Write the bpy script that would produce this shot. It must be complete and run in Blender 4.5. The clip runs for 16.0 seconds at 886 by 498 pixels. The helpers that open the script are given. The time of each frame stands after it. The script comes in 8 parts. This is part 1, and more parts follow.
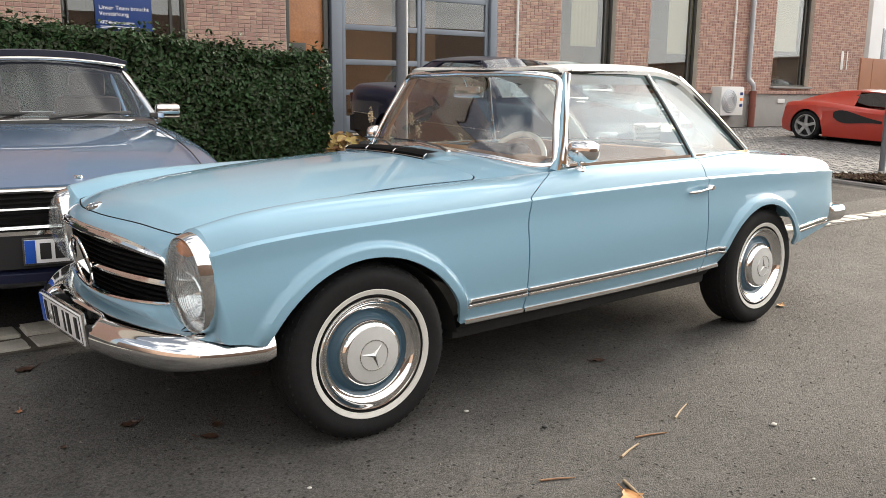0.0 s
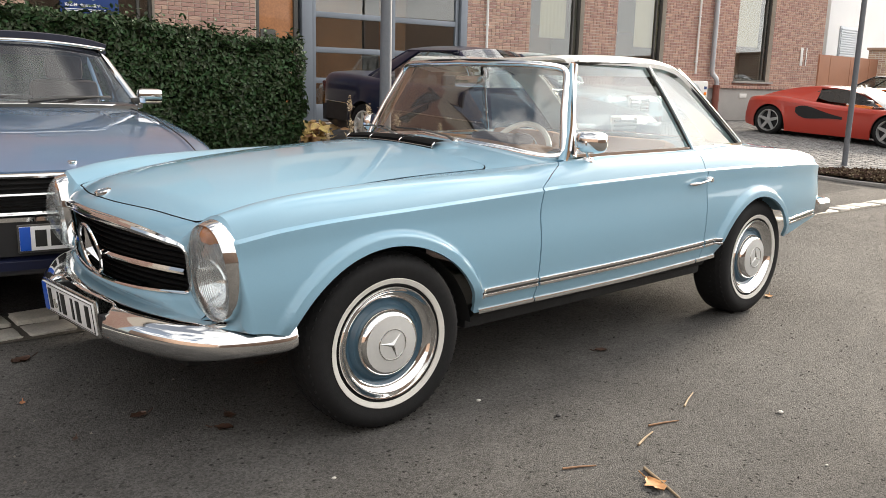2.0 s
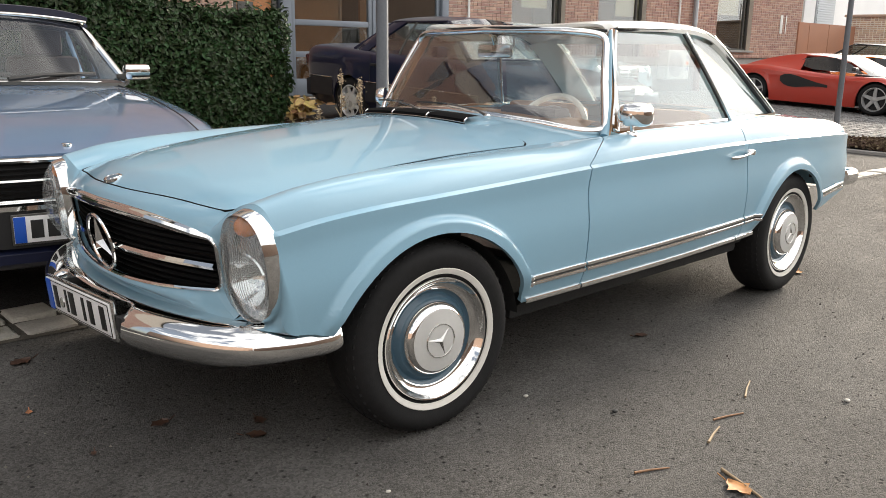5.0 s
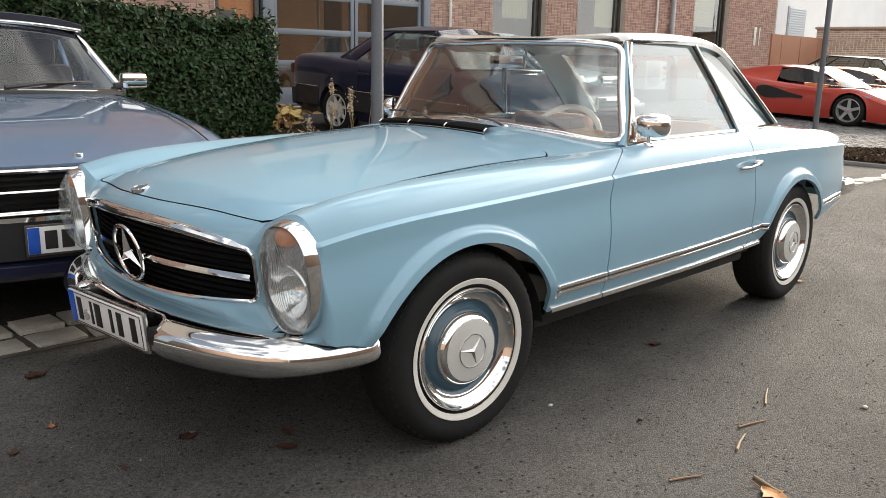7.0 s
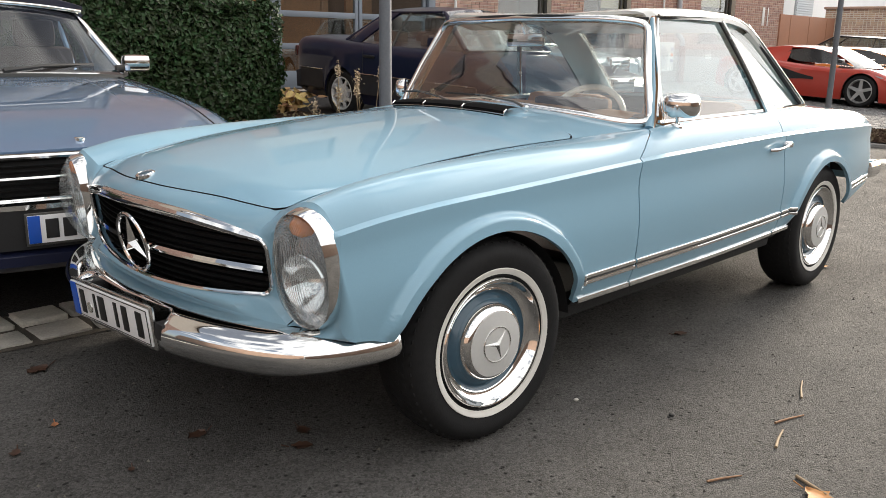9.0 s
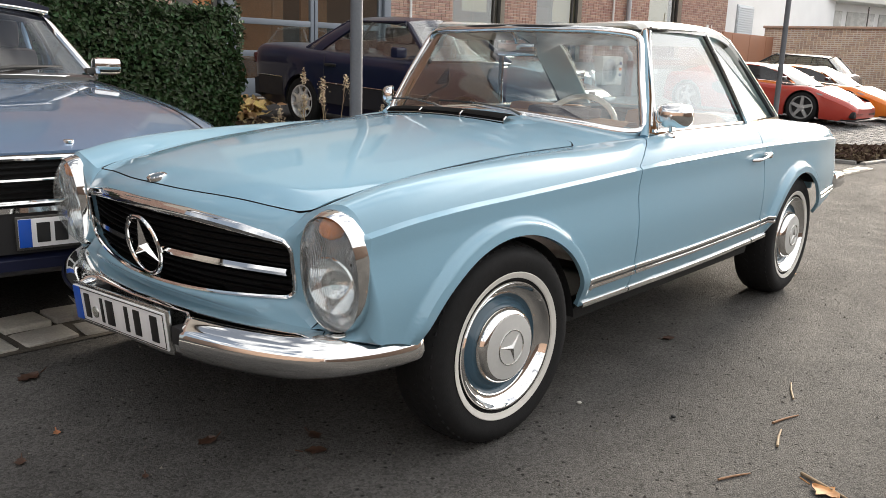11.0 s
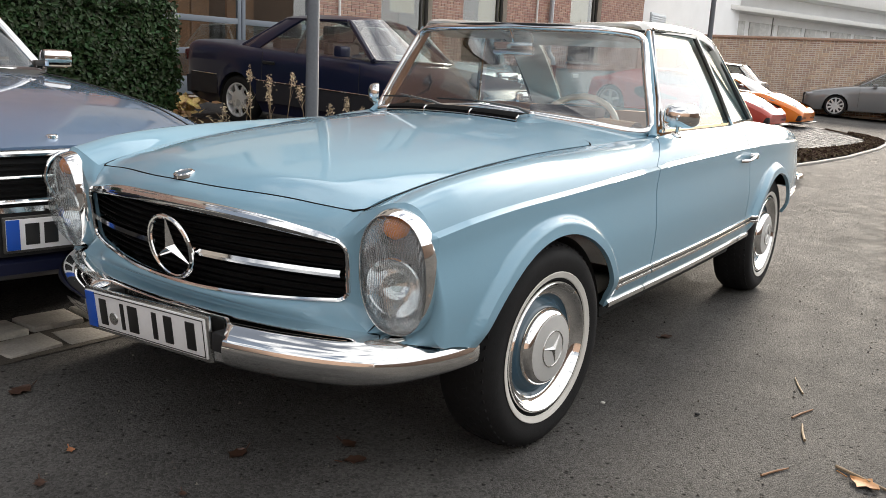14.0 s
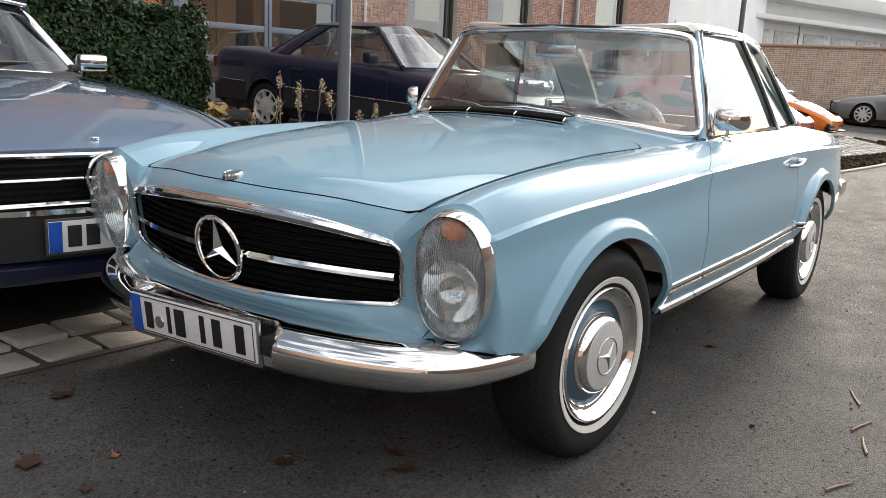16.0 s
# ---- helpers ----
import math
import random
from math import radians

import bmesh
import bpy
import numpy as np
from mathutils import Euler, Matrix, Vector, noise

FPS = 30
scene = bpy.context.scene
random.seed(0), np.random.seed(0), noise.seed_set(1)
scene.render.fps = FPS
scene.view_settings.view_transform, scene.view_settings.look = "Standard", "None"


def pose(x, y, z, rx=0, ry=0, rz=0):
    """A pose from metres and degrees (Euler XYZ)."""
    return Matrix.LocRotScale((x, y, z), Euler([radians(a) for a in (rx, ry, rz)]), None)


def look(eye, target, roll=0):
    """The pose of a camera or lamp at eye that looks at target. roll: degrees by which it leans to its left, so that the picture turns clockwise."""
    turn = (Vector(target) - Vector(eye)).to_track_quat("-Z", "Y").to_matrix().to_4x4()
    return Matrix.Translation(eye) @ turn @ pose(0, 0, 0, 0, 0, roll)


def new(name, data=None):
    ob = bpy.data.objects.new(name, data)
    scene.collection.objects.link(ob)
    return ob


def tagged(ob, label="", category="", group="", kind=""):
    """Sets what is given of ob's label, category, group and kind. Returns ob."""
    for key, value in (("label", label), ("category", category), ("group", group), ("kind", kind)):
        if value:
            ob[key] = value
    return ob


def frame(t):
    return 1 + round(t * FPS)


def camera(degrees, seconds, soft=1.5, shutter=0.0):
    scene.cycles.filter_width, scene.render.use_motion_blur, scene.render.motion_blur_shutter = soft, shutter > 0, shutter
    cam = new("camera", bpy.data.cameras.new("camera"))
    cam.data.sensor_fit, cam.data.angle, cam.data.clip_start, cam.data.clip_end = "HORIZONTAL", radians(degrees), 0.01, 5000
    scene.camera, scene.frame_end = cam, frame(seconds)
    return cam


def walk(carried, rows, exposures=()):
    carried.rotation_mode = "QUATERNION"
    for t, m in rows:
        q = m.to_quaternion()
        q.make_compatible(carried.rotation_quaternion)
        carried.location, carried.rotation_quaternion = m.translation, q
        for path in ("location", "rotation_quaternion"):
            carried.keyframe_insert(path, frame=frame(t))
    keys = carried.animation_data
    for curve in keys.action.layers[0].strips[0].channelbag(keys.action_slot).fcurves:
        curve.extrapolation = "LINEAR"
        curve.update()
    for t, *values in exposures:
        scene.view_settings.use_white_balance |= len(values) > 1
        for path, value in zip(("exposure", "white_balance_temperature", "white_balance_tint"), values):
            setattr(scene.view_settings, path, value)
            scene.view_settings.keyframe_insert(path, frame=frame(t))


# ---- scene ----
cam = camera(56.5, 16.0, soft=0.8)
PATH = [
    (0, (-1.514, -3.042, 1.189), (-0.282, -1.513, 0.809), 0.6),
    (0.5, (-1.552, -3.007, 1.191), (-0.286, -1.508, 0.801), 1.1),
    (1, (-1.592, -2.962, 1.184), (-0.302, -1.487, 0.784), 1.4),
    (1.5, (-1.634, -2.93, 1.175), (-0.324, -1.474, 0.773), 1.7),
    (2, (-1.666, -2.906, 1.18), (-0.36, -1.445, 0.779), 1.5),
    (2.5, (-1.675, -2.861, 1.176), (-0.376, -1.402, 0.749), 1.3),
    (3, (-1.655, -2.789, 1.171), (-0.357, -1.333, 0.726), 1.1),
    (3.5, (-1.629, -2.696, 1.168), (-0.332, -1.247, 0.703), 0.8),
    (4, (-1.621, -2.645, 1.163), (-0.315, -1.205, 0.694), 0.6),
    (6.5, (-1.801, -2.455, 1.165), (-0.406, -1.092, 0.722), 1.3),
    (7, (-1.808, -2.437, 1.166), (-0.414, -1.073, 0.727), 1.1),
    (7.5, (-1.805, -2.415, 1.16), (-0.416, -1.052, 0.701), 1.1),
    (8, (-1.786, -2.376, 1.147), (-0.414, -1.002, 0.668), 1.0),
    (8.5, (-1.751, -2.34, 1.153), (-0.376, -0.969, 0.674), 0.8),
    (9, (-1.748, -2.3, 1.146), (-0.365, -0.936, 0.669), 0.8),
    (11.5, (-1.926, -2.086, 1.122), (-0.423, -0.848, 0.666), 1.8),
    (12, (-1.922, -1.987, 1.113), (-0.399, -0.778, 0.645), 1.6),
    (12.5, (-1.945, -1.931, 1.102), (-0.397, -0.751, 0.642), 1.9),
    (13, (-1.986, -1.895, 1.093), (-0.412, -0.748, 0.635), 2.2),
    (13.5, (-2.044, -1.853, 1.087), (-0.448, -0.734, 0.639), 2.6),
    (14, (-2.087, -1.834, 1.092), (-0.476, -0.732, 0.657), 2.9),
    (14.5, (-2.105, -1.831, 1.094), (-0.488, -0.735, 0.664), 3.2),
    (15, (-2.117, -1.819, 1.092), (-0.51, -0.707, 0.662), 3.2),
    (15.5, (-2.127, -1.775, 1.086), (-0.528, -0.651, 0.664), 3.0),
    (16, (-2.093, -1.73, 1.061), (-0.506, -0.586, 0.644), 2.9),
]
walk(cam, [(t, look(eye, target, roll)) for t, eye, target, roll in PATH],
     exposures=[(0, 0.55, 6550, 10), (3.5, 0.57, 6550, 10), (6.5, 0.36, 6500, 10), (9, 0.33, 6450, 10), (11.5, 0.34, 6400, 10), (14, 0.25, 6350, 10), (16, 0.21, 6250, 10)])

# ---------------------------------------------------------------- world, sun, exposure
SUN_EL, SUN_AZ = 20.0, 7.0            # degrees; azimuth from +x towards +y
world = bpy.data.worlds.new("sky")
scene.world = world
world.use_nodes = True
wn, wl = world.node_tree.nodes, world.node_tree.links
wn.clear()
w_out, w_bg = wn.new("ShaderNodeOutputWorld"), wn.new("ShaderNodeBackground")
w_sky = wn.new("ShaderNodeTexSky")
w_sky.sky_type, w_sky.sun_disc = "NISHITA", False
w_sky.sun_elevation, w_sky.sun_rotation = radians(SUN_EL), radians(90 - SUN_AZ)
w_sky.air_density, w_sky.dust_density, w_sky.ozone_density = 1.0, 3.0, 1.0
w_co, w_map = wn.new("ShaderNodeTexCoord"), wn.new("ShaderNodeMapping")
w_map.inputs["Scale"].default_value = (1.0, 1.0, 2.6)
w_noise, w_ramp, w_mix = wn.new("ShaderNodeTexNoise"), wn.new("ShaderNodeValToRGB"), wn.new("ShaderNodeMix")
w_noise.inputs["Scale"].default_value, w_noise.inputs["Detail"].default_value = 3.6, 8.0
w_ramp.color_ramp.elements[0].color = (0.14, 0.14, 0.14, 1)
w_ramp.color_ramp.elements[0].position, w_ramp.color_ramp.elements[1].position = 0.45, 0.60
w_mix.data_type = "RGBA"
w_mix.inputs["B"].default_value = (16.0, 15.7, 15.4, 1)     # thin bright cloud
wl.new(w_co.outputs["Generated"], w_map.inputs["Vector"])
wl.new(w_map.outputs["Vector"], w_noise.inputs["Vector"])
# the cloud bank is closed towards the street side and breaks up over the workshop
w_bank, w_sum = wn.new("ShaderNodeVectorMath"), wn.new("ShaderNodeMath")
w_bank.operation, w_sum.operation = "DOT_PRODUCT", "ADD"
w_bank.inputs[1].default_value = (0.01, -0.235, 0.095)
wl.new(w_co.outputs["Generated"], w_bank.inputs[0])
wl.new(w_bank.outputs["Value"], w_sum.inputs[0])
wl.new(w_noise.outputs["Fac"], w_sum.inputs[1])
wl.new(w_sum.outputs["Value"], w_ramp.inputs["Fac"])
wl.new(w_ramp.outputs["Color"], w_mix.inputs["Factor"])
wl.new(w_sky.outputs["Color"], w_mix.inputs["A"])
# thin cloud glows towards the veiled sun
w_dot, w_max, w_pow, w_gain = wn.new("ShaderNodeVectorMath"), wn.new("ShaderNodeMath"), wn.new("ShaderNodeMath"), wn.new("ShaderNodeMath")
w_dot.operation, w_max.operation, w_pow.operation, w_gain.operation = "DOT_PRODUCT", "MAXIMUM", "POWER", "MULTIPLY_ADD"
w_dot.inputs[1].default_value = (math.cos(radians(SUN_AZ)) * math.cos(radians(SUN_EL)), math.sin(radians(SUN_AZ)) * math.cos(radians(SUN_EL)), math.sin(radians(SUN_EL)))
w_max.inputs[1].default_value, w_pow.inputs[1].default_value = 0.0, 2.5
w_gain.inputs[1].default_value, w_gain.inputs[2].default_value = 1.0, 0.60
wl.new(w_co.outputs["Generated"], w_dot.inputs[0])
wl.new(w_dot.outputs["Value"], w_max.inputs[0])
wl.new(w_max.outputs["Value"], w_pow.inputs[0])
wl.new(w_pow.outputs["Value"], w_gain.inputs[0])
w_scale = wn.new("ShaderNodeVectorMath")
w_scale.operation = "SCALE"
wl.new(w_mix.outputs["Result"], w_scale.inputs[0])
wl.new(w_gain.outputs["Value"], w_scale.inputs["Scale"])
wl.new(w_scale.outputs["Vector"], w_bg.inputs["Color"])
w_bg.inputs["Strength"].default_value = 0.12
wl.new(w_bg.outputs["Background"], w_out.inputs["Surface"])

sun = new("sun", bpy.data.lights.new("sun", "SUN"))
sun.data.energy, sun.data.angle, sun.data.color = 5.0, radians(14), (1.0, 0.88, 0.73)
sun_way = Vector((math.cos(radians(SUN_AZ)) * math.cos(radians(SUN_EL)), math.sin(radians(SUN_AZ)) * math.cos(radians(SUN_EL)), math.sin(radians(SUN_EL))))
sun.matrix_world = look(sun_way * 60, (0, 0, 0))


# ---------------------------------------------------------------- helpers
def ease(a, b, v):
    k = np.clip((np.asarray(v, float) - a) / (b - a), 0, 1)
    return k * k * (3 - 2 * k)


def curve(xs, ys):
    """A smooth line through knots, without overshoot."""
    xs, ys = np.array(xs, float), np.array(ys, float)
    h, dlt = np.diff(xs), np.diff(ys) / np.diff(xs)
    m = np.zeros(len(xs))
    m[0], m[-1] = dlt[0], dlt[-1]
    for i in range(1, len(xs) - 1):
        if dlt[i - 1] * dlt[i] > 0:
            m[i] = 2 * dlt[i - 1] * dlt[i] / (dlt[i - 1] + dlt[i])

    def f(x):
        x = np.clip(x, xs[0], xs[-1])
        i = np.clip(np.searchsorted(xs, x) - 1, 0, len(xs) - 2)
        t = (x - xs[i]) / h[i]
        return ((2 * t**3 - 3 * t**2 + 1) * ys[i] + (t**3 - 2 * t**2 + t) * h[i] * m[i]
                + (3 * t**2 - 2 * t**3) * ys[i + 1] + (t**3 - t**2) * h[i] * m[i + 1])
    return f


def linked(name, mesh, material, parent=None, label="", smooth=40):
    if smooth:
        mesh.shade_smooth()
        mesh.set_sharp_from_angle(angle=radians(smooth))
    for m in (material if isinstance(material, (list, tuple)) else [material]):
        mesh.materials.append(m)
    ob = new(name, mesh)
    ob.parent = parent
    if label:
        ob["label"] = label
    return ob


def part(name, bm, material, parent=None, label="", smooth=40, fix=True):
    """Links a bmesh as one mesh object under a thing or a part."""
    if fix:
        bmesh.ops.recalc_face_normals(bm, faces=bm.faces[:])
    mesh = bpy.data.meshes.new(name)
    bm.to_mesh(mesh)
    bm.free()
    return linked(name, mesh, material, parent, label, smooth)


def thing(name, label, category, m=None, group="", kind=""):
    ob = new(name)
    ob.empty_display_size = 0.2
    if m is not None:
        ob.matrix_basis = m
    return tagged(ob, label, category, group, kind)


def grid(bm, pts, wrap_u=False, wrap_v=False, mat=0):
    """Faces over a grid of points [u][v]."""
    vs = [[bm.verts.new(p) for p in row] for row in pts]
    nu, nv = len(vs), len(vs[0])
    for i in range(nu if wrap_u else nu - 1):
        for j in range(nv if wrap_v else nv - 1):
            a, b = vs[i][j], vs[(i + 1) % nu][j]
            c, d = vs[(i + 1) % nu][(j + 1) % nv], vs[i][(j + 1) % nv]
            bm.faces.new([a, b, c, d]).material_index = mat
    return vs


def shell(bm, pts, depth=0.014, inward=None):
    """A grid with its rim folded inwards, so that a panel shows its thickness at the gaps."""
    P = np.array(pts, float)
    vs = grid(bm, P)
    gu, gv = np.gradient(P, axis=0), np.gradient(P, axis=1)
    n = np.cross(gu, gv)
    n /= np.linalg.norm(n, axis=-1, keepdims=True) + 1e-9
    if inward is not None:
        flip = ((np.array(inward) - P) * n).sum(-1) < 0
        n = np.where(flip[..., None], -n, n)
    nu, nv = P.shape[:2]
    ring = [(i, 0) for i in range(nu)] + [(nu - 1, j) for j in range(1, nv)] + [(i, nv - 1) for i in range(nu - 2, -1, -1)] + [(0, j) for j in range(nv - 2, 0, -1)]
    low = [bm.verts.new(P[i, j] + depth * n[i, j]) for i, j in ring]
    for k in range(len(ring)):
        a, b = ring[k], ring[(k + 1) % len(ring)]
        bm.faces.new([vs[a[0]][a[1]], vs[b[0]][b[1]], low[(k + 1) % len(ring)], low[k]])
    return vs


def box(bm, c, s, bevel=0.0, m=None, mat=0):
    r = bmesh.ops.create_cube(bm, size=1.0)
    vs = r["verts"]
    for v in vs:
        v.co = Vector((v.co.x * s[0], v.co.y * s[1], v.co.z * s[2]))
    fs = {f for v in vs for f in v.link_faces}
    if bevel > 0:
        es = list({e for v in vs for e in v.link_edges})
        out = bmesh.ops.bevel(bm, geom=es, offset=bevel, segments=2, profile=0.6, affect="EDGES")
        vs = out["verts"]
        fs = {f for v in vs for f in v.link_faces}
    for f in fs:
        f.material_index = mat
    for v in vs:
        v.co = (m @ v.co if m else v.co) + Vector(c)
    return vs


def tube(bm, path, radius, sides=8, closed=False, squash=1.0, cap=True, up=(0, 0, 1)):
    """A round bar along a path; radius may be a list."""
    P = np.array(path, float)
    n = len(P)
    rs = np.broadcast_to(np.array(radius, float), (n,))
    tan = np.roll(P, -1, 0) - np.roll(P, 1, 0) if closed else np.gradient(P, axis=0)
    rows = []
    for i in range(n):
        t = tan[i] / (np.linalg.norm(tan[i]) + 1e-12)
        ref = np.array(up, float) if abs(t @ np.array(up, float)) < 0.95 else np.array((1.0, 0.2, 0.1))
        a = np.cross(t, ref)
        a /= np.linalg.norm(a)
        b = np.cross(a, t)
        rows.append([P[i] + rs[i] * (math.cos(q) * a + squash * math.sin(q) * b) for q in np.arange(sides) * 2 * math.pi / sides])
    vs = grid(bm, rows, wrap_u=closed, wrap_v=True)
    if cap and not closed:
        bm.faces.new(vs[0][::-1])
        bm.faces.new(vs[-1])
    return vs


def strip(bm, path, section, up=(0, 0, 1), closed=False, cap=True):
    """A bar with the cross-section [(side, up), ...] along a path."""
    P = np.array(path, float)
    tan = np.roll(P, -1, 0) - np.roll(P, 1, 0) if closed else np.gradient(P, axis=0)
    rows = []
    for p, t in zip(P, tan):
        t = t / (np.linalg.norm(t) + 1e-12)
        a = np.cross(t, np.array(up, float))
        a /= np.linalg.norm(a) + 1e-12
        b = np.cross(a, t)
        rows.append([p + u * a + v * b for u, v in section])
    vs = grid(bm, rows, wrap_u=closed, wrap_v=True)
    if cap and not closed:
        bm.faces.new(vs[0][::-1])
        bm.faces.new(vs[-1])
    return vs


def lathe(bm, profile, segs=48, axis="y", c=(0, 0, 0), closed=False):
    """Turns [(radius, along), ...] round an axis."""
    rows = []
    for r, h in profile:
        row = []
        for q in np.arange(segs) * 2 * math.pi / segs:
            u, v = r * math.cos(q), r * math.sin(q)
            row.append({"y": (c[0] + u, c[1] + h, c[2] + v), "x": (c[0] + h, c[1] + u, c[2] + v), "z": (c[0] + u, c[1] + v, c[2] + h)}[axis])
        rows.append(row)
    return grid(bm, rows, wrap_u=closed, wrap_v=True)


def disc(bm, ring):
    return bm.faces.new([bm.verts.new(p) for p in ring])


# ---------------------------------------------------------------- materials
def node_mat(name):
    m = bpy.data.materials.new(name)
    m.use_nodes = True
    n, l = m.node_tree.nodes, m.node_tree.links
    return m, n, l, n["Principled BSDF"]


def mat(name, col, rough=0.5, metal=0.0, var=0.12, scale=6.0, fine=90.0, bump=0.0, bump_scale=120.0, coat=0.0, spec=0.5, rough_var=0.06, random_by="", spread=0.0):
    """A surface whose colour and gloss vary at two scales, with fine relief."""
    m, n, l, b = node_mat(name)
    co = n.new("ShaderNodeTexCoord")
    big, small = n.new("ShaderNodeTexNoise"), n.new("ShaderNodeTexNoise")
    big.inputs["Scale"].default_value, big.inputs["Detail"].default_value = scale, 5.0
    small.inputs["Scale"].default_value, small.inputs["Detail"].default_value = fine, 3.0
    for t in (big, small):
        l.new(co.outputs["Object"], t.inputs["Vector"])
    add = n.new("ShaderNodeMath")
    add.operation = "ADD"
    l.new(big.outputs["Fac"], add.inputs[0])
    l.new(small.outputs["Fac"], add.inputs[1])
    val = n.new("ShaderNodeMapRange")
    val.inputs["From Min"].default_value, val.inputs["From Max"].default_value = 0.6, 1.4
    val.inputs["To Min"].default_value, val.inputs["To Max"].default_value = 1 - var, 1 + var
    l.new(add.outputs["Value"], val.inputs["Value"])
    hsv = n.new("ShaderNodeHueSaturation")
    hsv.inputs["Color"].default_value = (*col, 1)
    l.new(val.outputs["Result"], hsv.inputs["Value"])
    if random_by:
        if random_by == "object":
            src = n.new("ShaderNodeObjectInfo").outputs["Random"]
        else:
            src = n.new("ShaderNodeNewGeometry").outputs["Random Per Island"]
        sp = n.new("ShaderNodeMapRange")
        sp.inputs["To Min"].default_value, sp.inputs["To Max"].default_value = 1 - spread, 1 + spread
        l.new(src, sp.inputs["Value"])
        mul = n.new("ShaderNodeMath")
        mul.operation = "MULTIPLY"
        l.new(val.outputs["Result"], mul.inputs[0])
        l.new(sp.outputs["Result"], mul.inputs[1])
        l.new(mul.outputs["Value"], hsv.inputs["Value"])
        hue = n.new("ShaderNodeMapRange")
        hue.inputs["To Min"].default_value, hue.inputs["To Max"].default_value = 0.5 - 0.025 * spread / 0.3, 0.5 + 0.02 * spread / 0.3
        l.new(src, hue.inputs["Value"])
        l.new(hue.outputs["Result"], hsv.inputs["Hue"])
    l.new(hsv.outputs["Color"], b.inputs["Base Color"])
    rr = n.new("ShaderNodeMapRange")
    rr.inputs["From Min"].default_value, rr.inputs["From Max"].default_value = 0.35, 0.65
    rr.inputs["To Min"].default_value, rr.inputs["To Max"].default_value = max(rough - rough_var, 0.0), min(rough + rough_var, 1.0)
    l.new(big.outputs["Fac"], rr.inputs["Value"])
    l.new(rr.outputs["Result"], b.inputs["Roughness"])
    b.inputs["Metallic"].default_value = metal
    b.inputs["Specular IOR Level"].default_value = spec
    b.inputs["Coat Weight"].default_value = coat
    b.inputs["Coat Roughness"].default_value = 0.02
    if bump:
        bn, bp = n.new("ShaderNodeTexNoise"), n.new("ShaderNodeBump")
        bn.inputs["Scale"].default_value, bn.inputs["Detail"].default_value = bump_scale, 4.0
        l.new(co.outputs["Object"], bn.inputs["Vector"])
        l.new(bn.outputs["Fac"], bp.inputs["Height"])
        bp.inputs["Strength"].default_value, bp.inputs["Distance"].default_value = min(bump, 1.0), 0.01
        l.new(bp.outputs["Normal"], b.inputs["Normal"])
    return m


def glass(name, tint=(0.9, 0.95, 0.95), rough=0.0, face=0.06):
    """A thin pane: clear, with the gloss of its faces, stronger at a glancing angle."""
    m, n, l, b = node_mat(name)
    out = n["Material Output"]
    n.remove(b)
    tr, gl, lw, mx = n.new("ShaderNodeBsdfTransparent"), n.new("ShaderNodeBsdfGlossy"), n.new("ShaderNodeLayerWeight"), n.new("ShaderNodeMixShader")
    tr.inputs["Color"].default_value = (*tint, 1)
    gl.inputs["Roughness"].default_value = rough
    lw.inputs["Blend"].default_value = 0.5
    p5, mad = n.new("ShaderNodeMath"), n.new("ShaderNodeMath")
    p5.operation, mad.operation = "POWER", "MULTIPLY_ADD"
    p5.inputs[1].default_value = 4.2
    mad.inputs[1].default_value, mad.inputs[2].default_value = 1 - face, face
    l.new(lw.outputs["Facing"], p5.inputs[0])
    l.new(p5.outputs["Value"], mad.inputs[0])
    l.new(mad.outputs["Value"], mx.inputs["Fac"])
    l.new(tr.outputs["BSDF"], mx.inputs[1])
    l.new(gl.outputs["BSDF"], mx.inputs[2])
    l.new(mx.outputs["Shader"], out.inputs["Surface"])
    return m


PAINT = mat("light_blue_paint", (0.243, 0.418, 0.532), 0.45, 0.0, 0.03, 2.0, 300.0, coat=1.0, rough_var=0.03, spec=0.12)
CHROME = mat("chrome", (0.86, 0.86, 0.85), 0.05, 1.0, 0.03, 5.0, 80.0, rough_var=0.035)
CHROME_DULL = mat("brushed_metal_trim", (0.62, 0.62, 0.60), 0.22, 1.0, 0.06, 12.0, 150.0)
WHITE_TOP = mat("white_roof_paint", (0.80, 0.80, 0.76), 0.4, 0.0, 0.03, 2.0, 200.0, coat=0.9)
RUBBER = mat("tyre_rubber", (0.013, 0.013, 0.0135), 0.72, 0.0, 0.25, 9.0, 60.0, bump=0.12, bump_scale=220.0, spec=0.25)
SEAL = mat("black_rubber_seal", (0.018, 0.018, 0.018), 0.55, 0.0, 0.15)
WHITEWALL = mat("whitewall", (0.70, 0.68, 0.63), 0.6, 0.0, 0.07, 8.0, 40.0)
RIM_BLUE = mat("wheel_paint_blue", (0.05, 0.105, 0.15), 0.35, 0.0, 0.06, coat=0.6)
CAP_SILVER = mat("hubcap_silver_paint", (0.70, 0.70, 0.68), 0.36, 0.3, 0.04)
BLACK = mat("matt_black", (0.012, 0.012, 0.013), 0.6, 0.0, 0.2)
UNDER = mat("underbody_coating", (0.014, 0.014, 0.014), 0.85, 0.0, 0.3, bump=0.2)
GRILLE_BLACK = mat("grille_lacquer", (0.0045, 0.0045, 0.0045), 0.75, 0.0, 0.2, spec=0.08)
LEATHER = mat("cognac_leather", (0.36, 0.19, 0.085), 0.48, 0.0, 0.14, 7.0, 160.0, bump=0.15, bump_scale=350.0)
LEATHER_DARK = mat("dark_interior_leather", (0.07, 0.05, 0.045), 0.55, 0.0, 0.2, bump=0.15, bump_scale=300.0)
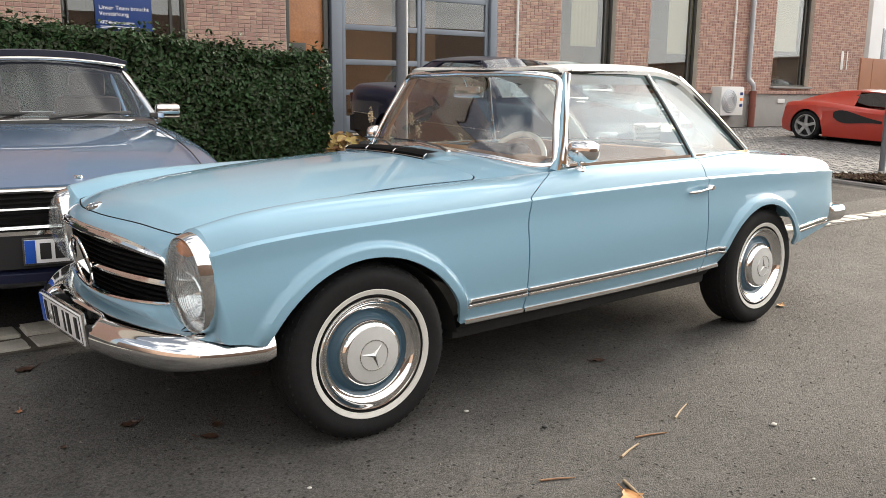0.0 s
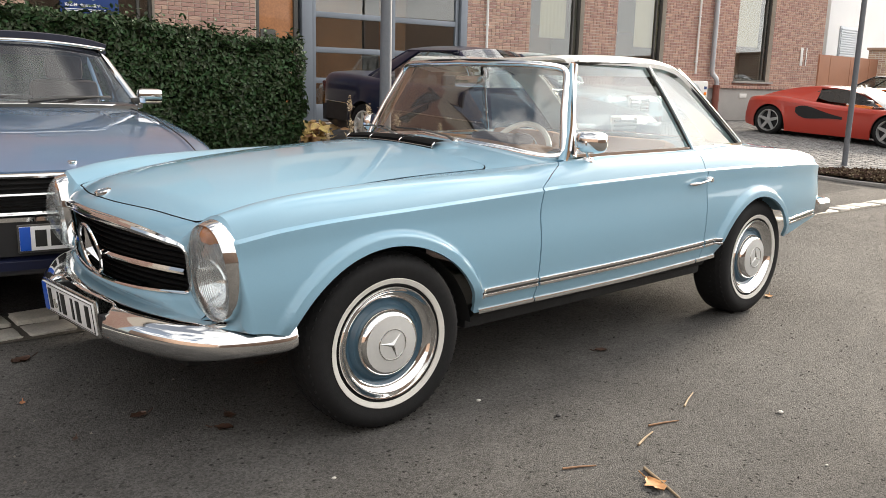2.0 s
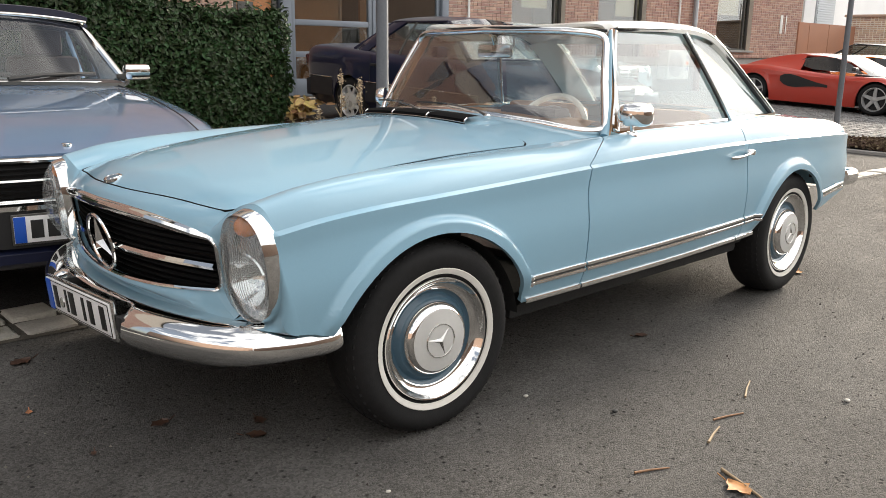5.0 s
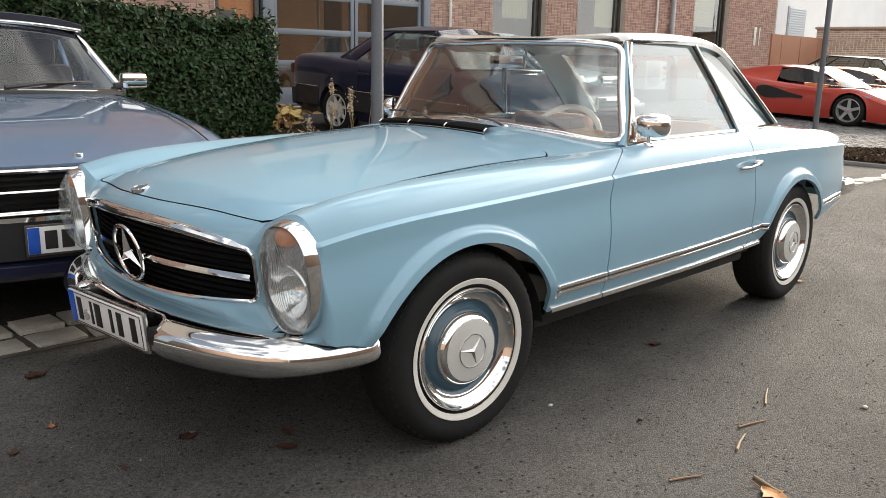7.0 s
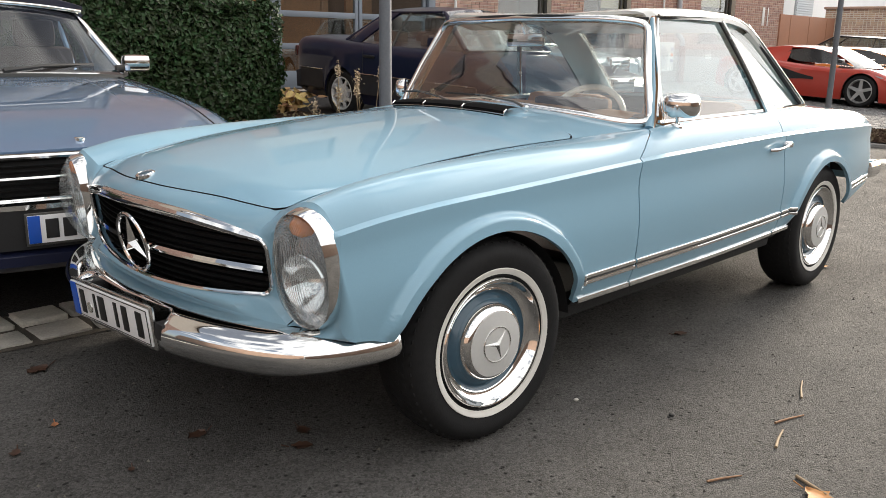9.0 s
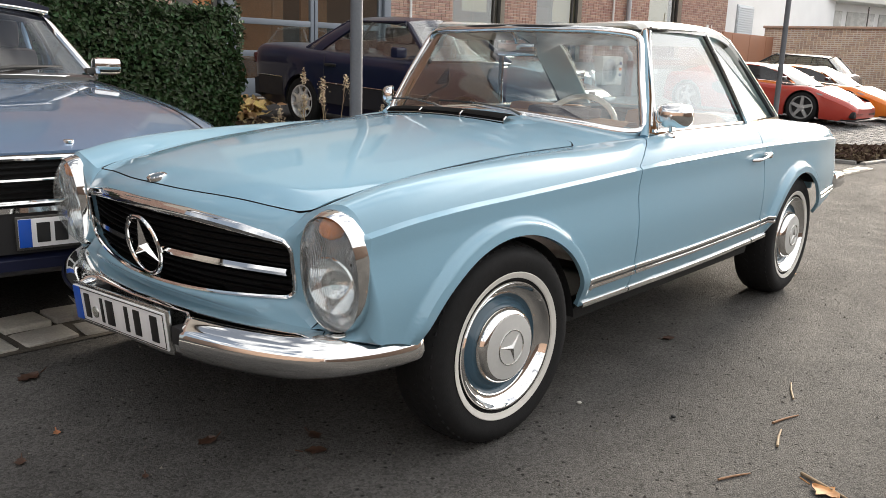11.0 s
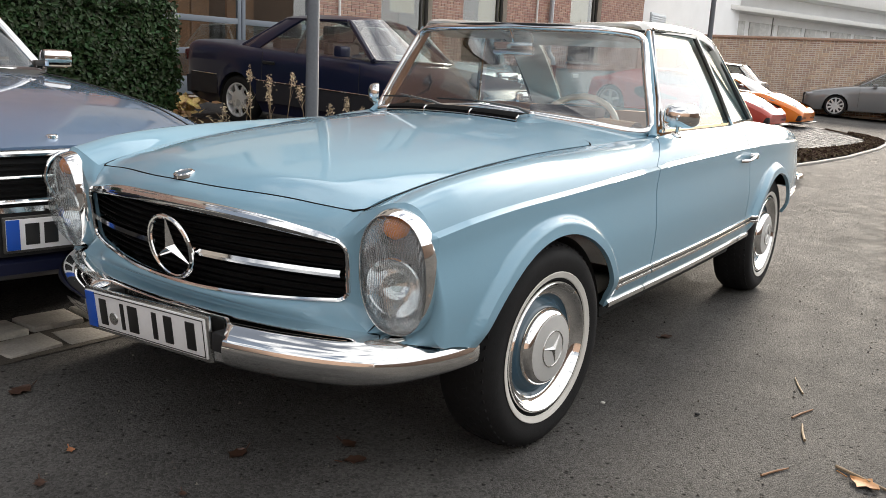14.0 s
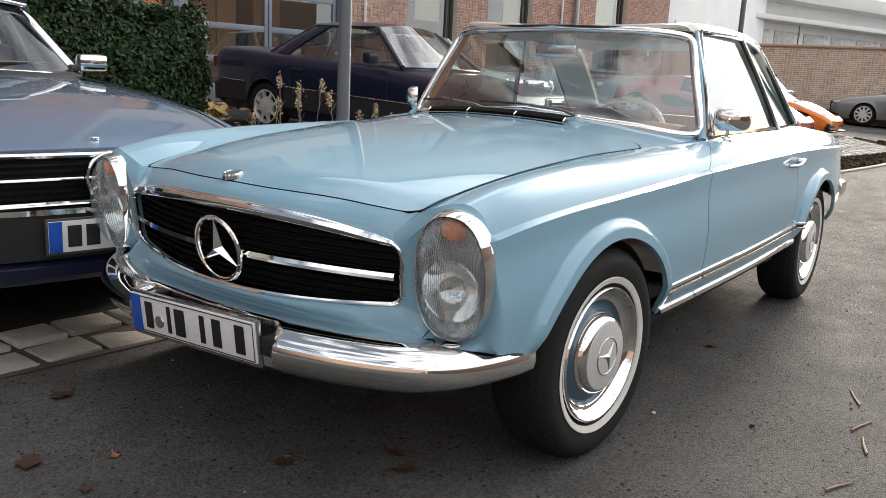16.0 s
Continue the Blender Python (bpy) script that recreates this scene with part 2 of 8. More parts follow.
IVORY = mat("ivory_plastic", (0.76, 0.75, 0.69), 0.32, 0.0, 0.04, coat=0.3)
PLATE_WHITE = mat("plate_white", (0.86, 0.86, 0.86), 0.4, 0.0, 0.03)
PLATE_BLUE = mat("plate_blue", (0.01, 0.09, 0.50), 0.4, 0.0, 0.03)
INK = mat("black_ink", (0.012, 0.012, 0.012), 0.5, 0.0, 0.05)
AMBER = mat("amber_glass", (0.95, 0.26, 0.02), 0.15, 0.0, 0.1)
RED_GLASS = mat("red_lamp_glass", (0.45, 0.01, 0.008), 0.12, 0.0, 0.1, coat=0.6)
GLASS = glass("window_glass", (0.80, 0.86, 0.84), face=0.17)
SCREEN_GLASS = glass("screen_glass", (0.84, 0.88, 0.87), face=0.21)
LAMP_GLASS = glass("lamp_glass", (0.92, 0.94, 0.94), 0.03)
MIRROR = mat("mirror_glass", (0.9, 0.9, 0.9), 0.01, 1.0, 0.0, rough_var=0.01)
SILVER_BLUE = mat("grey_blue_metallic_paint", (0.12, 0.205, 0.34), 0.34, 0.40, 0.03, 2.0, 500.0, coat=1.0)
NAVY = mat("navy_paint", (0.010, 0.013, 0.036), 0.35, 0.0, 0.05, 2.0, 300.0, coat=0.5, spec=0.2)
FABRIC = mat("dark_blue_canvas", (0.022, 0.024, 0.042), 0.85, 0.0, 0.15, bump=0.2, bump_scale=400.0)


# ---------------------------------------------------------------- ground
def kerb_y(x):
    """The line of the gutter stones between road and parking bays."""
    return 0.93 - 0.058 * (x + 0.5)


rise = curve([-400, 1.2, 1.6, 6.5, 10, 14, 400], [0, 0, 0.012, 0.26, 0.36, 0.42, 0.5])
def asphalt(name, col, grit, pits, stain):
    """Worn asphalt: loose stones of mixed greys, dark pits, wide stains."""
    m, n, l, b = node_mat(name)
    co = n.new("ShaderNodeTexCoord")

    def tex(kind, scale, detail=None):
        t = n.new(kind)
        t.inputs["Scale"].default_value = scale
        if detail is not None:
            t.inputs["Detail"].default_value = detail
        l.new(co.outputs["Object"], t.inputs["Vector"])
        return t

    def ramp(src, a, b_, lo, hi):
        r = n.new("ShaderNodeMapRange")
        for key, v in (("From Min", a), ("From Max", b_), ("To Min", lo), ("To Max", hi)):
            r.inputs[key].default_value = v
        l.new(src, r.inputs["Value"])
        return r.outputs["Result"]

    def times(p, q, op="MULTIPLY"):
        k = n.new("ShaderNodeMath")
        k.operation = op
        l.new(p, k.inputs[0])
        l.new(q, k.inputs[1])
        return k.outputs["Value"]

    stones, small, wide, patch, pit, gate = tex("ShaderNodeTexVoronoi", 150.0), tex("ShaderNodeTexNoise", 330.0, 2.0), tex("ShaderNodeTexNoise", 0.8, 5.0), tex("ShaderNodeTexNoise", 5.0, 6.0), tex("ShaderNodeTexVoronoi", 30.0), tex("ShaderNodeTexNoise", 9.0, 3.0)
    sep = n.new("ShaderNodeSeparateColor")
    l.new(stones.outputs["Color"], sep.inputs["Color"])
    val = times(ramp(sep.outputs["Red"], 0.0, 1.0, 1 - grit, 1 + grit), ramp(small.outputs["Fac"], 0.3, 0.7, 0.86, 1.14))
    val = times(val, ramp(wide.outputs["Fac"], 0.32, 0.68, 1 - stain, 1 + stain))
    val = times(val, ramp(patch.outputs["Fac"], 0.30, 0.70, 0.84, 1.14))
    holes = times(ramp(pit.outputs["Distance"], 0.10, 0.24, 1.0, 0.0), ramp(gate.outputs["Fac"], 0.42, 0.54, 0.0, 1.0))
    val = times(val, ramp(holes, 0.0, 1.0, 1.0, 1 - pits))
    hsv = n.new("ShaderNodeHueSaturation")
    hsv.inputs["Color"].default_value = (*col, 1)
    l.new(val, hsv.inputs["Value"])
    l.new(hsv.outputs["Color"], b.inputs["Base Color"])
    l.new(ramp(patch.outputs["Fac"], 0.3, 0.7, 0.72, 0.92), b.inputs["Roughness"])
    b.inputs["Specular IOR Level"].default_value = 0.10
    high = times(ramp(stones.outputs["Distance"], 0.0, 0.8, 0.6, 0.0), ramp(small.outputs["Fac"], 0.3, 0.7, 0.0, 0.4), "ADD")
    high = times(high, ramp(holes, 0.0, 1.0, 0.0, -0.8), "ADD")
    bp = n.new("ShaderNodeBump")
    bp.inputs["Strength"].default_value, bp.inputs["Distance"].default_value = 0.8, 0.006
    l.new(high, bp.inputs["Height"])
    l.new(bp.outputs["Normal"], b.inputs["Normal"])
    return m


ASPHALT = asphalt("road_asphalt", (0.090, 0.0865, 0.082), 0.34, 0.75, 0.22)
BAY = asphalt("bay_asphalt", (0.045, 0.044, 0.044), 0.45, 0.4, 0.25)
xs = np.concatenate([[-400, -150, -60, -30, -15], np.arange(-8, 30, 1.0), [30, 40, 60, 100, 200, 400]])
ys = np.concatenate([[-400, -150, -60, -25, -10, -5, -2, 0, 0.9, 1.25], np.arange(1.6, 14, 0.8), [14, 20, 30, 60, 150, 400]])
bm = bmesh.new()
vs = grid(bm, [[(x, y, float(rise(y))) for y in ys] for x in xs])
for f in bm.faces:
    c = f.calc_center_median()
    f.material_index = 1 if c.y > 1.2 and c.x < 9.4 else 0
tagged(part("ground", bm, [ASPHALT, BAY], smooth=0, fix=False), "worn grey asphalt road and dark parking bays", "ground", kind="structure")


# ---------------------------------------------------------------- the light blue sports car
# The car's nose points to -x; its front axle is at x = 0, its rear axle at x = 2.4.
WHEEL_R = 0.311
ARCHES = ((-0.025, 0.228, 0.416), (2.345, 0.260, 0.378))      # middle x, z and radius of the wheel openings
KX = [-0.57, -0.4, -0.2, 0.0, 0.3, 0.7, 0.85, 1.2, 1.85, 2.2, 2.6, 3.0, 3.2, 3.3]
z_crease = curve(KX, [0.695, 0.724, 0.740, 0.748, 0.760, 0.775, 0.780, 0.786, 0.792, 0.790, 0.78, 0.766, 0.752, 0.732])
w_crease = curve(KX, [0.763, 0.789, 0.802, 0.810, 0.818, 0.824, 0.826, 0.829, 0.829, 0.829, 0.820, 0.785, 0.750, 0.70])
z_crown = curve(KX, [0.772, 0.806, 0.825, 0.834, 0.841, 0.847, 0.862, 0.882, 0.884, 0.892, 0.868, 0.842, 0.815, 0.785])
w_crown = curve(KX, [0.678, 0.682, 0.682, 0.686, 0.692, 0.703, 0.712, 0.725, 0.727, 0.715, 0.70, 0.67, 0.64, 0.60])
w_edge = curve(KX, [0.542, 0.552, 0.563, 0.567, 0.588, 0.618, 0.655, 0.690, 0.69, 0.63, 0.58, 0.56, 0.55, 0.53])
z_edge = curve(KX, [0.728, 0.766, 0.795, 0.813, 0.834, 0.847, 0.858, 0.874, 0.886, 0.896, 0.875, 0.848, 0.822, 0.79])
w_wide = curve(KX, [0.777, 0.801, 0.814, 0.822, 0.831, 0.838, 0.84, 0.843, 0.843, 0.843, 0.836, 0.80, 0.765, 0.715])
z_sill = curve([-0.57, -0.47, -0.40, -0.33, -0.2, 0.4, 1.9, 2.2, 2.7, 3.0, 3.3], [0.43, 0.418, 0.402, 0.39, 0.36, 0.340, 0.358, 0.37, 0.385, 0.43, 0.46])
z_mid = curve([-0.68, -0.5, -0.3, 0.0, 0.3, 0.56, 0.8, 1.05], [0.776, 0.812, 0.844, 0.876, 0.899, 0.913, 0.922, 0.925])
dent = curve([0.0, 0.22, 0.55, 0.85, 1.0], [-0.042, -0.010, 0.0, -0.008, 0.0])


def z_low(x):
    z = z_sill(x)
    for xw, zw, rw in ARCHES:
        q = rw**2 - (x - xw) ** 2
        z = np.where(q > 0, np.maximum(z, zw + np.sqrt(np.maximum(q, 0))), z)
    return z


def w_side(x, z):
    t = np.clip((z - 0.32) / (z_crease(x) - 0.32), 0, 1)
    w = w_wide(x) + dent(t) - (w_wide(x) - w_crease(x)) * t**5
    for xw, zw, rw in ARCHES:
        r = np.hypot(x - xw, z - zw)
        w = w + 0.025 * (1 - ease(rw + 0.031, rw + 0.052, r)) * ease(0.36, 0.46, z)
    return w


def bezier(a, b, c, d, t):
    return (1 - t) ** 3 * a + 3 * t * (1 - t) ** 2 * b + 3 * t * t * (1 - t) * c + t**3 * d


N_IN, N_UP, N_SIDE = 8, 15, 26


def body_point(x, s):
    """The body's flank: s runs 0 (inner edge) .. 1 (crown) .. 2 (crease) .. 3 (lower edge)."""
    wc, zc, wf, zf, we, ze = w_crease(x), z_crease(x), w_crown(x), z_crown(x), w_edge(x), z_edge(x)
    if s <= 1:
        t = s
        return x, bezier(we, we + 0.25 * (wf - we), wf - 0.35 * (wf - we), wf, t), bezier(ze, ze + 0.25 * (zf - ze), zf, zf, t)
    if s <= 2:
        # a rounded shoulder that drops to a narrow ledge along the crease
        t = s - 1
        wl_, zl_ = wc - 0.017, zc + 0.0085
        if t > 0.93:
            k = (t - 0.93) / 0.07
            return x, wl_ + (wc - wl_) * k, zl_ + (zc - zl_) * k
        t = t / 0.93
        return x, bezier(wf, wf + 0.45 * (wc - wf), wl_ - 0.011, wl_, t), bezier(zf, zf, zl_ + 0.036, zl_, t)
    t = s - 2
    zb = float(z_low(x))
    z = zc + (zb - zc) * t
    return x, float(w_side(x, z)), z


S_ROWS = list(np.linspace(0, 1, N_IN)) + list(np.linspace(1, 1.93, N_UP))[1:] + [1.936, 1.965, 1.994, 2.0, 2.008] + list(2 + np.linspace(0, 1, N_SIDE))[1:]


def stations(a, b, n):
    xs = set(np.round(np.linspace(a, b, n), 4))
    for xw, _, rw in ARCHES:
        for q in np.linspace(0.02, math.pi - 0.02, 45):
            v = xw + rw * 0.9995 * math.cos(q)
            if a < v < b:
                xs.add(round(v, 4))
        for v in (xw - rw - 0.002, xw + rw + 0.002):
            if a < v < b:
                xs.add(round(v, 4))
    xs = np.array(sorted(xs))
    return (xs - a) / (b - a)


def flank(side, x0, x1, s0=0.0, s1=3.0, n=60):
    """A panel of the flank between the lines x0(s) and x1(s)."""
    bm = bmesh.new()
    rows = []
    g = stations(x0(2.9), x1(2.9), n)
    for s in [s for s in S_ROWS if s0 <= s <= s1]:
        a, b = x0(s), x1(s)
        row = []
        for u in g:
            x, w, z = body_point(a + (b - a) * u, s)
            row.append((x, side * w, z))
        rows.append(row)
    shell(bm, rows, 0.016, inward=(1.3, 0, 0.5))
    return bm


door_cut = curve([0.0, 1.0, 1.6, 2.0, 2.25, 3.0], [0.95, 0.905, 0.78, 0.708, 0.69, 0.69])
lamp_cut = curve([0, 0.6, 1, 2, 2.35, 2.7, 3], [-0.566, -0.570, -0.566, -0.546, -0.540, -0.518, -0.495])
GAP = 0.003
sports_car = thing("sports_car", "light blue vintage sports car with white hardtop and whitewall tyres", "car")

for side, tag in ((-1, "left"), (1, "right")):
    part("front_fender", flank(side, lambda s: float(lamp_cut(s)), lambda s: float(door_cut(s)) - GAP, n=64), PAINT, sports_car)
    door = part("door", flank(side, lambda s: float(door_cut(s)) + GAP, lambda s: 1.86 - GAP, s0=0.9, n=40), PAINT, sports_car)
    part("rear_fender", flank(side, lambda s: 1.86 + GAP, lambda s: 3.3, n=70), PAINT, sports_car)
    # push-button handle
    bm = bmesh.new()
    yb = side * 0.830
    tube(bm, [(1.715, yb, 0.737), (1.722, yb + side * 0.022, 0.740), (1.75, yb + side * 0.032, 0.744), (1.80, yb + side * 0.032, 0.750), (1.835, yb + side * 0.028, 0.753), (1.85, yb, 0.754)],
         [0.009, 0.010, 0.0065, 0.0065, 0.010, 0.011], 10, squash=0.9)
    lathe(bm, [(0.0, 0.0), (0.014, 0.0), (0.014, side * 0.03), (0.010, side * 0.036), (0.0, side * 0.037)], 16, "y", (1.845, yb, 0.754))
    part("handle", bm, CHROME, door, "chrome handle")
    # wheel housings
    for xw, zw, rw in ARCHES:
        bm = bmesh.new()
        arc = [(xw + (rw - 0.012) * math.cos(q), zw + (rw - 0.012) * math.sin(q)) for q in np.linspace(0.19, math.pi - (0.62 if xw < 1 else 0.19), 31)]
        grid(bm, [[(x, side * w, z) for x, z in arc] for w in (0.79, 0.62, 0.42)])
        bm.faces.new([bm.verts.new((x, side * 0.42, z)) for x, z in arc])
        part("wheel_housing", bm, UNDER, sports_car)

# bonnet
def top_z(x, w):
    we = w_edge(x)
    return z_edge(x) + (z_mid(x) - z_edge(x)) * (1 - np.minimum(np.abs(w) / we, 1) ** 2.3)


def rear_x(v):
    a = abs(v)
    return 0.557 + 0.085 * a * a - (0.055 * ((a - 0.88) / 0.12) ** 3 if a > 0.88 else 0.0)


nose_x = curve([0.0, 0.1, 0.2, 0.3, 0.4, 0.48, 0.52, 0.537], [-0.674, -0.665, -0.646, -0.621, -0.594, -0.572, -0.557, -0.535])
nose_drop = curve([0.0, 0.2, 0.4, 0.48, 0.537], [0.021, 0.026, 0.020, 0.011, 0.003])   # the bonnet's leading edge rolls down

bm = bmesh.new()
rows = []
for v in np.linspace(-1, 1, 61):
    row = []
    for u in np.linspace(0, 1, 64) ** 1.4:
        w_front = 0.537 * v
        x = float(nose_x(abs(w_front))) * (1 - u) + rear_x(v) * u
        w = v * (0.537 * (1 - ease(0, 0.12, u)) + (float(w_edge(x)) - 0.004) * ease(0, 0.12, u))
        row.append((x, w, float(top_z(x, w)) + 0.001 - float(nose_drop(abs(w_front))) * max(1 - u / 0.085, 0) ** 2))
    rows.append(row)
shell(bm, rows, 0.018, inward=(0.2, 0, 0.3))
bonnet = part("bonnet", bm, PAINT, sports_car)
bm = bmesh.new()
tilt = pose(-0.655, 0.008, 0.7705, 0, -13, 0)
lathe(bm, [(0.020, 0.0045), (0.024, 0.0065), (0.029, 0.003), (0.030, -0.006)], 32, "z")
bm.transform(tilt)
badge = part("bonnet_badge", bm, CHROME, bonnet, "small round chrome badge")
bm = bmesh.new()
lathe(bm, [(0.0, 0.0062), (0.012, 0.0058), (0.0205, 0.0045)], 28, "z")
bm.transform(tilt)
part("badge_face", bm, RIM_BLUE, badge, "dark blue enamel face")
# black tube added in the shut gap; its colour stands in for the shade
bm = bmesh.new()
front = [(float(nose_x(abs(w))) - 0.003, w, float(top_z(float(nose_x(abs(w))), w)) - float(nose_drop(abs(w))) - 0.0015) for w in np.linspace(-0.536, 0.536, 61)]
back = [(x, float(w_edge(x)) - 0.002, float(z_edge(x)) - 0.002) for x in np.linspace(-0.51, rear_x(1), 40)]
back += [(rear_x(v), v * float(w_edge(rear_x(v))), float(top_z(rear_x(v), v * float(w_edge(rear_x(v))))) - 0.002) for v in (0.99, 0.98, 0.96, 0.94, 0.92, 0.9, 0.88, 0.84, 0.8, 0.7, 0.6)]
tube(bm, [(x, -w, z) for x, w, z in back[::-1]] + front + back, 0.0031, 6)
part("bonnet_gap_line", bm, GRILLE_BLACK, bonnet, "thin black line for the shade in the bonnet gap")

# scuttle between bonnet and windscreen, with the two flanking strips
bm = bmesh.new()
rows = []
for v in np.linspace(-1, 1, 41):
    rows.append([(x, v * (float(w_edge(x)) - 0.0015), float(top_z(x, v * float(w_edge(x))))) for x in np.linspace(rear_x(v) + 0.005, 1.06, 24)])
shell(bm, rows, 0.02, inward=(0.8, 0, 0.3))
part("scuttle", bm, PAINT, sports_car)

# air intake on the scuttle
bm = bmesh.new()
rows = []
for v in np.linspace(-1, 1, 31):
    w = 0.375 * v
    h = 0.014 * (1 - abs(v) ** 6)
    bow = 0.05 * v * v
    rows.append([(0.575 + bow, w, 0.904 - 0.03 * v * v), (0.578 + bow, w, 0.912 - 0.03 * v * v + h * 0.8), (0.60 + bow, w, 0.916 - 0.03 * v * v + h), (0.70 + bow, w, 0.922 - 0.026 * v * v + h), (0.775 + bow, w, 0.918 - 0.026 * v * v)])
shell(bm, rows, 0.01, inward=(0.7, 0, 0.5))
intake = part("air_intake", bm, PAINT, sports_car)
for a, b in ((-0.305, -0.108), (-0.104, 0.104), (0.108, 0.305)):
    bm = bmesh.new()
    rows = []
    for w in np.linspace(a, b, 8):
        v = w / 0.5
        h, bow = 0.014 * (1 - abs(v) ** 6), 0.05 * v * v
        rows.append([(0.566 + bow, w, 0.902 - 0.03 * v * v), (0.568 + bow, w, 0.918 - 0.03 * v * v + h * 0.85), (0.59 + bow, w, 0.9245 - 0.03 * v * v + h), (0.65 + bow, w, 0.9255 - 0.026 * v * v + h)])
    grid(bm, rows)
    part("vent_grille", bm, GRILLE_BLACK, intake, "black vent grille")
for w in (-0.305, -0.106, 0.106, 0.305):
    bm = bmesh.new()
    v = w / 0.5
    bow = 0.05 * v * v
    tube(bm, [(0.562 + bow, w, 0.900 - 0.03 * v * v), (0.564 + bow, w, 0.926 - 0.03 * v * v), (0.578 + bow, w, 0.936 - 0.03 * v * v)], 0.0032, 8)
    part("vent_bar", bm, CHROME, intake)
bm = bmesh.new()
tube(bm, [(0.563 + 0.2 * w * w, w, 0.918 - 0.12 * w * w) for w in np.linspace(-0.305, 0.305, 15)], 0.0022, 6)
part("vent_rail", bm, CHROME_DULL, intake)


LH, LAMP_Y, LAMP_SIZE = 0.602, 0.670, (0.101, 0.160)


def lamp_pose(side):
    return pose(-0.568, side * LAMP_Y, LH, 0, 0, -side * 9) @ pose(0, 0, 0, 0, -6.5, 0)


def oval_at(q, a, b, power=2.35):
    c, s = math.cos(q), math.sin(q)
    return a * math.copysign(abs(c) ** (2 / power), c), b * math.copysign(abs(s) ** (2 / power), s)


def oval(n, a, b, power=2.35):
    return [oval_at(q, a, b, power) for q in np.arange(n) * 2 * math.pi / n]


# nose panel round the grille
def front_x(w, z):
    return -0.701 + 0.365 * w * w - 0.12 * (z - 0.60)


def grille_top(w):
    return 0.705 - 0.042 * (abs(w) / 0.5) ** 2.4


def grille_low(w):
    return 0.480 + 0.028 * (w / 0.5) ** 2


def grille_loop(grow=0.0):
    pts = []
    for w in np.linspace(-0.50, 0.50, 37):
        pts.append((w, float(grille_top(w)) + grow))
    c_t, c_b = (0.50, float(grille_top(0.50)) - 0.03), (0.50, float(grille_low(0.50)) + 0.03)
    for q in np.linspace(math.pi / 2, 0, 8)[1:]:
        pts.append((c_t[0] + (0.034 + grow) * math.cos(q), c_t[1] + (0.03 + grow) * math.sin(q)))
    for q in np.linspace(0, -math.pi / 2, 8)[:-1]:
        pts.append((c_b[0] + (0.034 + grow) * math.cos(q), c_b[1] + (0.03 + grow) * math.sin(q)))
    for w in np.linspace(0.50, -0.50, 37):
        pts.append((w, float(grille_low(w)) - grow))
    pts += [(-w, z) for w, z in pts[37:51][::-1]]
    return pts


inner = [(front_x(w, z), w, z) for w, z in grille_loop(0.004)]
outer = []
for w in np.linspace(-0.537, 0.537, 37):
    x = float(nose_x(abs(w)))
    outer.append((x - 0.006, w, float(top_z(x, w)) - float(nose_drop(abs(w))) - 0.001))
cheek = [body_point(float(lamp_cut(k)), k) for k in (0.02, 0.2, 0.4)]
foot = body_point(float(lamp_cut(3.0)), 3.0)
Q_TURN = math.radians(236)
Q_FOOT = 2 * math.pi + math.atan2((foot[2] - LH) / LAMP_SIZE[1], (foot[1] - LAMP_Y) / LAMP_SIZE[0])


def lamp_edge(q):
    return lamp_pose(1) @ Vector((0.006, *oval_at(q, LAMP_SIZE[0] * 0.96, LAMP_SIZE[1] * 0.975)))


cheek += [tuple(lamp_edge(q)) for q in np.linspace(math.radians(128), Q_TURN, 10)]
cheek.append((-0.593, 0.600, 0.443))
outer += cheek
outer += [(-0.662 + 0.192 * w * w, w, 0.446 - 0.008 * (w / 0.6) ** 2) for w in np.linspace(0.600, -0.600, 37)]
outer += [(x, -w, z) for x, w, z in cheek[::-1]]
bm = bmesh.new()
rows = []
for t in np.linspace(0, 1, 14):
    row = []
    for p, q in zip(inner, outer):
        m = np.array(p) * (1 - t) + np.array(q) * t
        upper = q[2] > 0.70 and abs(q[1]) < 0.52
        swell = 0.008 if upper else 0.022 if abs(q[1]) < 0.50 else 0.004
        m[2] += 0.0055 * math.sin(math.pi * t) * upper
        m[0] -= swell * math.sin(math.pi * t) * (0.35 + 0.65 * (1 - t))
        row.append(m)
    rows.append(row)
grid(bm, rows, wrap_v=True)
grid(bm, [inner, [(x + 0.02, w, z) for x, w, z in inner]], wrap_v=True)
part("nose_panel", bm, PAINT, sports_car)
for side in (-1, 1):
    bm = bmesh.new()
    rows = []
    for k in np.linspace(0, 1.0, 16):
        top = lamp_edge(Q_TURN + (Q_FOOT - Q_TURN) * k)
        low = Vector((-0.593, 0.600, 0.442)).lerp(Vector(foot), k)
        low.x -= 0.030 * math.sin(math.pi * k)
        out = Vector((0, low.y - top.y, low.z - top.z)).normalized()
        d = (low - top).length
        round_row = [bezier(top, top + out * 0.45 * d + Vector((-0.10 * d, 0, 0)), low + Vector((-0.60 * d * k, 0, 0)), low, float(t)) for t in np.linspace(0, 1, 8)]
        rows.append([(p.x, side * p.y, p.z) for p in round_row])
    grid(bm, rows)
    part("lamp_apron", bm, PAINT, sports_car)
    # cowl beside the windscreen foot
    bm = bmesh.new()
    grid(bm, [[(p[0], side * p[1], p[2] - 0.004) for p in (body_point(x, s) for s in np.linspace(0.0, 0.96, 8))] for x in np.linspace(0.90, 1.30, 12)])
    part("cowl_side", bm, PAINT, sports_car)

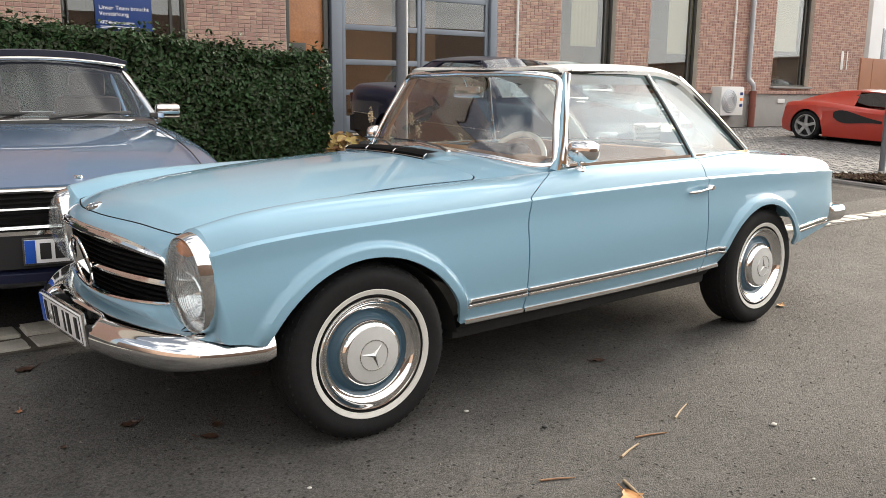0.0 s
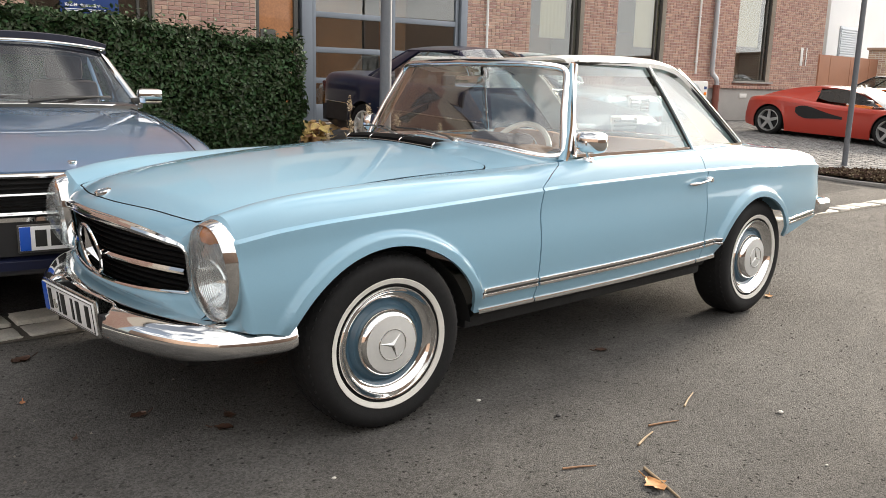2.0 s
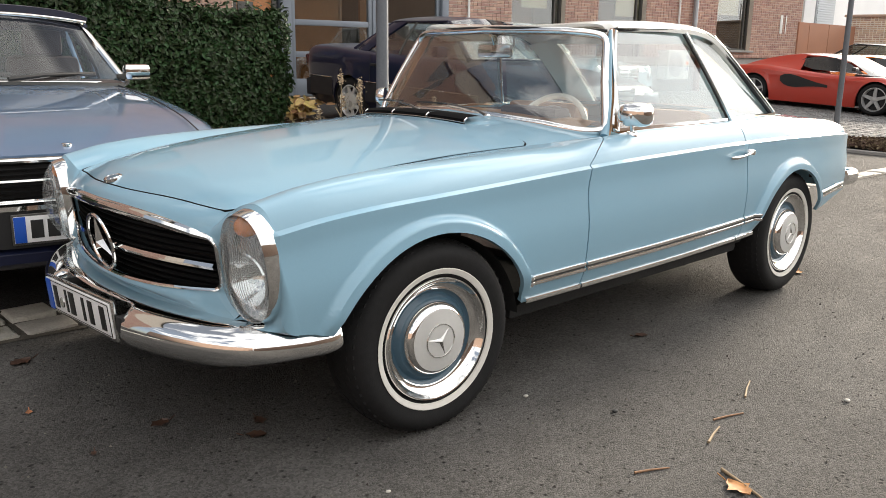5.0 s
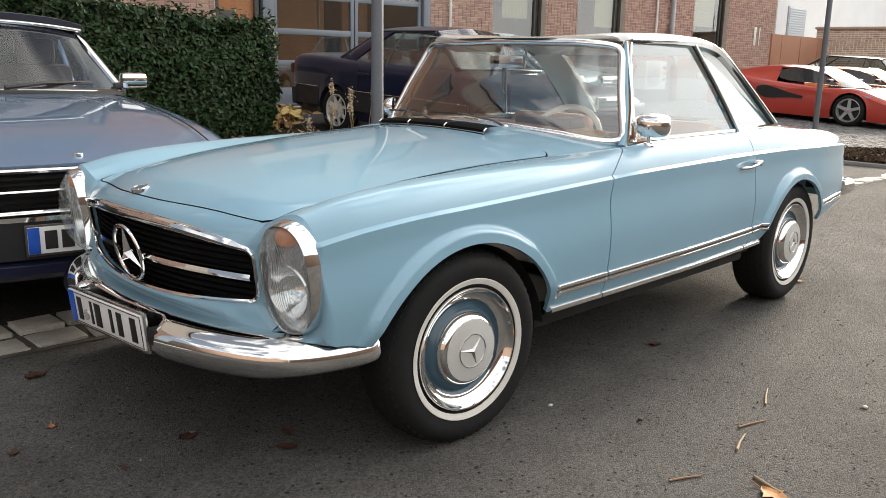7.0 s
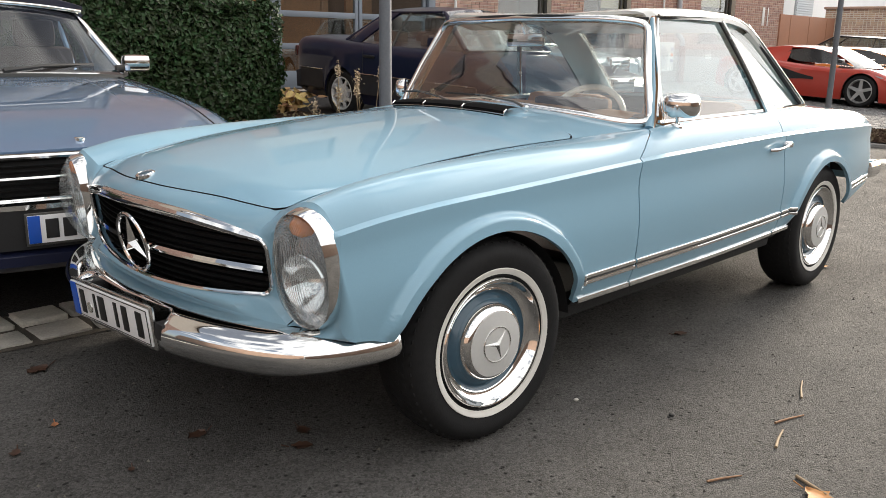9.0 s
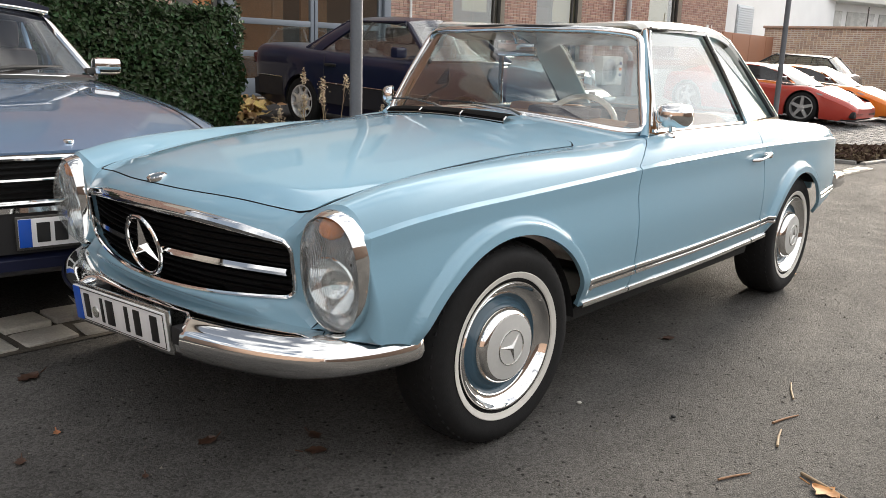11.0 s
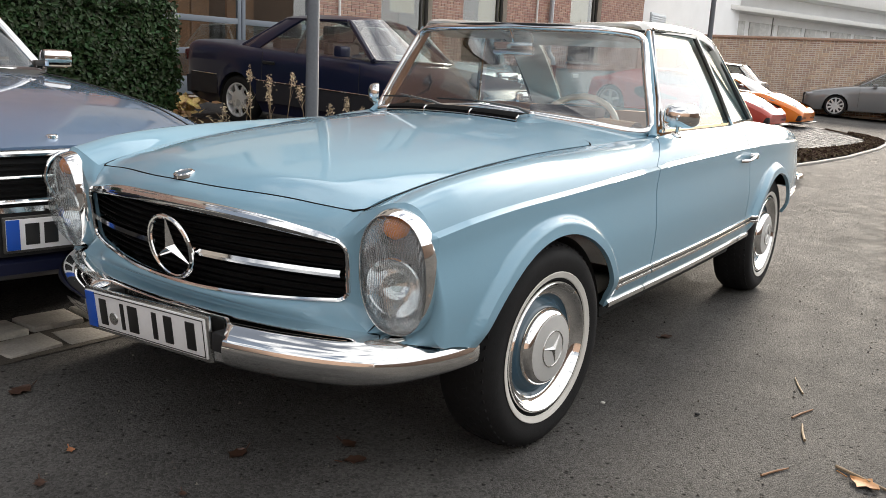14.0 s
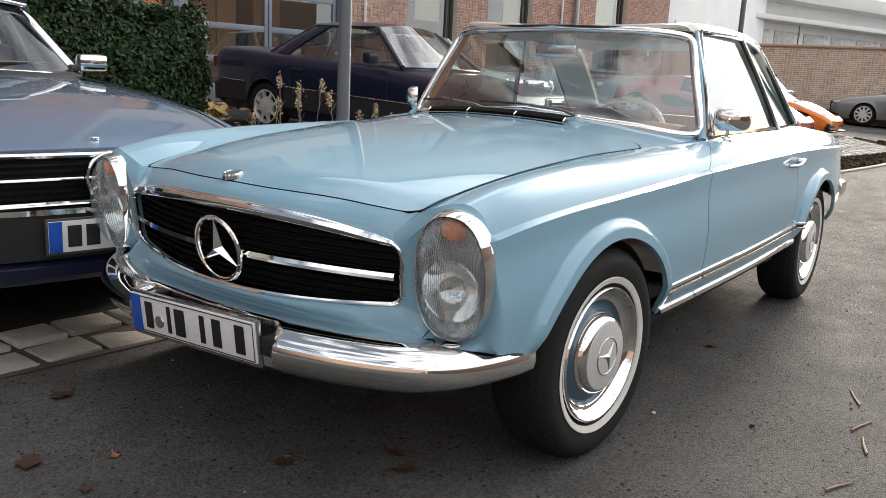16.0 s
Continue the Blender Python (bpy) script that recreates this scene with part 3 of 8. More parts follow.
# grille
bm = bmesh.new()
bm.faces.new([bm.verts.new((front_x(w, z) + 0.055, w, z)) for w, z in grille_loop(0.01)])
bmesh.ops.triangulate(bm, faces=bm.faces[:])
grille = part("grille", bm, BLACK, sports_car, "black slatted grille with chrome surround")
for k in range(13):
    z0 = 0.492 + 0.0195 * k
    lim = [w for w in np.linspace(-0.525, 0.525, 61) if grille_low(w) + 0.004 < z0 < grille_top(w) - 0.004]
    if len(lim) > 4:
        bm = bmesh.new()
        strip(bm, [(front_x(w, z0) + 0.030, w, z0) for w in lim], [(-0.012, -0.002), (0.014, -0.0045), (0.014, -0.001), (-0.012, 0.002)])
        part("grille_slat", bm, GRILLE_BLACK, grille)
bm = bmesh.new()
loop = grille_loop(0.0)
tube(bm, [(front_x(w, z) - 0.002, w, z) for w, z in loop], [0.012 if 0 < k < 36 else 0.0065 for k in range(len(loop))], 8, closed=True)
part("grille_surround", bm, CHROME, grille, "chrome surround")
bm = bmesh.new()
rows = []
for w in np.linspace(-0.515, 0.515, 45):
    k = 0.45 + 0.55 * (1 - abs(w / 0.515) ** 5)
    zz = float(grille_top(w))
    xx = float(front_x(w, zz))
    rows.append([(xx - k * a, w, zz + k * b) for a, b in ((-0.016, -0.013), (-0.002, -0.020), (0.005, -0.018), (0.011, -0.011), (0.0135, -0.002), (0.012, 0.006), (0.007, 0.012), (-0.002, 0.0155), (-0.014, 0.016))])
grid(bm, rows, wrap_v=True)
part("grille_top_bar", bm, CHROME, grille, "broad chrome bar")
for sg in (-1, 1):
    bm = bmesh.new()
    strip(bm, [(front_x(w, 0.577) + 0.004, sg * w, 0.577) for w in np.linspace(0.08, 0.515, 20)], [(-0.010, -0.007), (0.008, -0.009), (0.014, 0.0), (0.008, 0.009), (-0.010, 0.007)])
    part("grille_bar", bm, CHROME, grille, "chrome crossbar")
bm = bmesh.new()
RS = 0.085
tube(bm, [(front_x(0, 0.577) - 0.012, RS * math.cos(q), 0.577 + RS * math.sin(q)) for q in np.arange(48) * 2 * math.pi / 48], 0.0075, 10, closed=True, up=(1, 0, 0))
for k in range(3):
    a = math.pi / 2 + k * 2 * math.pi / 3
    tip = (RS * math.cos(a), RS * math.sin(a))
    n_ = (-math.sin(a), math.cos(a))
    b_ = (0.012 * math.cos(a + math.pi), 0.012 * math.sin(a + math.pi))
    x0 = front_x(0, 0.577) - 0.010
    c0 = [(x0, n_[0] * 0.017, 0.577 + n_[1] * 0.017), (x0, -n_[0] * 0.017, 0.577 - n_[1] * 0.017)]
    vs = [bm.verts.new(p) for p in (c0[0], c0[1], (x0 - 0.003, tip[0], 0.577 + tip[1]), (x0 - 0.020, 0, 0.577), (x0 + 0.008, b_[0], 0.577 + b_[1]))]
    for tri in ((0, 2, 3), (2, 1, 3), (0, 4, 2), (4, 1, 2), (0, 3, 4), (3, 1, 4)):
        bm.faces.new([vs[i] for i in tri])
for v in bm.verts:      # the ring leans forward at its top
    v.co.x -= 0.20 * (v.co.z - 0.577)
part("grille_emblem", bm, CHROME, grille, "round chrome emblem with three spokes", smooth=30)


# headlamps: fluted reflector behind a ribbed, bulging lens
FLUTED, fn, fl, fb = node_mat("fluted_reflector")
f_co, f_wave, f_bump = fn.new("ShaderNodeTexCoord"), fn.new("ShaderNodeTexWave"), fn.new("ShaderNodeBump")
f_wave.bands_direction = "Y"
f_wave.inputs["Scale"].default_value, f_wave.inputs["Distortion"].default_value = 38.0, 0.4
fl.new(f_co.outputs["Object"], f_wave.inputs["Vector"])
fl.new(f_wave.outputs["Fac"], f_bump.inputs["Height"])
f_bump.inputs["Strength"].default_value, f_bump.inputs["Distance"].default_value = 0.9, 0.006
fl.new(f_bump.outputs["Normal"], fb.inputs["Normal"])
fb.inputs["Base Color"].default_value, fb.inputs["Metallic"].default_value, fb.inputs["Roughness"].default_value = (0.95, 0.96, 0.97, 1), 0.75, 0.16
BOWL = mat("reflector_silver", (0.96, 0.97, 0.98), 0.14, 0.8, 0.05)
RIBBED, rn, rl, rb = node_mat("ribbed_lamp_glass")
r_out = rn["Material Output"]
rn.remove(rb)
r_co, r_wave, r_bump, r_tr, r_mix = rn.new("ShaderNodeTexCoord"), rn.new("ShaderNodeTexWave"), rn.new("ShaderNodeBump"), rn.new("ShaderNodeBsdfTransparent"), rn.new("ShaderNodeMixShader")
r_gl, r_fr, r_add = rn.new("ShaderNodeBsdfGlossy"), rn.new("ShaderNodeLayerWeight"), rn.new("ShaderNodeMath")
r_pow = rn.new("ShaderNodeMath")
r_pow.operation = "POWER"
r_pow.inputs[1].default_value = 3.0
r_wave.bands_direction = "Y"
r_wave.inputs["Scale"].default_value, r_wave.inputs["Distortion"].default_value = 58.0, 0.2
rl.new(r_co.outputs["Object"], r_wave.inputs["Vector"])
rl.new(r_wave.outputs["Fac"], r_bump.inputs["Height"])
r_bump.inputs["Strength"].default_value, r_bump.inputs["Distance"].default_value = 0.9, 0.004
r_gl.inputs["Roughness"].default_value = 0.06
rl.new(r_bump.outputs["Normal"], r_gl.inputs["Normal"])
rl.new(r_bump.outputs["Normal"], r_fr.inputs["Normal"])
r_fr.inputs["Blend"].default_value = 0.5
r_add.operation = "ADD"
r_add.inputs[1].default_value = 0.10
rl.new(r_fr.outputs["Facing"], r_pow.inputs[0])
rl.new(r_pow.outputs["Value"], r_add.inputs[0])
rl.new(r_add.outputs["Value"], r_mix.inputs["Fac"])
r_tr.inputs["Color"].default_value = (0.90, 0.93, 0.93, 1)
rl.new(r_tr.outputs["BSDF"], r_mix.inputs[1])
rl.new(r_gl.outputs["BSDF"], r_mix.inputs[2])
r_dif, r_soft = rn.new("ShaderNodeBsdfDiffuse"), rn.new("ShaderNodeMixShader")
r_dif.inputs["Color"].default_value = (0.85, 0.88, 0.88, 1)
rl.new(r_bump.outputs["Normal"], r_dif.inputs["Normal"])
r_soft.inputs["Fac"].default_value = 0.07
rl.new(r_mix.outputs["Shader"], r_soft.inputs[1])
rl.new(r_dif.outputs["BSDF"], r_soft.inputs[2])
rl.new(r_soft.outputs["Shader"], r_out.inputs["Surface"])

for side in (-1, 1):
    m = lamp_pose(side)
    bm = bmesh.new()
    grid(bm, [[(x, u * k, v * k) for u, v in oval(56, 0.0905, 0.149)] for x, k in ((-0.014, 1.0), (0.012, 0.88), (0.048, 0.60), (0.056, 0.03))], wrap_v=True)
    bm.transform(m)
    head = part("headlamp", bm, FLUTED, sports_car, "tall oval headlamp with chrome rim")
    bm = bmesh.new()
    prof = [(0.045, 0.92), (0.026, 0.97), (0.010, 0.99), (-0.010, 0.965), (-0.024, 0.932), (-0.032, 0.905), (-0.030, 0.89), (-0.020, 0.88), (-0.012, 0.88)]
    grid(bm, [[(x, u * k, v * (1 + (k - 1) * 0.62)) for u, v in oval(64, *LAMP_SIZE)] for x, k in prof], wrap_v=True)
    bm.transform(m)
    part("lamp_rim", bm, CHROME, head, "chrome rim")
    bm = bmesh.new()
    rings = []
    for k in (1.0, 0.97, 0.9, 0.78, 0.62, 0.42, 0.2, 0.02):
        rings.append([(-0.022 - 0.064 * (1 - k * k) ** 0.62, u * k, v * k) for u, v in oval(56, 0.0895, 0.1485)])
    grid(bm, rings, wrap_v=True)
    bm.transform(m)
    lens = part("lamp_lens", bm, RIBBED, head, "ribbed bulging lens")
    lens.visible_shadow = False
    bm = bmesh.new()
    lathe(bm, [(0.076, -0.024), (0.073, -0.029), (0.069, -0.022), (0.060, 0.000), (0.047, 0.018), (0.030, 0.032), (0.014, 0.040), (0.002, 0.042)], 40, "x", (0, 0, -0.030))
    bm.transform(m)
    part("lamp_bowl", bm, BOWL, head, "round bright reflector bowl")
    bm = bmesh.new()
    lathe(bm, [(0.0, -0.02), (0.012, -0.018), (0.016, -0.008), (0.012, 0.01)], 16, "x", (0, 0, -0.030))
    bm.transform(m)
    part("bulb", bm, LAMP_GLASS, head)
    bm = bmesh.new()
    lathe(bm, [(0.0, -0.036), (0.018, -0.032), (0.028, -0.018), (0.031, 0.006)], 24, "x", (0, -0.002 * side, 0.116))
    bm.transform(m)
    part("indicator", bm, AMBER, head, "amber indicator bulb")

    # painted collar between lamp and fender
    bm = bmesh.new()
    rows = []
    for s in [0.4] + [s for s in S_ROWS if s > 0.45]:
        x, w, z = body_point(float(lamp_cut(s)) + 0.001, s)
        q = math.atan2((z - LH) / LAMP_SIZE[1], (w - LAMP_Y) / LAMP_SIZE[0])
        u, v = oval_at(q, LAMP_SIZE[0] * 0.96, LAMP_SIZE[1] * 0.975)
        a = m @ Vector((0.006, side * u, v))
        b = Vector((x, side * w, z))
        d, soft = (b - a).length, float(ease(1.9, 2.4, s))
        out = Vector((0, b.y - a.y, b.z - a.z)).normalized()
        c1 = b.lerp(a, 0.35) * (1 - soft) + (b + Vector((-0.60 * d, 0, 0))) * soft
        c2 = b.lerp(a, 0.70) * (1 - soft) + (a + out * 0.45 * d + Vector((-0.10 * d, 0, 0))) * soft
        rows.append([bezier(b, c1, c2, a, t) for t in np.linspace(0, 1, 8)])
    grid(bm, rows)
    part("lamp_collar", bm, PAINT, sports_car)

# front bumper, in two halves joined behind the number plate
bump_plan = [(0.0, -0.772), (0.2, -0.760), (0.4, -0.722), (0.53, -0.676), (0.622, -0.626), (0.690, -0.560), (0.730, -0.48), (0.748, -0.415), (0.754, -0.352)]
bw = curve([0, 0.2, 0.4, 0.56, 0.69, 0.79, 0.875, 0.945, 0.99], [p[0] for p in bump_plan])
bx = curve([0, 0.2, 0.4, 0.56, 0.69, 0.79, 0.875, 0.945, 0.99], [p[1] for p in bump_plan])
# sections (outwards, height): a flat shelf that rounds over into the face
BLADE_MID = ((-0.140, 0.4345), (-0.075, 0.4395), (-0.055, 0.4398), (-0.040, 0.4392), (-0.025, 0.4378), (-0.010, 0.4350), (0.004, 0.4305), (0.016, 0.4230), (0.028, 0.411), (0.0375, 0.394), (0.042, 0.373), (0.039, 0.352), (0.029, 0.334), (0.012, 0.320), (-0.012, 0.312), (-0.05, 0.314))
BLADE_END = ((-0.140, 0.428), (-0.075, 0.432), (-0.055, 0.4322), (-0.040, 0.4312), (-0.025, 0.4292), (-0.010, 0.4255), (0.004, 0.4205), (0.016, 0.413), (0.029, 0.402), (0.038, 0.389), (0.042, 0.374), (0.040, 0.360), (0.032, 0.348), (0.016, 0.340), (-0.010, 0.336), (-0.05, 0.338))
front_bumper = None
for side in (-1, 1):
    bm = bmesh.new()
    rows = []
    for t in np.linspace(0.0, 0.985, 74):
        x, w = float(bx(t)), float(bw(t))
        back = 1 - float(ease(0.245, 0.285, t))
        dx, dw = float(bx(t + 0.005) - bx(t - 0.005)), float(bw(t + 0.005) - bw(t - 0.005))
        n = np.array((-dw, dx)) / math.hypot(dx, dw)
        if n[0] > 0 and t < 0.5:
            n = -n
        k, end = float(ease(0.62, 0.92, t)), 1 - 0.22 * float(ease(0.972, 0.987, t))
        row = []
        for (oa, ha), (ob_, hb) in zip(BLADE_MID, BLADE_END):
            o, h = oa + (ob_ - oa) * k, ha + (hb - ha) * k
            h = 0.385 + (h - 0.385) * (0.70 + 0.30 * end)
            if ha > 0.385:
                h += 0.020 * float(ease(0.60, 0.95, t)) * min((ha - 0.385) / 0.045, 1)
            o = min(o, -0.020) * back + o * (1 - back)
            row.append((x + n[0] * o * end, side * (w + n[1] * o * end), h))
        rows.append(row)
    vs = grid(bm, rows, wrap_v=True)
    bm.faces.new(vs[-1])
    if front_bumper is None:
        front_bumper = part("front_bumper", bm, CHROME, sports_car, "curved chrome bumper blade")
    else:
        part("bumper_half", bm, CHROME, front_bumper, "curved chrome bumper blade")
    bm = bmesh.new()
    box(bm, (-0.760, side * 0.272, 0.385), (0.05, 0.045, 0.05), 0.008)
    part("bumper_bracket", bm, BLACK, front_bumper, "black plate bracket")
# painted lip that rolls under the nose down to the bumper's shelf
bm = bmesh.new()
grid(bm, [[(-0.662 + 0.192 * w * w + dx, w, 0.4465 - 0.008 * (w / 0.6) ** 2 + dz) for dx, dz in ((0.0, 0.0), (0.001, -0.005), (0.006, -0.011), (0.016, -0.016))] for w in np.linspace(-0.60, 0.60, 37)])
part("nose_lip", bm, PAINT, sports_car)
# painted valance under the nose
bm = bmesh.new()
rows = []
for w in np.linspace(-0.60, 0.60, 31):
    x = -0.655 + 0.42 * w * w + 0.25 * max(abs(w) - 0.55, 0)
    rows.append([(x - 0.01, w, 0.432), (x + 0.0, w, 0.40), (x + 0.03, w, 0.34), (x + 0.09, w, 0.29)])
shell(bm, rows, 0.012, inward=(0, 0, 0.4))
part("front_valance", bm, PAINT, sports_car)

# number plate: white with a blue strip, characters as plain bars
pm = pose(-0.792, 0.010, 0.378, 0, 0, 0) @ pose(0, 0, 0, -2.0, -5, 1.0)
bm = bmesh.new()
box(bm, (0.006, 0, 0), (0.014, 0.520, 0.128), 0.006)
bm.transform(pm)
plate = part("number_plate", bm, CHROME_DULL, sports_car, "white plate in a grey holder")
bm = bmesh.new()
box(bm, (-0.0025, 0, 0.002), (0.005, 0.502, 0.108), 0.002)
bm.transform(pm)
part("plate_face", bm, PLATE_WHITE, plate)
bm = bmesh.new()
box(bm, (-0.0065, 0.228, 0.002), (0.003, 0.040, 0.104), 0.001)
bm.transform(pm)
part("plate_strip", bm, PLATE_BLUE, plate, "blue strip")
bm = bmesh.new()
edge = [(-0.0062, y, z) for y, z in ((-0.246, -0.047), (0.246, -0.047), (0.246, 0.051), (-0.246, 0.051))]
tube(bm, edge, 0.0016, 4, closed=True, up=(1, 0, 0))
bm.transform(pm)
part("plate_border", bm, INK, plate)
for y, wd in ((0.172, 0.030), (0.086, 0.014), (0.040, 0.040), (-0.052, 0.018), (-0.108, 0.032), (-0.196, 0.034)):
    bm = bmesh.new()
    box(bm, (-0.0065, y, 0.002), (0.003, wd, 0.075), 0.001)
    bm.transform(pm)
    part("character_bar", bm, INK, plate)
bm = bmesh.new()
lathe(bm, [(0.0, -0.0075), (0.017, -0.0075), (0.018, -0.005)], 20, "x", (0, 0.130, -0.012))
bm.transform(pm)
part("plate_seal", bm, CHROME_DULL, plate, "round grey seal")

# side trim: a double rubbing strip and a sill strip
rub_z = curve([0.36, 0.7, 1.2, 1.8, 2.0, 2.72, 3.0], [0.420, 0.423, 0.427, 0.439, 0.447, 0.468, 0.480])
sill_z = curve([0.36, 0.7, 1.25, 1.8, 2.0], [0.350, 0.350, 0.351, 0.362, 0.370])
for side in (-1, 1):
    for a, b in ((0.390, 0.686), (0.696, 1.853), (1.867, 1.985), (2.715, 3.12)):
        rub = None
        for dz, r in ((0.0095, 0.0060), (-0.0105, 0.0060)):
            bm = bmesh.new()
            pts = [(x, side * (float(w_side(x, float(rub_z(x)))) + 0.004), float(rub_z(x)) + dz) for x in np.linspace(a, b, 26)]
            tube(bm, pts, r, 8, squash=1.25)
            if rub is None:
                rub = part("rubbing_strip", bm, CHROME, sports_car, "double chrome strip")
            else:
                part("lower_strip", bm, CHROME, rub)
        bm = bmesh.new()
        strip(bm, [(x, side * (float(w_side(x, float(rub_z(x)))) + 0.001), float(rub_z(x)) - 0.0005) for x in np.linspace(a, b, 26)], [(-0.003, -0.006), (0.003, -0.006), (0.003, 0.006), (-0.003, 0.006)])
        part("rubber_insert", bm, SEAL, rub)
    for a, b in ((0.392, 0.686), (0.694, 1.82), (1.83, 1.985)):
        bm = bmesh.new()
        tube(bm, [(x, side * (float(w_side(x, float(sill_z(x)))) + 0.002), float(sill_z(x)) - 0.004) for x in np.linspace(a, b, 24)], 0.0085, 8, squash=1.3)
        part("sill_strip", bm, CHROME, sports_car)
    bm = bmesh.new()
    rows = []
    for x in np.linspace(0.40, 1.97, 20):
        w = float(w_side(x, 0.34))
        rows.append([(x, side * (w - 0.012), 0.345), (x, side * (w - 0.035), 0.315), (x, side * (w - 0.10), 0.285), (x, side * (w - 0.3), 0.27)])
    grid(bm, rows)
    part("rocker", bm, UNDER, sports_car)

# boot lid and tail
bm = bmesh.new()
rows = []
for v in np.linspace(-1, 1, 31):
    row = []
    for x in np.linspace(2.30, 3.31, 30):
        we = float(w_edge(x)) - 0.003
        crown = 0.018 * (1 - abs(v) ** 2.2)
        row.append((x, v * we, float(z_edge(x)) + crown))
    for k in range(1, 9):
        q = k / 8
        row.append((3.31 + 0.07 * math.sin(q * math.pi / 2), v * (float(w_edge(3.3)) - 0.003), float(z_edge(3.3)) + 0.018 * (1 - abs(v) ** 2.2) - 0.28 * (1 - math.cos(q * math.pi / 2))))
    rows.append(row)
shell(bm, rows, 0.015, inward=(2.6, 0, 0.4))
part("boot_lid", bm, PAINT, sports_car)
for side in (-1, 1):
    bm = bmesh.new()
    rows = []
    for s in [s for s in S_ROWS]:
        x, w, z = body_point(3.298, s)
        rows.append([(3.298 + 0.085 * math.sin(q), side * (w - (w - 0.50) * (1 - math.cos(q))), z + (0.03 if s < 2 else 0) * (math.cos(q) - 1)) for q in np.linspace(0, math.pi / 2, 9)])
    grid(bm, rows)
    part("tail_panel", bm, PAINT, sports_car)
    bm = bmesh.new()
    box(bm, (3.325, side * 0.610, 0.645), (0.07, 0.11, 0.10), 0.02)
    part("tail_lamp", bm, RED_GLASS, sports_car, "red and amber tail lamp")
    bm = bmesh.new()
    rows = []
    for t in np.linspace(0, 1, 22):
        w = side * (0.25 + 0.515 * min(t / 0.75, 1) ** 0.9)
        x = 3.372 - 0.05 * t - (0.16 * ((t - 0.7) / 0.3) ** 1.4 if t > 0.7 else 0)
        rows.append([(x - 0.02, w, 0.470), (x, w + side * 0.006, 0.465), (x + 0.022, w + side * 0.016, 0.485), (x + 0.026, w + side * 0.019, 0.512), (x + 0.018, w + side * 0.014, 0.540), (x, w + side * 0.006, 0.552), (x - 0.02, w, 0.548)])
    vs = grid(bm, rows, wrap_v=True)
    bm.faces.new(vs[0][::-1])
    bm.faces.new(vs[-1])
    part("rear_bumper", bm, CHROME, sports_car, "chrome rear bumper corner")
bm = bmesh.new()
box(bm, (3.35, 0, 0.56), (0.03, 1.2, 0.26), 0.01)
part("tail_plate", bm, PAINT, sports_car)

# underbody
bm = bmesh.new()
box(bm, (1.2, 0, 0.31), (1.62, 1.48, 0.10), 0.02)
box(bm, (-0.03, 0, 0.42), (1.05, 0.80, 0.42), 0.03)
box(bm, (2.7, 0, 0.47), (1.15, 0.80, 0.30), 0.03)
box(bm, (1.2, -0.55, 0.245), (1.3, 0.06, 0.05), 0.015)
part("underbody", bm, UNDER, sports_car, "black underbody")
bm = bmesh.new()
tube(bm, [(0.5, 0.2, 0.20), (1.9, 0.2, 0.20), (2.2, 0.45, 0.30), (2.7, 0.5, 0.26), (3.35, 0.5, 0.27)], 0.03, 10)
part("exhaust", bm, CHROME_DULL, sports_car)


# ---------------------------------------------------------------- cabin and hardtop
def glass_w(z):
    return 0.700 - (z - 0.885) * 0.400


wb_x, wb_z = curve([0, 0.25, 0.45, 0.58, 0.65], [0.80, 0.822, 0.872, 0.925, 0.985]), curve([0, 0.3, 0.65], [0.935, 0.917, 0.868])
wt_x, wt_z = curve([0, 0.25, 0.42, 0.525], [1.022, 1.037, 1.078, 1.140]), curve([0, 0.3, 0.525], [1.266, 1.262, 1.250])


def screen_point(v, t):
    """Windscreen: v -1..1 across, t 0 (base) .. 1 (header)."""
    a = np.array((float(wb_x(abs(v) * 0.65)), v * 0.680, float(wb_z(abs(v) * 0.65))))
    b = np.array((float(wt_x(abs(v) * 0.525)), v * 0.546, float(wt_z(abs(v) * 0.525))))
    p = a * (1 - t) + b * t
    p[0] -= 0.012 * math.sin(math.pi * t)
    return p


bm = bmesh.new()


def screen_ring(k, n=88, power=16.0):
    """A ring of the screen with rounded corners: k 0 (middle) .. 1 (rim)."""
    out = []
    for q in np.arange(n) * 2 * math.pi / n:
        c, d = math.cos(q), math.sin(q)
        out.append(screen_point(k * math.copysign(abs(c) ** (2 / power), c), 0.5 + 0.5 * k * math.copysign(abs(d) ** (2 / power), d)))
    return out


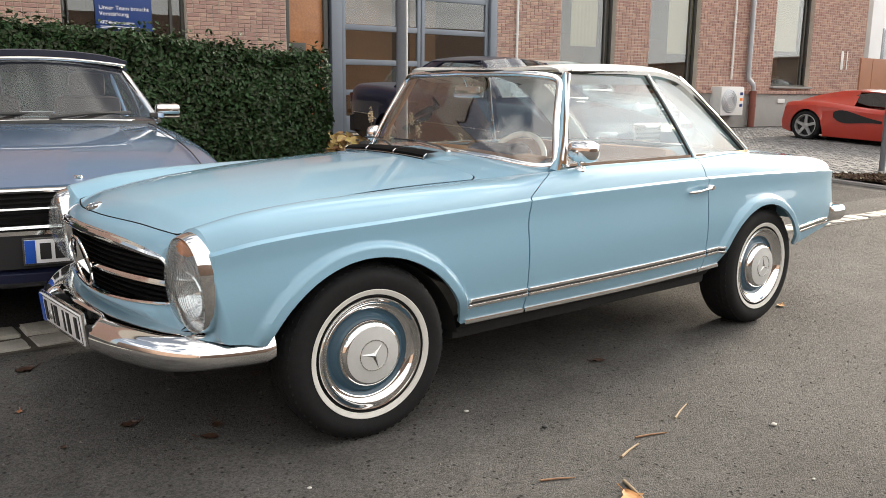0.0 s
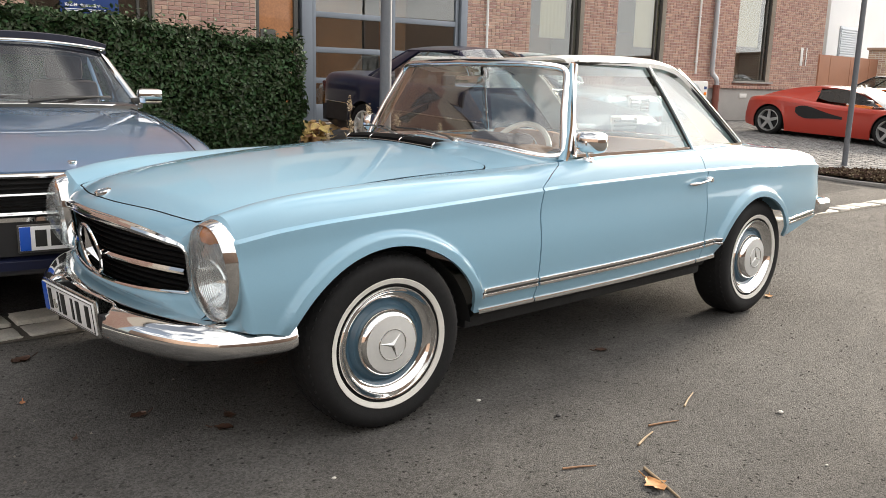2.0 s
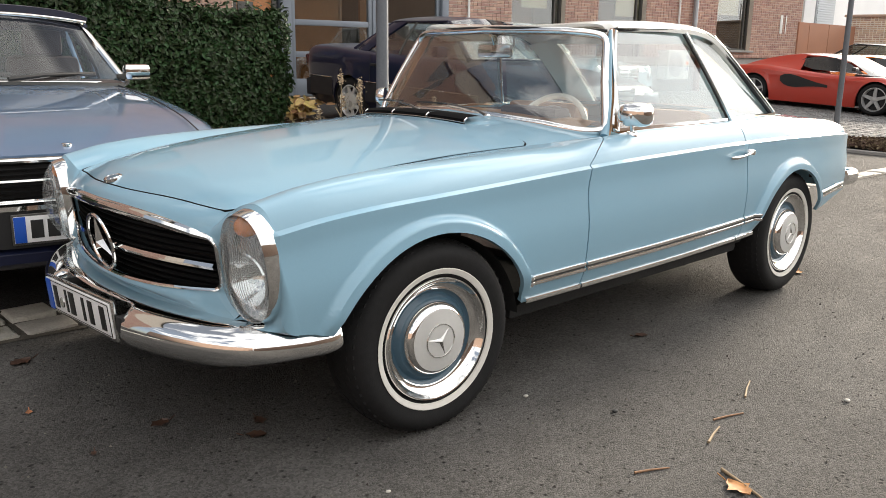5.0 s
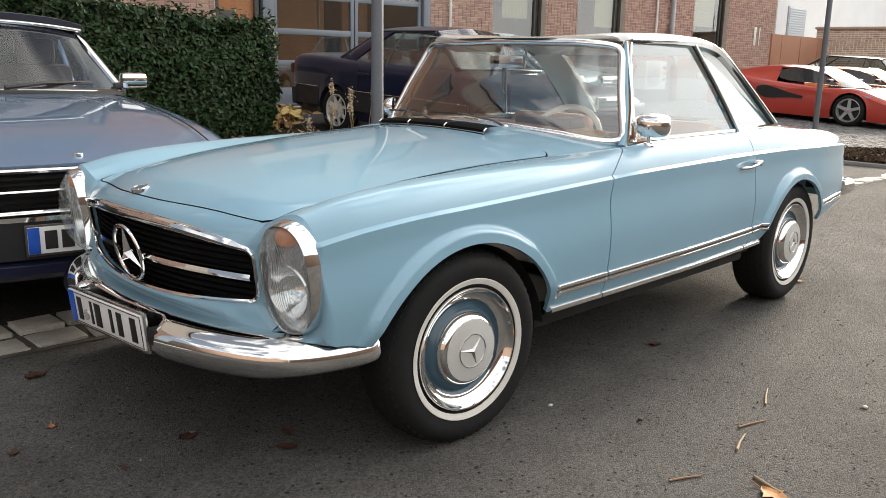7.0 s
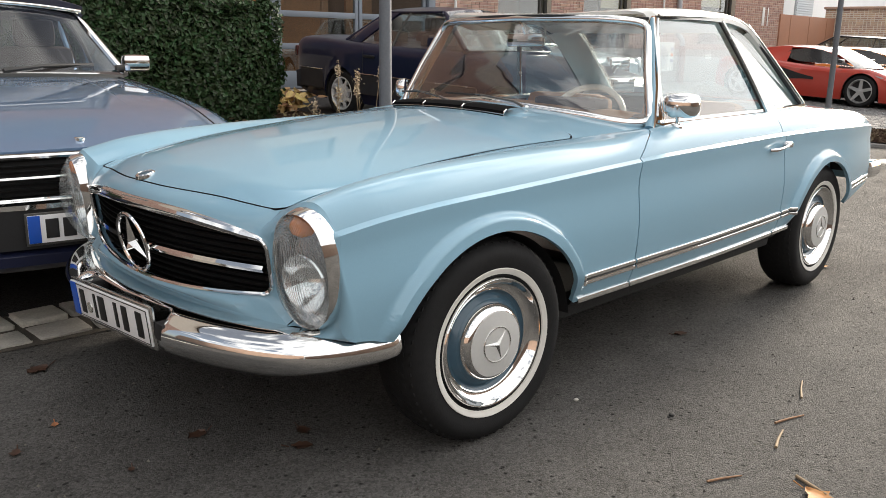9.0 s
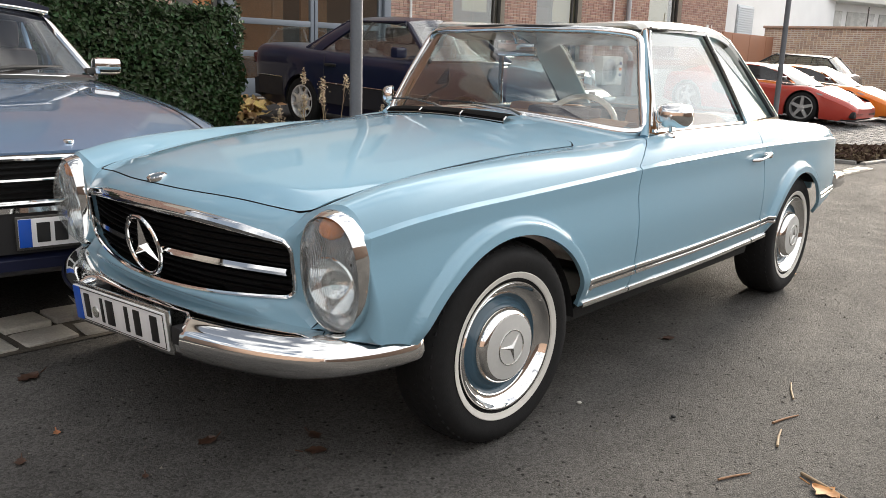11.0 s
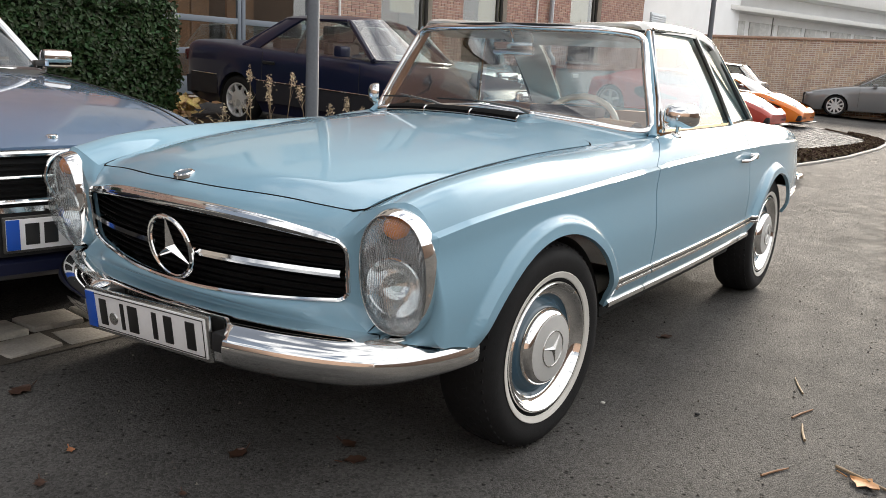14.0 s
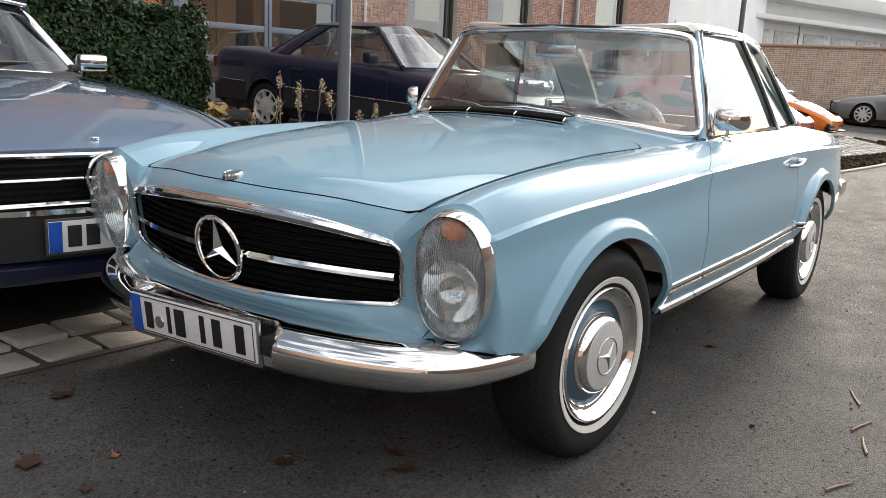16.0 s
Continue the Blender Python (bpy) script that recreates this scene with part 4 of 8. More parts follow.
grid(bm, [screen_ring(k) for k in (0.01, 0.3, 0.55, 0.75, 0.9, 1.0)], wrap_v=True)
screen = part("windscreen", bm, SCREEN_GLASS, sports_car, "curved clear windscreen in a chrome surround")
screen.visible_shadow = False
loop = screen_ring(1.0, 120)
bm = bmesh.new()
tube(bm, [p + np.array((-0.004, 0, 0.0)) for p in loop], 0.0160, 10, closed=True)
part("screen_surround", bm, CHROME, screen, "chrome surround")
bm = bmesh.new()
tube(bm, [p * np.array((1, 0.982, 1)) + np.array((-0.007, 0, 0.0)) for p in loop], 0.006, 6, closed=True)
part("screen_seal", bm, SEAL, screen)
for side in (-1, 1):
    bm = bmesh.new()
    path = [(0.955, side * 0.690, 0.862), (0.992, side * 0.676, 0.905), (1.042, side * 0.645, 1.005), (1.094, side * 0.600, 1.13), (1.142, side * 0.558, 1.250), (1.148, side * 0.555, 1.262)]
    tube(bm, path, [0.018, 0.0105, 0.0085, 0.008, 0.008, 0.007], 12)
    part("pillar", bm, PAINT, sports_car)
    bm = bmesh.new()
    tube(bm, [(x + 0.026, y - side * 0.014, z) for x, y, z in path], 0.019, 10)
    part("pillar_lining", bm, LEATHER, sports_car, "tan leather pillar lining")
    bm = bmesh.new()
    tube(bm, [(x + 0.016, y + side * 0.014, z) for x, y, z in path[1:]], 0.0055, 8)
    part("pillar_trim", bm, CHROME, sports_car)

# hardtop
roof_w = curve([1.0, 1.17, 1.5, 1.8, 2.0, 2.25, 2.48], [0.535, 0.552, 0.562, 0.567, 0.577, 0.612, 0.650])
roof_h = curve([1.0, 1.17, 1.5, 1.75, 1.90, 2.02, 2.15, 2.30, 2.48], [1.283, 1.297, 1.306, 1.301, 1.280, 1.224, 1.135, 1.028, 0.888])


def roof_row(x, lean=0.0):
    w, h = float(roof_w(x)), float(roof_h(x))
    sec = [(1.0, -0.040), (1.0, -0.020), (0.975, -0.004), (0.93, 0.004), (0.86, 0.005)] + [(v, 0.005 - 0.012 * (1 - (v / 0.8) ** 2)) for v in (0.7, 0.5, 0.25, 0.0)]
    half = [(x, -w * k, h + d) for k, d in sec]
    return half + [(a, -b, c) for a, b, c in half[:-1][::-1]]


bm = bmesh.new()
rows = []
for i, x in enumerate(np.linspace(1.015, 1.96, 44)):
    row = roof_row(x)
    if x < 1.17:      # the front edge bows back towards the pillars
        k = (1.17 - x) / 0.155
        row = [(a + k * 0.135 * (abs(b) / 0.55) ** 2.2, b, c) for a, b, c in row]
    rows.append(row)
shell(bm, rows, 0.012, inward=(1.6, 0, 0.7))
hardtop = part("hardtop", bm, WHITE_TOP, sports_car, "white concave hardtop with slim pillars")
bm = bmesh.new()
head_path = [(1.012 + 0.128 * (abs(w) / 0.545) ** 2.2, w, 1.2755 - 0.012 * (abs(w) / 0.5) ** 2) for w in np.linspace(-0.545, 0.545, 31)]
tube(bm, head_path, 0.005, 8)
part("header_seal", bm, SEAL, hardtop, "black header seal")
for side in (-1, 1):
    bm = bmesh.new()
    rows = []
    for x in np.linspace(1.945, 2.475, 24):
        w, h = float(roof_w(x)), float(roof_h(x))
        rows.append([(x, side * w, h - 0.038), (x + 0.008, side * (w + 0.003), h - 0.02), (x + 0.014, side * (w - 0.012), h + 0.0), (x + 0.018, side * (w - 0.05), h + 0.006), (x + 0.014, side * (w - 0.085), h + 0.004), (x + 0.006, side * (w - 0.087), h - 0.016)])
    grid(bm, rows)
    pil = part("rear_pillar", bm, WHITE_TOP, hardtop)
    bm = bmesh.new()
    grid(bm, [[r[0], (r[0][0] - 0.012, r[0][1] - side * 0.02, r[0][2] - 0.012), (r[5][0] - 0.014, r[5][1] - side * 0.02, r[5][2] - 0.016), (r[5][0] - 0.004, r[5][1] - side * 0.10, r[5][2] - 0.006), (r[5][0] + 0.004, r[5][1] - side * 0.10, r[5][2] + 0.004), r[5]] for r in rows])
    part("pillar_lining", bm, IVORY, pil, "pale inner pillar lining")
    # door window
    bm = bmesh.new()
    bf, br, tf, tr = (1.022, 0.886), (1.900, 0.882), (1.152, 1.266), (1.700, 1.266)
    rows = []
    for t in np.linspace(0, 1, 8):
        a, b = np.array(bf) * (1 - t) + np.array(tf) * t, np.array(br) * (1 - t) + np.array(tr) * t
        rows.append([(p[0], side * (float(glass_w(p[1])) + 0.006 * math.sin(math.pi * t)), p[1]) for p in (a * (1 - u) + b * u for u in np.linspace(0, 1, 8))])
    grid(bm, rows)
    win = part("door_window", bm, GLASS, sports_car, "wound-up door window")
    win.visible_shadow = False
    bm = bmesh.new()
    tube(bm, [(br[0] * (1 - t) + tr[0] * t + 0.004, side * (float(glass_w(0.885 + 0.38 * t)) + 0.010 + 0.006 * math.sin(math.pi * t)), 0.880 + 0.388 * t) for t in np.linspace(0, 1, 10)], 0.0135, 8, squash=0.8)
    part("window_post", bm, CHROME_DULL, win, "grey metal window post")
    bm = bmesh.new()
    tube(bm, [(br[0] * (1 - t) + tr[0] * t - 0.012, side * (float(glass_w(0.885 + 0.38 * t)) + 0.008 + 0.006 * math.sin(math.pi * t)), 0.880 + 0.388 * t) for t in np.linspace(0, 1, 10)], 0.006, 6)
    part("window_seal", bm, SEAL, win)
    bm = bmesh.new()
    tube(bm, [(bf[0] * (1 - t) + tf[0] * t, side * (float(glass_w(0.885 + 0.38 * t)) + 0.008), 0.880 + 0.385 * t) for t in np.linspace(0, 1, 10)], 0.007, 6)
    part("window_seal", bm, CHROME, win)
    # quarter window
    q_pts = [(1.930, 0.888), (2.410, 0.897), (2.20, 1.058), (2.09, 1.138), (2.00, 1.196), (1.92, 1.238), (1.84, 1.262), (1.730, 1.267)]
    bm = bmesh.new()
    bm.faces.new([bm.verts.new((x, side * (float(glass_w(z)) - 0.004 - 0.10 * max(x - 1.9, 0)), z)) for x, z in q_pts])
    q_win = part("quarter_window", bm, GLASS, hardtop, "rear quarter window", smooth=0)
    q_win.visible_shadow = False
    bm = bmesh.new()
    pts = [(2.425, 0.893), (2.325, 0.972), (2.22, 1.052), (2.12, 1.126), (2.03, 1.188), (1.965, 1.226), (1.91, 1.249), (1.86, 1.264), (1.80, 1.272), (1.75, 1.274), (1.65, 1.272), (1.45, 1.270), (1.17, 1.266)]
    tube(bm, [(x, side * (float(glass_w(z)) + 0.004 - 0.10 * max(x - 1.9, 0)), z) for x, z in pts], [0.0095] * 7 + [0.009] * 3 + [0.008] * 3, 8)
    part("quarter_seal", bm, SEAL, q_win)
    bm = bmesh.new()
    tube(bm, [(x + 0.012, side * (float(glass_w(z)) + 0.014 - 0.10 * max(x - 1.9, 0)), z + 0.008) for x, z in pts], 0.0055, 8)
    part("drip_rail", bm, CHROME_DULL, q_win)
    bm = bmesh.new()
    strip(bm, [(x, side * (0.703 - 0.05 * max((x - 2.0) / 0.5, 0) ** 1.5), 0.887 + 0.004 * (x - 1.0)) for x in np.linspace(1.0, 2.44, 30)], [(-0.006, -0.006), (0.006, -0.006), (0.005, 0.005), (-0.005, 0.006)])
    part("belt_trim", bm, CHROME, sports_car, "chrome belt moulding")
    # deck beside the cabin
    bm = bmesh.new()
    rows = []
    for x in np.linspace(1.9, 2.72, 14):
        rows.append([(x, side * (float(w_edge(x)) + 0.002), float(z_edge(x)) + 0.0), (x, side * 0.55, float(z_edge(x)) + 0.006), (x, side * 0.40, float(z_edge(x)) + 0.012)])
    grid(bm, rows)
    part("rear_deck", bm, PAINT, sports_car)
bm = bmesh.new()
rows = []
for v in np.linspace(-1, 1, 21):
    rows.append([(float(x) + 0.06 * (1 - v * v), v * (float(roof_w(x)) - 0.07), float(roof_h(x)) - 0.012) for x in np.linspace(1.96, 2.44, 12)])
grid(bm, rows)
rear_win = part("rear_window", bm, GLASS, hardtop, "curved rear window")
rear_win.visible_shadow = False
# headlining
bm = bmesh.new()
grid(bm, [[(x, v * (float(roof_w(x)) - 0.02), float(roof_h(x)) - 0.034) for v in np.linspace(-1, 1, 9)] for x in np.linspace(1.11, 1.96, 12)])
part("headlining", bm, IVORY, hardtop, "pale headlining")

# interior
for side in (-1, 1):
    bm = bmesh.new()
    box(bm, (1.56, side * 0.36, 0.47), (0.52, 0.50, 0.16), 0.05)
    seat = part("seat", bm, LEATHER, sports_car, "cognac leather seat")
    bm = bmesh.new()
    box(bm, (0, 0, 0), (0.14, 0.49, 0.52), 0.05)
    bm.transform(pose(1.84, side * 0.36, 0.66, 0, 14, 0))
    part("backrest", bm, LEATHER, seat)
    bm = bmesh.new()
    rows = [[(x, side * 0.70 - side * 0.0, z) for z in (0.36, 0.6, 0.872)] for x in np.linspace(1.03, 1.95, 6)]
    grid(bm, rows)
    part("door_card", bm, LEATHER_DARK, sports_car, "dark brown door lining")
bm = bmesh.new()
box(bm, (1.4, 0, 0.375), (1.3, 1.36, 0.03), 0.005)
part("cabin_floor", bm, LEATHER_DARK, sports_car)
bm = bmesh.new()
rows = []
for w in np.linspace(-0.585, 0.585, 25):
    b = 0.16 * (abs(w) / 0.66) ** 2.4
    rows.append([(0.85 + b, w, 0.912 - 0.03 * (w / 0.66) ** 2), (0.94 + b * 0.7, w, 0.930 - 0.03 * (w / 0.66) ** 2), (1.03 + b * 0.4, w, 0.930 - 0.03 * (w / 0.66) ** 2), (1.06 + b * 0.4, w, 0.905 - 0.02 * (w / 0.66) ** 2), (1.05 + b * 0.4, w, 0.80), (1.0, w, 0.66)])
grid(bm, rows)
dash = part("dashboard", bm, LEATHER, sports_car, "cognac padded dashboard with chrome strip")
bm = bmesh.new()
tube(bm, [(1.068 + 0.064 * (abs(w) / 0.66) ** 2.4, w, 0.872) for w in np.linspace(-0.60, 0.60, 15)], 0.008, 6)
part("dash_strip", bm, CHROME, dash)
bm = bmesh.new()
box(bm, (1.00, -0.30, 0.935), (0.10, 0.30, 0.04), 0.015)
part("instrument_hood", bm, LEATHER_DARK, dash)
sw = pose(1.095, -0.285, 0.815, 0, -62, 0)
bm = bmesh.new()
tube(bm, [(0.200 * math.cos(q), 0.200 * math.sin(q), 0) for q in np.arange(48) * 2 * math.pi / 48], 0.0125, 12, closed=True)
bm.transform(sw)
wheel_ring = part("steering_wheel", bm, IVORY, sports_car, "large ivory steering wheel")
bm = bmesh.new()
for a in (0.0, math.pi):
    tube(bm, [(0.195 * math.sin(a) , 0.195 * math.cos(a), 0), (0.1 * math.sin(a), 0.1 * math.cos(a), 0.012), (0, 0, 0.02)], 0.009, 8)
lathe(bm, [(0.0, 0.035), (0.045, 0.03), (0.055, 0.01), (0.03, -0.03), (0.03, -0.28)], 20, "z")
bm.transform(sw)
part("wheel_hub", bm, IVORY, wheel_ring)
bm = bmesh.new()
tube(bm, [(0.145 * math.cos(q), 0.145 * math.sin(q), 0.012) for q in np.arange(36) * 2 * math.pi / 36], 0.004, 8, closed=True)
bm.transform(sw)
part("horn_ring", bm, CHROME, wheel_ring)
bm = bmesh.new()
box(bm, (1.112, 0.035, 1.178), (0.028, 0.20, 0.058), 0.013)
tube(bm, [(1.108, 0.035, 1.20), (1.090, 0.035, 1.235), (1.065, 0.035, 1.262)], 0.007, 8)
iv_mirror = part("rear_view_mirror", bm, CHROME, sports_car, "chrome rear-view mirror")
bm = bmesh.new()
box(bm, (1.127, 0.035, 1.178), (0.004, 0.18, 0.044), 0.0015)
part("mirror_pane", bm, MIRROR, iv_mirror)
for y in (-0.30, 0.32):
    bm = bmesh.new()
    box(bm, (0, 0, 0), (0.14, 0.36, 0.014), 0.006)
    bm.transform(pose(1.20, y, 1.243, 0, 12, 0))
    part("sun_visor", bm, IVORY, hardtop)
for y in (0.10, 0.0):
    bm = bmesh.new()
    tube(bm, [(1.17, y + 0.024 * math.cos(q), 1.215 + 0.03 * math.sin(q)) for q in np.linspace(1.4, 5.6, 14)], 0.005, 6)
    part("roof_hook", bm, IVORY, hardtop)

# wipers
DULL_BLACK_METAL = mat("dark_wiper_metal", (0.20, 0.195, 0.185), 0.28, 0.9, 0.1)
for y0, y1 in ((-0.28, 0.20), (0.13, 0.54)):
    bm = bmesh.new()
    x0 = 0.735
    tube(bm, [(x0, y0, 0.926), (x0 + 0.005, y0 + 0.06, 0.944), (0.765, y0 * 0.4 + y1 * 0.6, 0.962)], [0.008, 0.005, 0.0035], 8)
    wiper = part("wiper", bm, DULL_BLACK_METAL, sports_car, "dull metal wiper arm")
    bm = bmesh.new()
    lathe(bm, [(0.0, 0.026), (0.009, 0.025), (0.014, 0.018), (0.012, 0.008), (0.018, 0.002), (0.019, -0.012)], 16, "z", (x0 - 0.004, y0 - 0.006, 0.908))
    part("wiper_pivot", bm, CHROME, wiper, "chrome pivot")
    bm = bmesh.new()
    tube(bm, [(0.782 + 0.06 * (y / 0.5) ** 2, y, 0.957 - 0.05 * (y - 0.05) ** 2) for y in np.linspace((y0 * 0.55 + y1 * 0.45), y1, 8)], 0.0042, 6)
    part("wiper_blade", bm, SEAL, wiper)

# door mirrors
for side in (-1, 1):
    bm = bmesh.new()
    lathe(bm, [(0.0, 0.010), (0.018, 0.008), (0.023, 0.0), (0.023, -0.012)], 18, "z", (1.062, side * 0.742, 0.872))
    tube(bm, [(1.062, side * 0.742, 0.876), (1.048, side * 0.750, 0.892), (1.030, side * 0.757, 0.915), (1.026, side * 0.758, 0.936)], [0.008, 0.0065, 0.006, 0.008], 10)
    lathe(bm, [(0.0, -0.012), (0.008, -0.009), (0.011, 0.0), (0.008, 0.009), (0.0, 0.012)], 12, "z", (1.023, side * 0.758, 0.942))
    mir = part("door_mirror", bm, CHROME, sports_car, "chrome door mirror on a stalk")
    mp = pose(1.045, side * 0.760, 0.946, 0, 0, 16 if side < 0 else -50)
    bm = bmesh.new()
    rings = [[(x, u * k, v * k) for u, v in oval(36, 0.070, 0.047, 3.0)] for x, k in ((0.022, 0.955), (0.024, 0.985), (0.020, 1.0), (0.010, 0.99), (-0.004, 0.94), (-0.016, 0.82), (-0.023, 0.6), (-0.026, 0.3), (-0.027, 0.02))]
    grid(bm, rings, wrap_v=True)
    bm.transform(mp)
    part("mirror_shell", bm, CHROME, mir)
    bm = bmesh.new()
    grid(bm, [[(0.021, u * k, v * k) for u, v in oval(36, 0.067, 0.0445, 3.0)] for k in (1.0, 0.02)], wrap_v=True)
    bm.transform(mp)
    part("mirror_pane", bm, MIRROR, mir)


# wheels
def wheel(m, name="wheel"):
    bm = bmesh.new()
    prof = [(0.19, 0.085), (0.196, -0.072), (0.206, -0.082), (0.228, -0.0895), (0.252, -0.093), (0.268, -0.093), (0.282, -0.088), (0.293, -0.079), (0.3015, -0.066), (0.3075, -0.050), (0.311, -0.02), (0.311, 0.03), (0.3095, 0.055), (0.305, 0.07), (0.29, 0.088), (0.25, 0.093)]
    lathe(bm, prof, 72)
    # tread grooves
    bm.transform(m)
    w_ob = part(name, bm, RUBBER, sports_car, "whitewall tyre on a painted steel wheel")
    bm = bmesh.new()
    for k in range(60):
        q = 2 * math.pi * k / 60
        for h, dq in ((-0.064, 0.035), (-0.042, -0.03), (-0.018, 0.03), (0.018, -0.03), (0.042, 0.03), (0.064, -0.035)):
            a, b = q - dq * 0.5, q + dq * 0.5
            r = 0.3124 - (0.31 * (abs(h) - 0.03) if abs(h) > 0.03 else 0.0)
            vs = [bm.verts.new((r * math.cos(t), y, r * math.sin(t))) for t, y in ((a - 0.012, h - 0.008), (a + 0.024, h - 0.009), (b + 0.024, h + 0.008), (b - 0.012, h + 0.009))]
            lo = [bm.verts.new(v.co * 1.0 + Vector((-v.co.x, 0, -v.co.z)).normalized() * 0.006) for v in vs]
            bm.faces.new(vs)
            for i in range(4):
                bm.faces.new([vs[i], lo[i], lo[(i + 1) % 4], vs[(i + 1) % 4]])
    bm.transform(m)
    part("tread", bm, RUBBER, w_ob)
    bm = bmesh.new()
    lathe(bm, [(0.2068, -0.0835), (0.2085, -0.0880), (0.2245, -0.0925), (0.2265, -0.0912)], 72)
    bm.transform(m)
    part("whitewall", bm, WHITEWALL, w_ob, "white sidewall ring")
    bm = bmesh.new()
    lathe(bm, [(0.199, -0.072), (0.1975, -0.086), (0.1935, -0.0905), (0.190, -0.0895), (0.187, -0.084), (0.183, -0.076), (0.177, -0.067), (0.169, -0.060), (0.161, -0.0575), (0.158, -0.060), (0.1545, -0.058)], 72)
    bm.transform(m)
    part("trim_ring", bm, CHROME, w_ob, "chrome trim ring")
    bm = bmesh.new()
    lathe(bm, [(0.160, -0.056), (0.1545, -0.055), (0.149, -0.049), (0.142, -0.048), (0.135, -0.054), (0.128, -0.062), (0.112, -0.062), (0.0, -0.062)], 72)
    bm.transform(m)
    part("wheel_disc", bm, RIM_BLUE, w_ob, "blue painted disc")
    bm = bmesh.new()
    lathe(bm, [(0.119, -0.058), (0.1195, -0.066), (0.1165, -0.077), (0.110, -0.088), (0.1025, -0.0945), (0.099, -0.0955)], 64)
    bm.transform(m)
    cap = part("hubcap", bm, CHROME, w_ob, "chrome hubcap")
    bm = bmesh.new()
    lathe(bm, [(0.0995, -0.0945), (0.098, -0.0965), (0.060, -0.1015), (0.03, -0.1035), (0.0, -0.1038)], 48)
    bm.transform(m)
    face = part("hubcap_face", bm, CAP_SILVER, cap, "pale silver centre")
    bm = bmesh.new()
    tube(bm, [(0.053 * math.cos(q), -0.1022, 0.053 * math.sin(q)) for q in np.arange(40) * 2 * math.pi / 40], 0.0022, 6, closed=True, up=(0, 1, 0))
    for k in range(3):
        a = math.radians(50) + k * 2 * math.pi / 3
        t_, n_ = (0.052 * math.cos(a), 0.052 * math.sin(a)), (-math.sin(a) * 0.009, math.cos(a) * 0.009)
        vs = [bm.verts.new(p) for p in ((n_[0], -0.1032, n_[1]), (-n_[0], -0.1032, -n_[1]), (t_[0], -0.1026, t_[1]), (0, -0.1105, 0))]
        for tri in ((0, 2, 3), (2, 1, 3), (0, 1, 2)):
            bm.faces.new([vs[i] for i in tri])
    bm.transform(m)
    part("cap_emblem", bm, CHROME_DULL, face, smooth=25)
    return w_ob


TRACK = 0.722
wheel(pose(-0.012, -TRACK, WHEEL_R - 0.006, 0, 0, -4.5))
wheel(pose(2.41, -TRACK, WHEEL_R - 0.006) @ pose(0, 0, 0, 0, 70, 0))
wheel(pose(-0.012, TRACK, WHEEL_R - 0.006, 0, 0, 180 - 4.5))
wheel(pose(2.41, TRACK, WHEEL_R - 0.006, 0, 0, 180) @ pose(0, 0, 0, 0, 30, 0))


# ---------------------------------------------------------------- brick workshop
FA, FD = Vector((6.52, 9.85, 0)), Vector((0.9958, -0.0915, 0)).normalized()
FN = Vector((FD.y, -FD.x, 0))                      # out of the facade, towards the road
FACADE = Matrix(((FD.x, -FN.x, 0, FA.x), (FD.y, -FN.y, 0, FA.y), (0, 0, 1, 0), (0, 0, 0, 1)))   # x along, y into the house, z up
BRICK_O = mat("clinker_brick", (0.40, 0.255, 0.205), 0.82, 0.0, 0.22, 9.0, 70.0, bump=0.35, bump_scale=90.0, random_by="object", spread=0.17)
BRICK_I = mat("clinker_brick_rest", (0.40, 0.255, 0.205), 0.82, 0.0, 0.22, 9.0, 70.0, bump=0.35, bump_scale=90.0, random_by="island", spread=0.17)
BRICK_W = mat("brown_wall_brick", (0.58, 0.42, 0.315), 0.85, 0.0, 0.2, 6.0, 50.0, bump=0.3, random_by="island", spread=0.2)
PALE_MORTAR = mat("pale_mortar", (0.80, 0.76, 0.68), 0.9, 0.0, 0.15, 4.0, 60.0, bump=0.3)
MORTAR = mat("lime_mortar", (0.52, 0.46, 0.39), 0.9, 0.0, 0.18, 4.0, 60.0, bump=0.3)
PLINTH = mat("grey_render", (0.30, 0.29, 0.275), 0.85, 0.0, 0.16, 2.0, 50.0, bump=0.25)
DOOR_GREY = mat("grey_blue_door_frame", (0.19, 0.215, 0.25), 0.45, 0.3, 0.06)
WOOD = mat("varnished_wood", (0.36, 0.15, 0.055), 0.42, 0.0, 0.30, 3.0, 30.0, coat=0.3)
DARK_FRAME = mat("dark_window_frame", (0.06, 0.058, 0.052), 0.5, 0.0, 0.12)
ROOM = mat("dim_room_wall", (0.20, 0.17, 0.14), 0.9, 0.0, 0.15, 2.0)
BLIND = mat("cream_blind", (0.74, 0.64, 0.44), 0.8, 0.0, 0.06, 3.0, 90.0)
SHOP_GLASS = glass("shop_glass", (0.72, 0.75, 0.73), face=0.13)
ZINC = mat("zinc_pipe", (0.42, 0.45, 0.48), 0.42, 0.6, 0.12, 5.0)
RUST_PIPE = mat("red_brown_pipe", (0.20, 0.065, 0.045), 0.55, 0.1, 0.15)
POSTER = mat("blue_poster", (0.012, 0.045, 0.19), 0.45, 0.0, 0.05)
WHITE_PLASTIC = mat("white_sheet_metal", (0.70, 0.70, 0.68), 0.45, 0.0, 0.06)
PALE = mat("pale_render", (0.82, 0.83, 0.84), 0.85, 0.0, 0.08, 1.0, 30.0)
GATE = mat("red_brown_gate", (0.36, 0.17, 0.10), 0.7, 0.0, 0.15, 1.5)

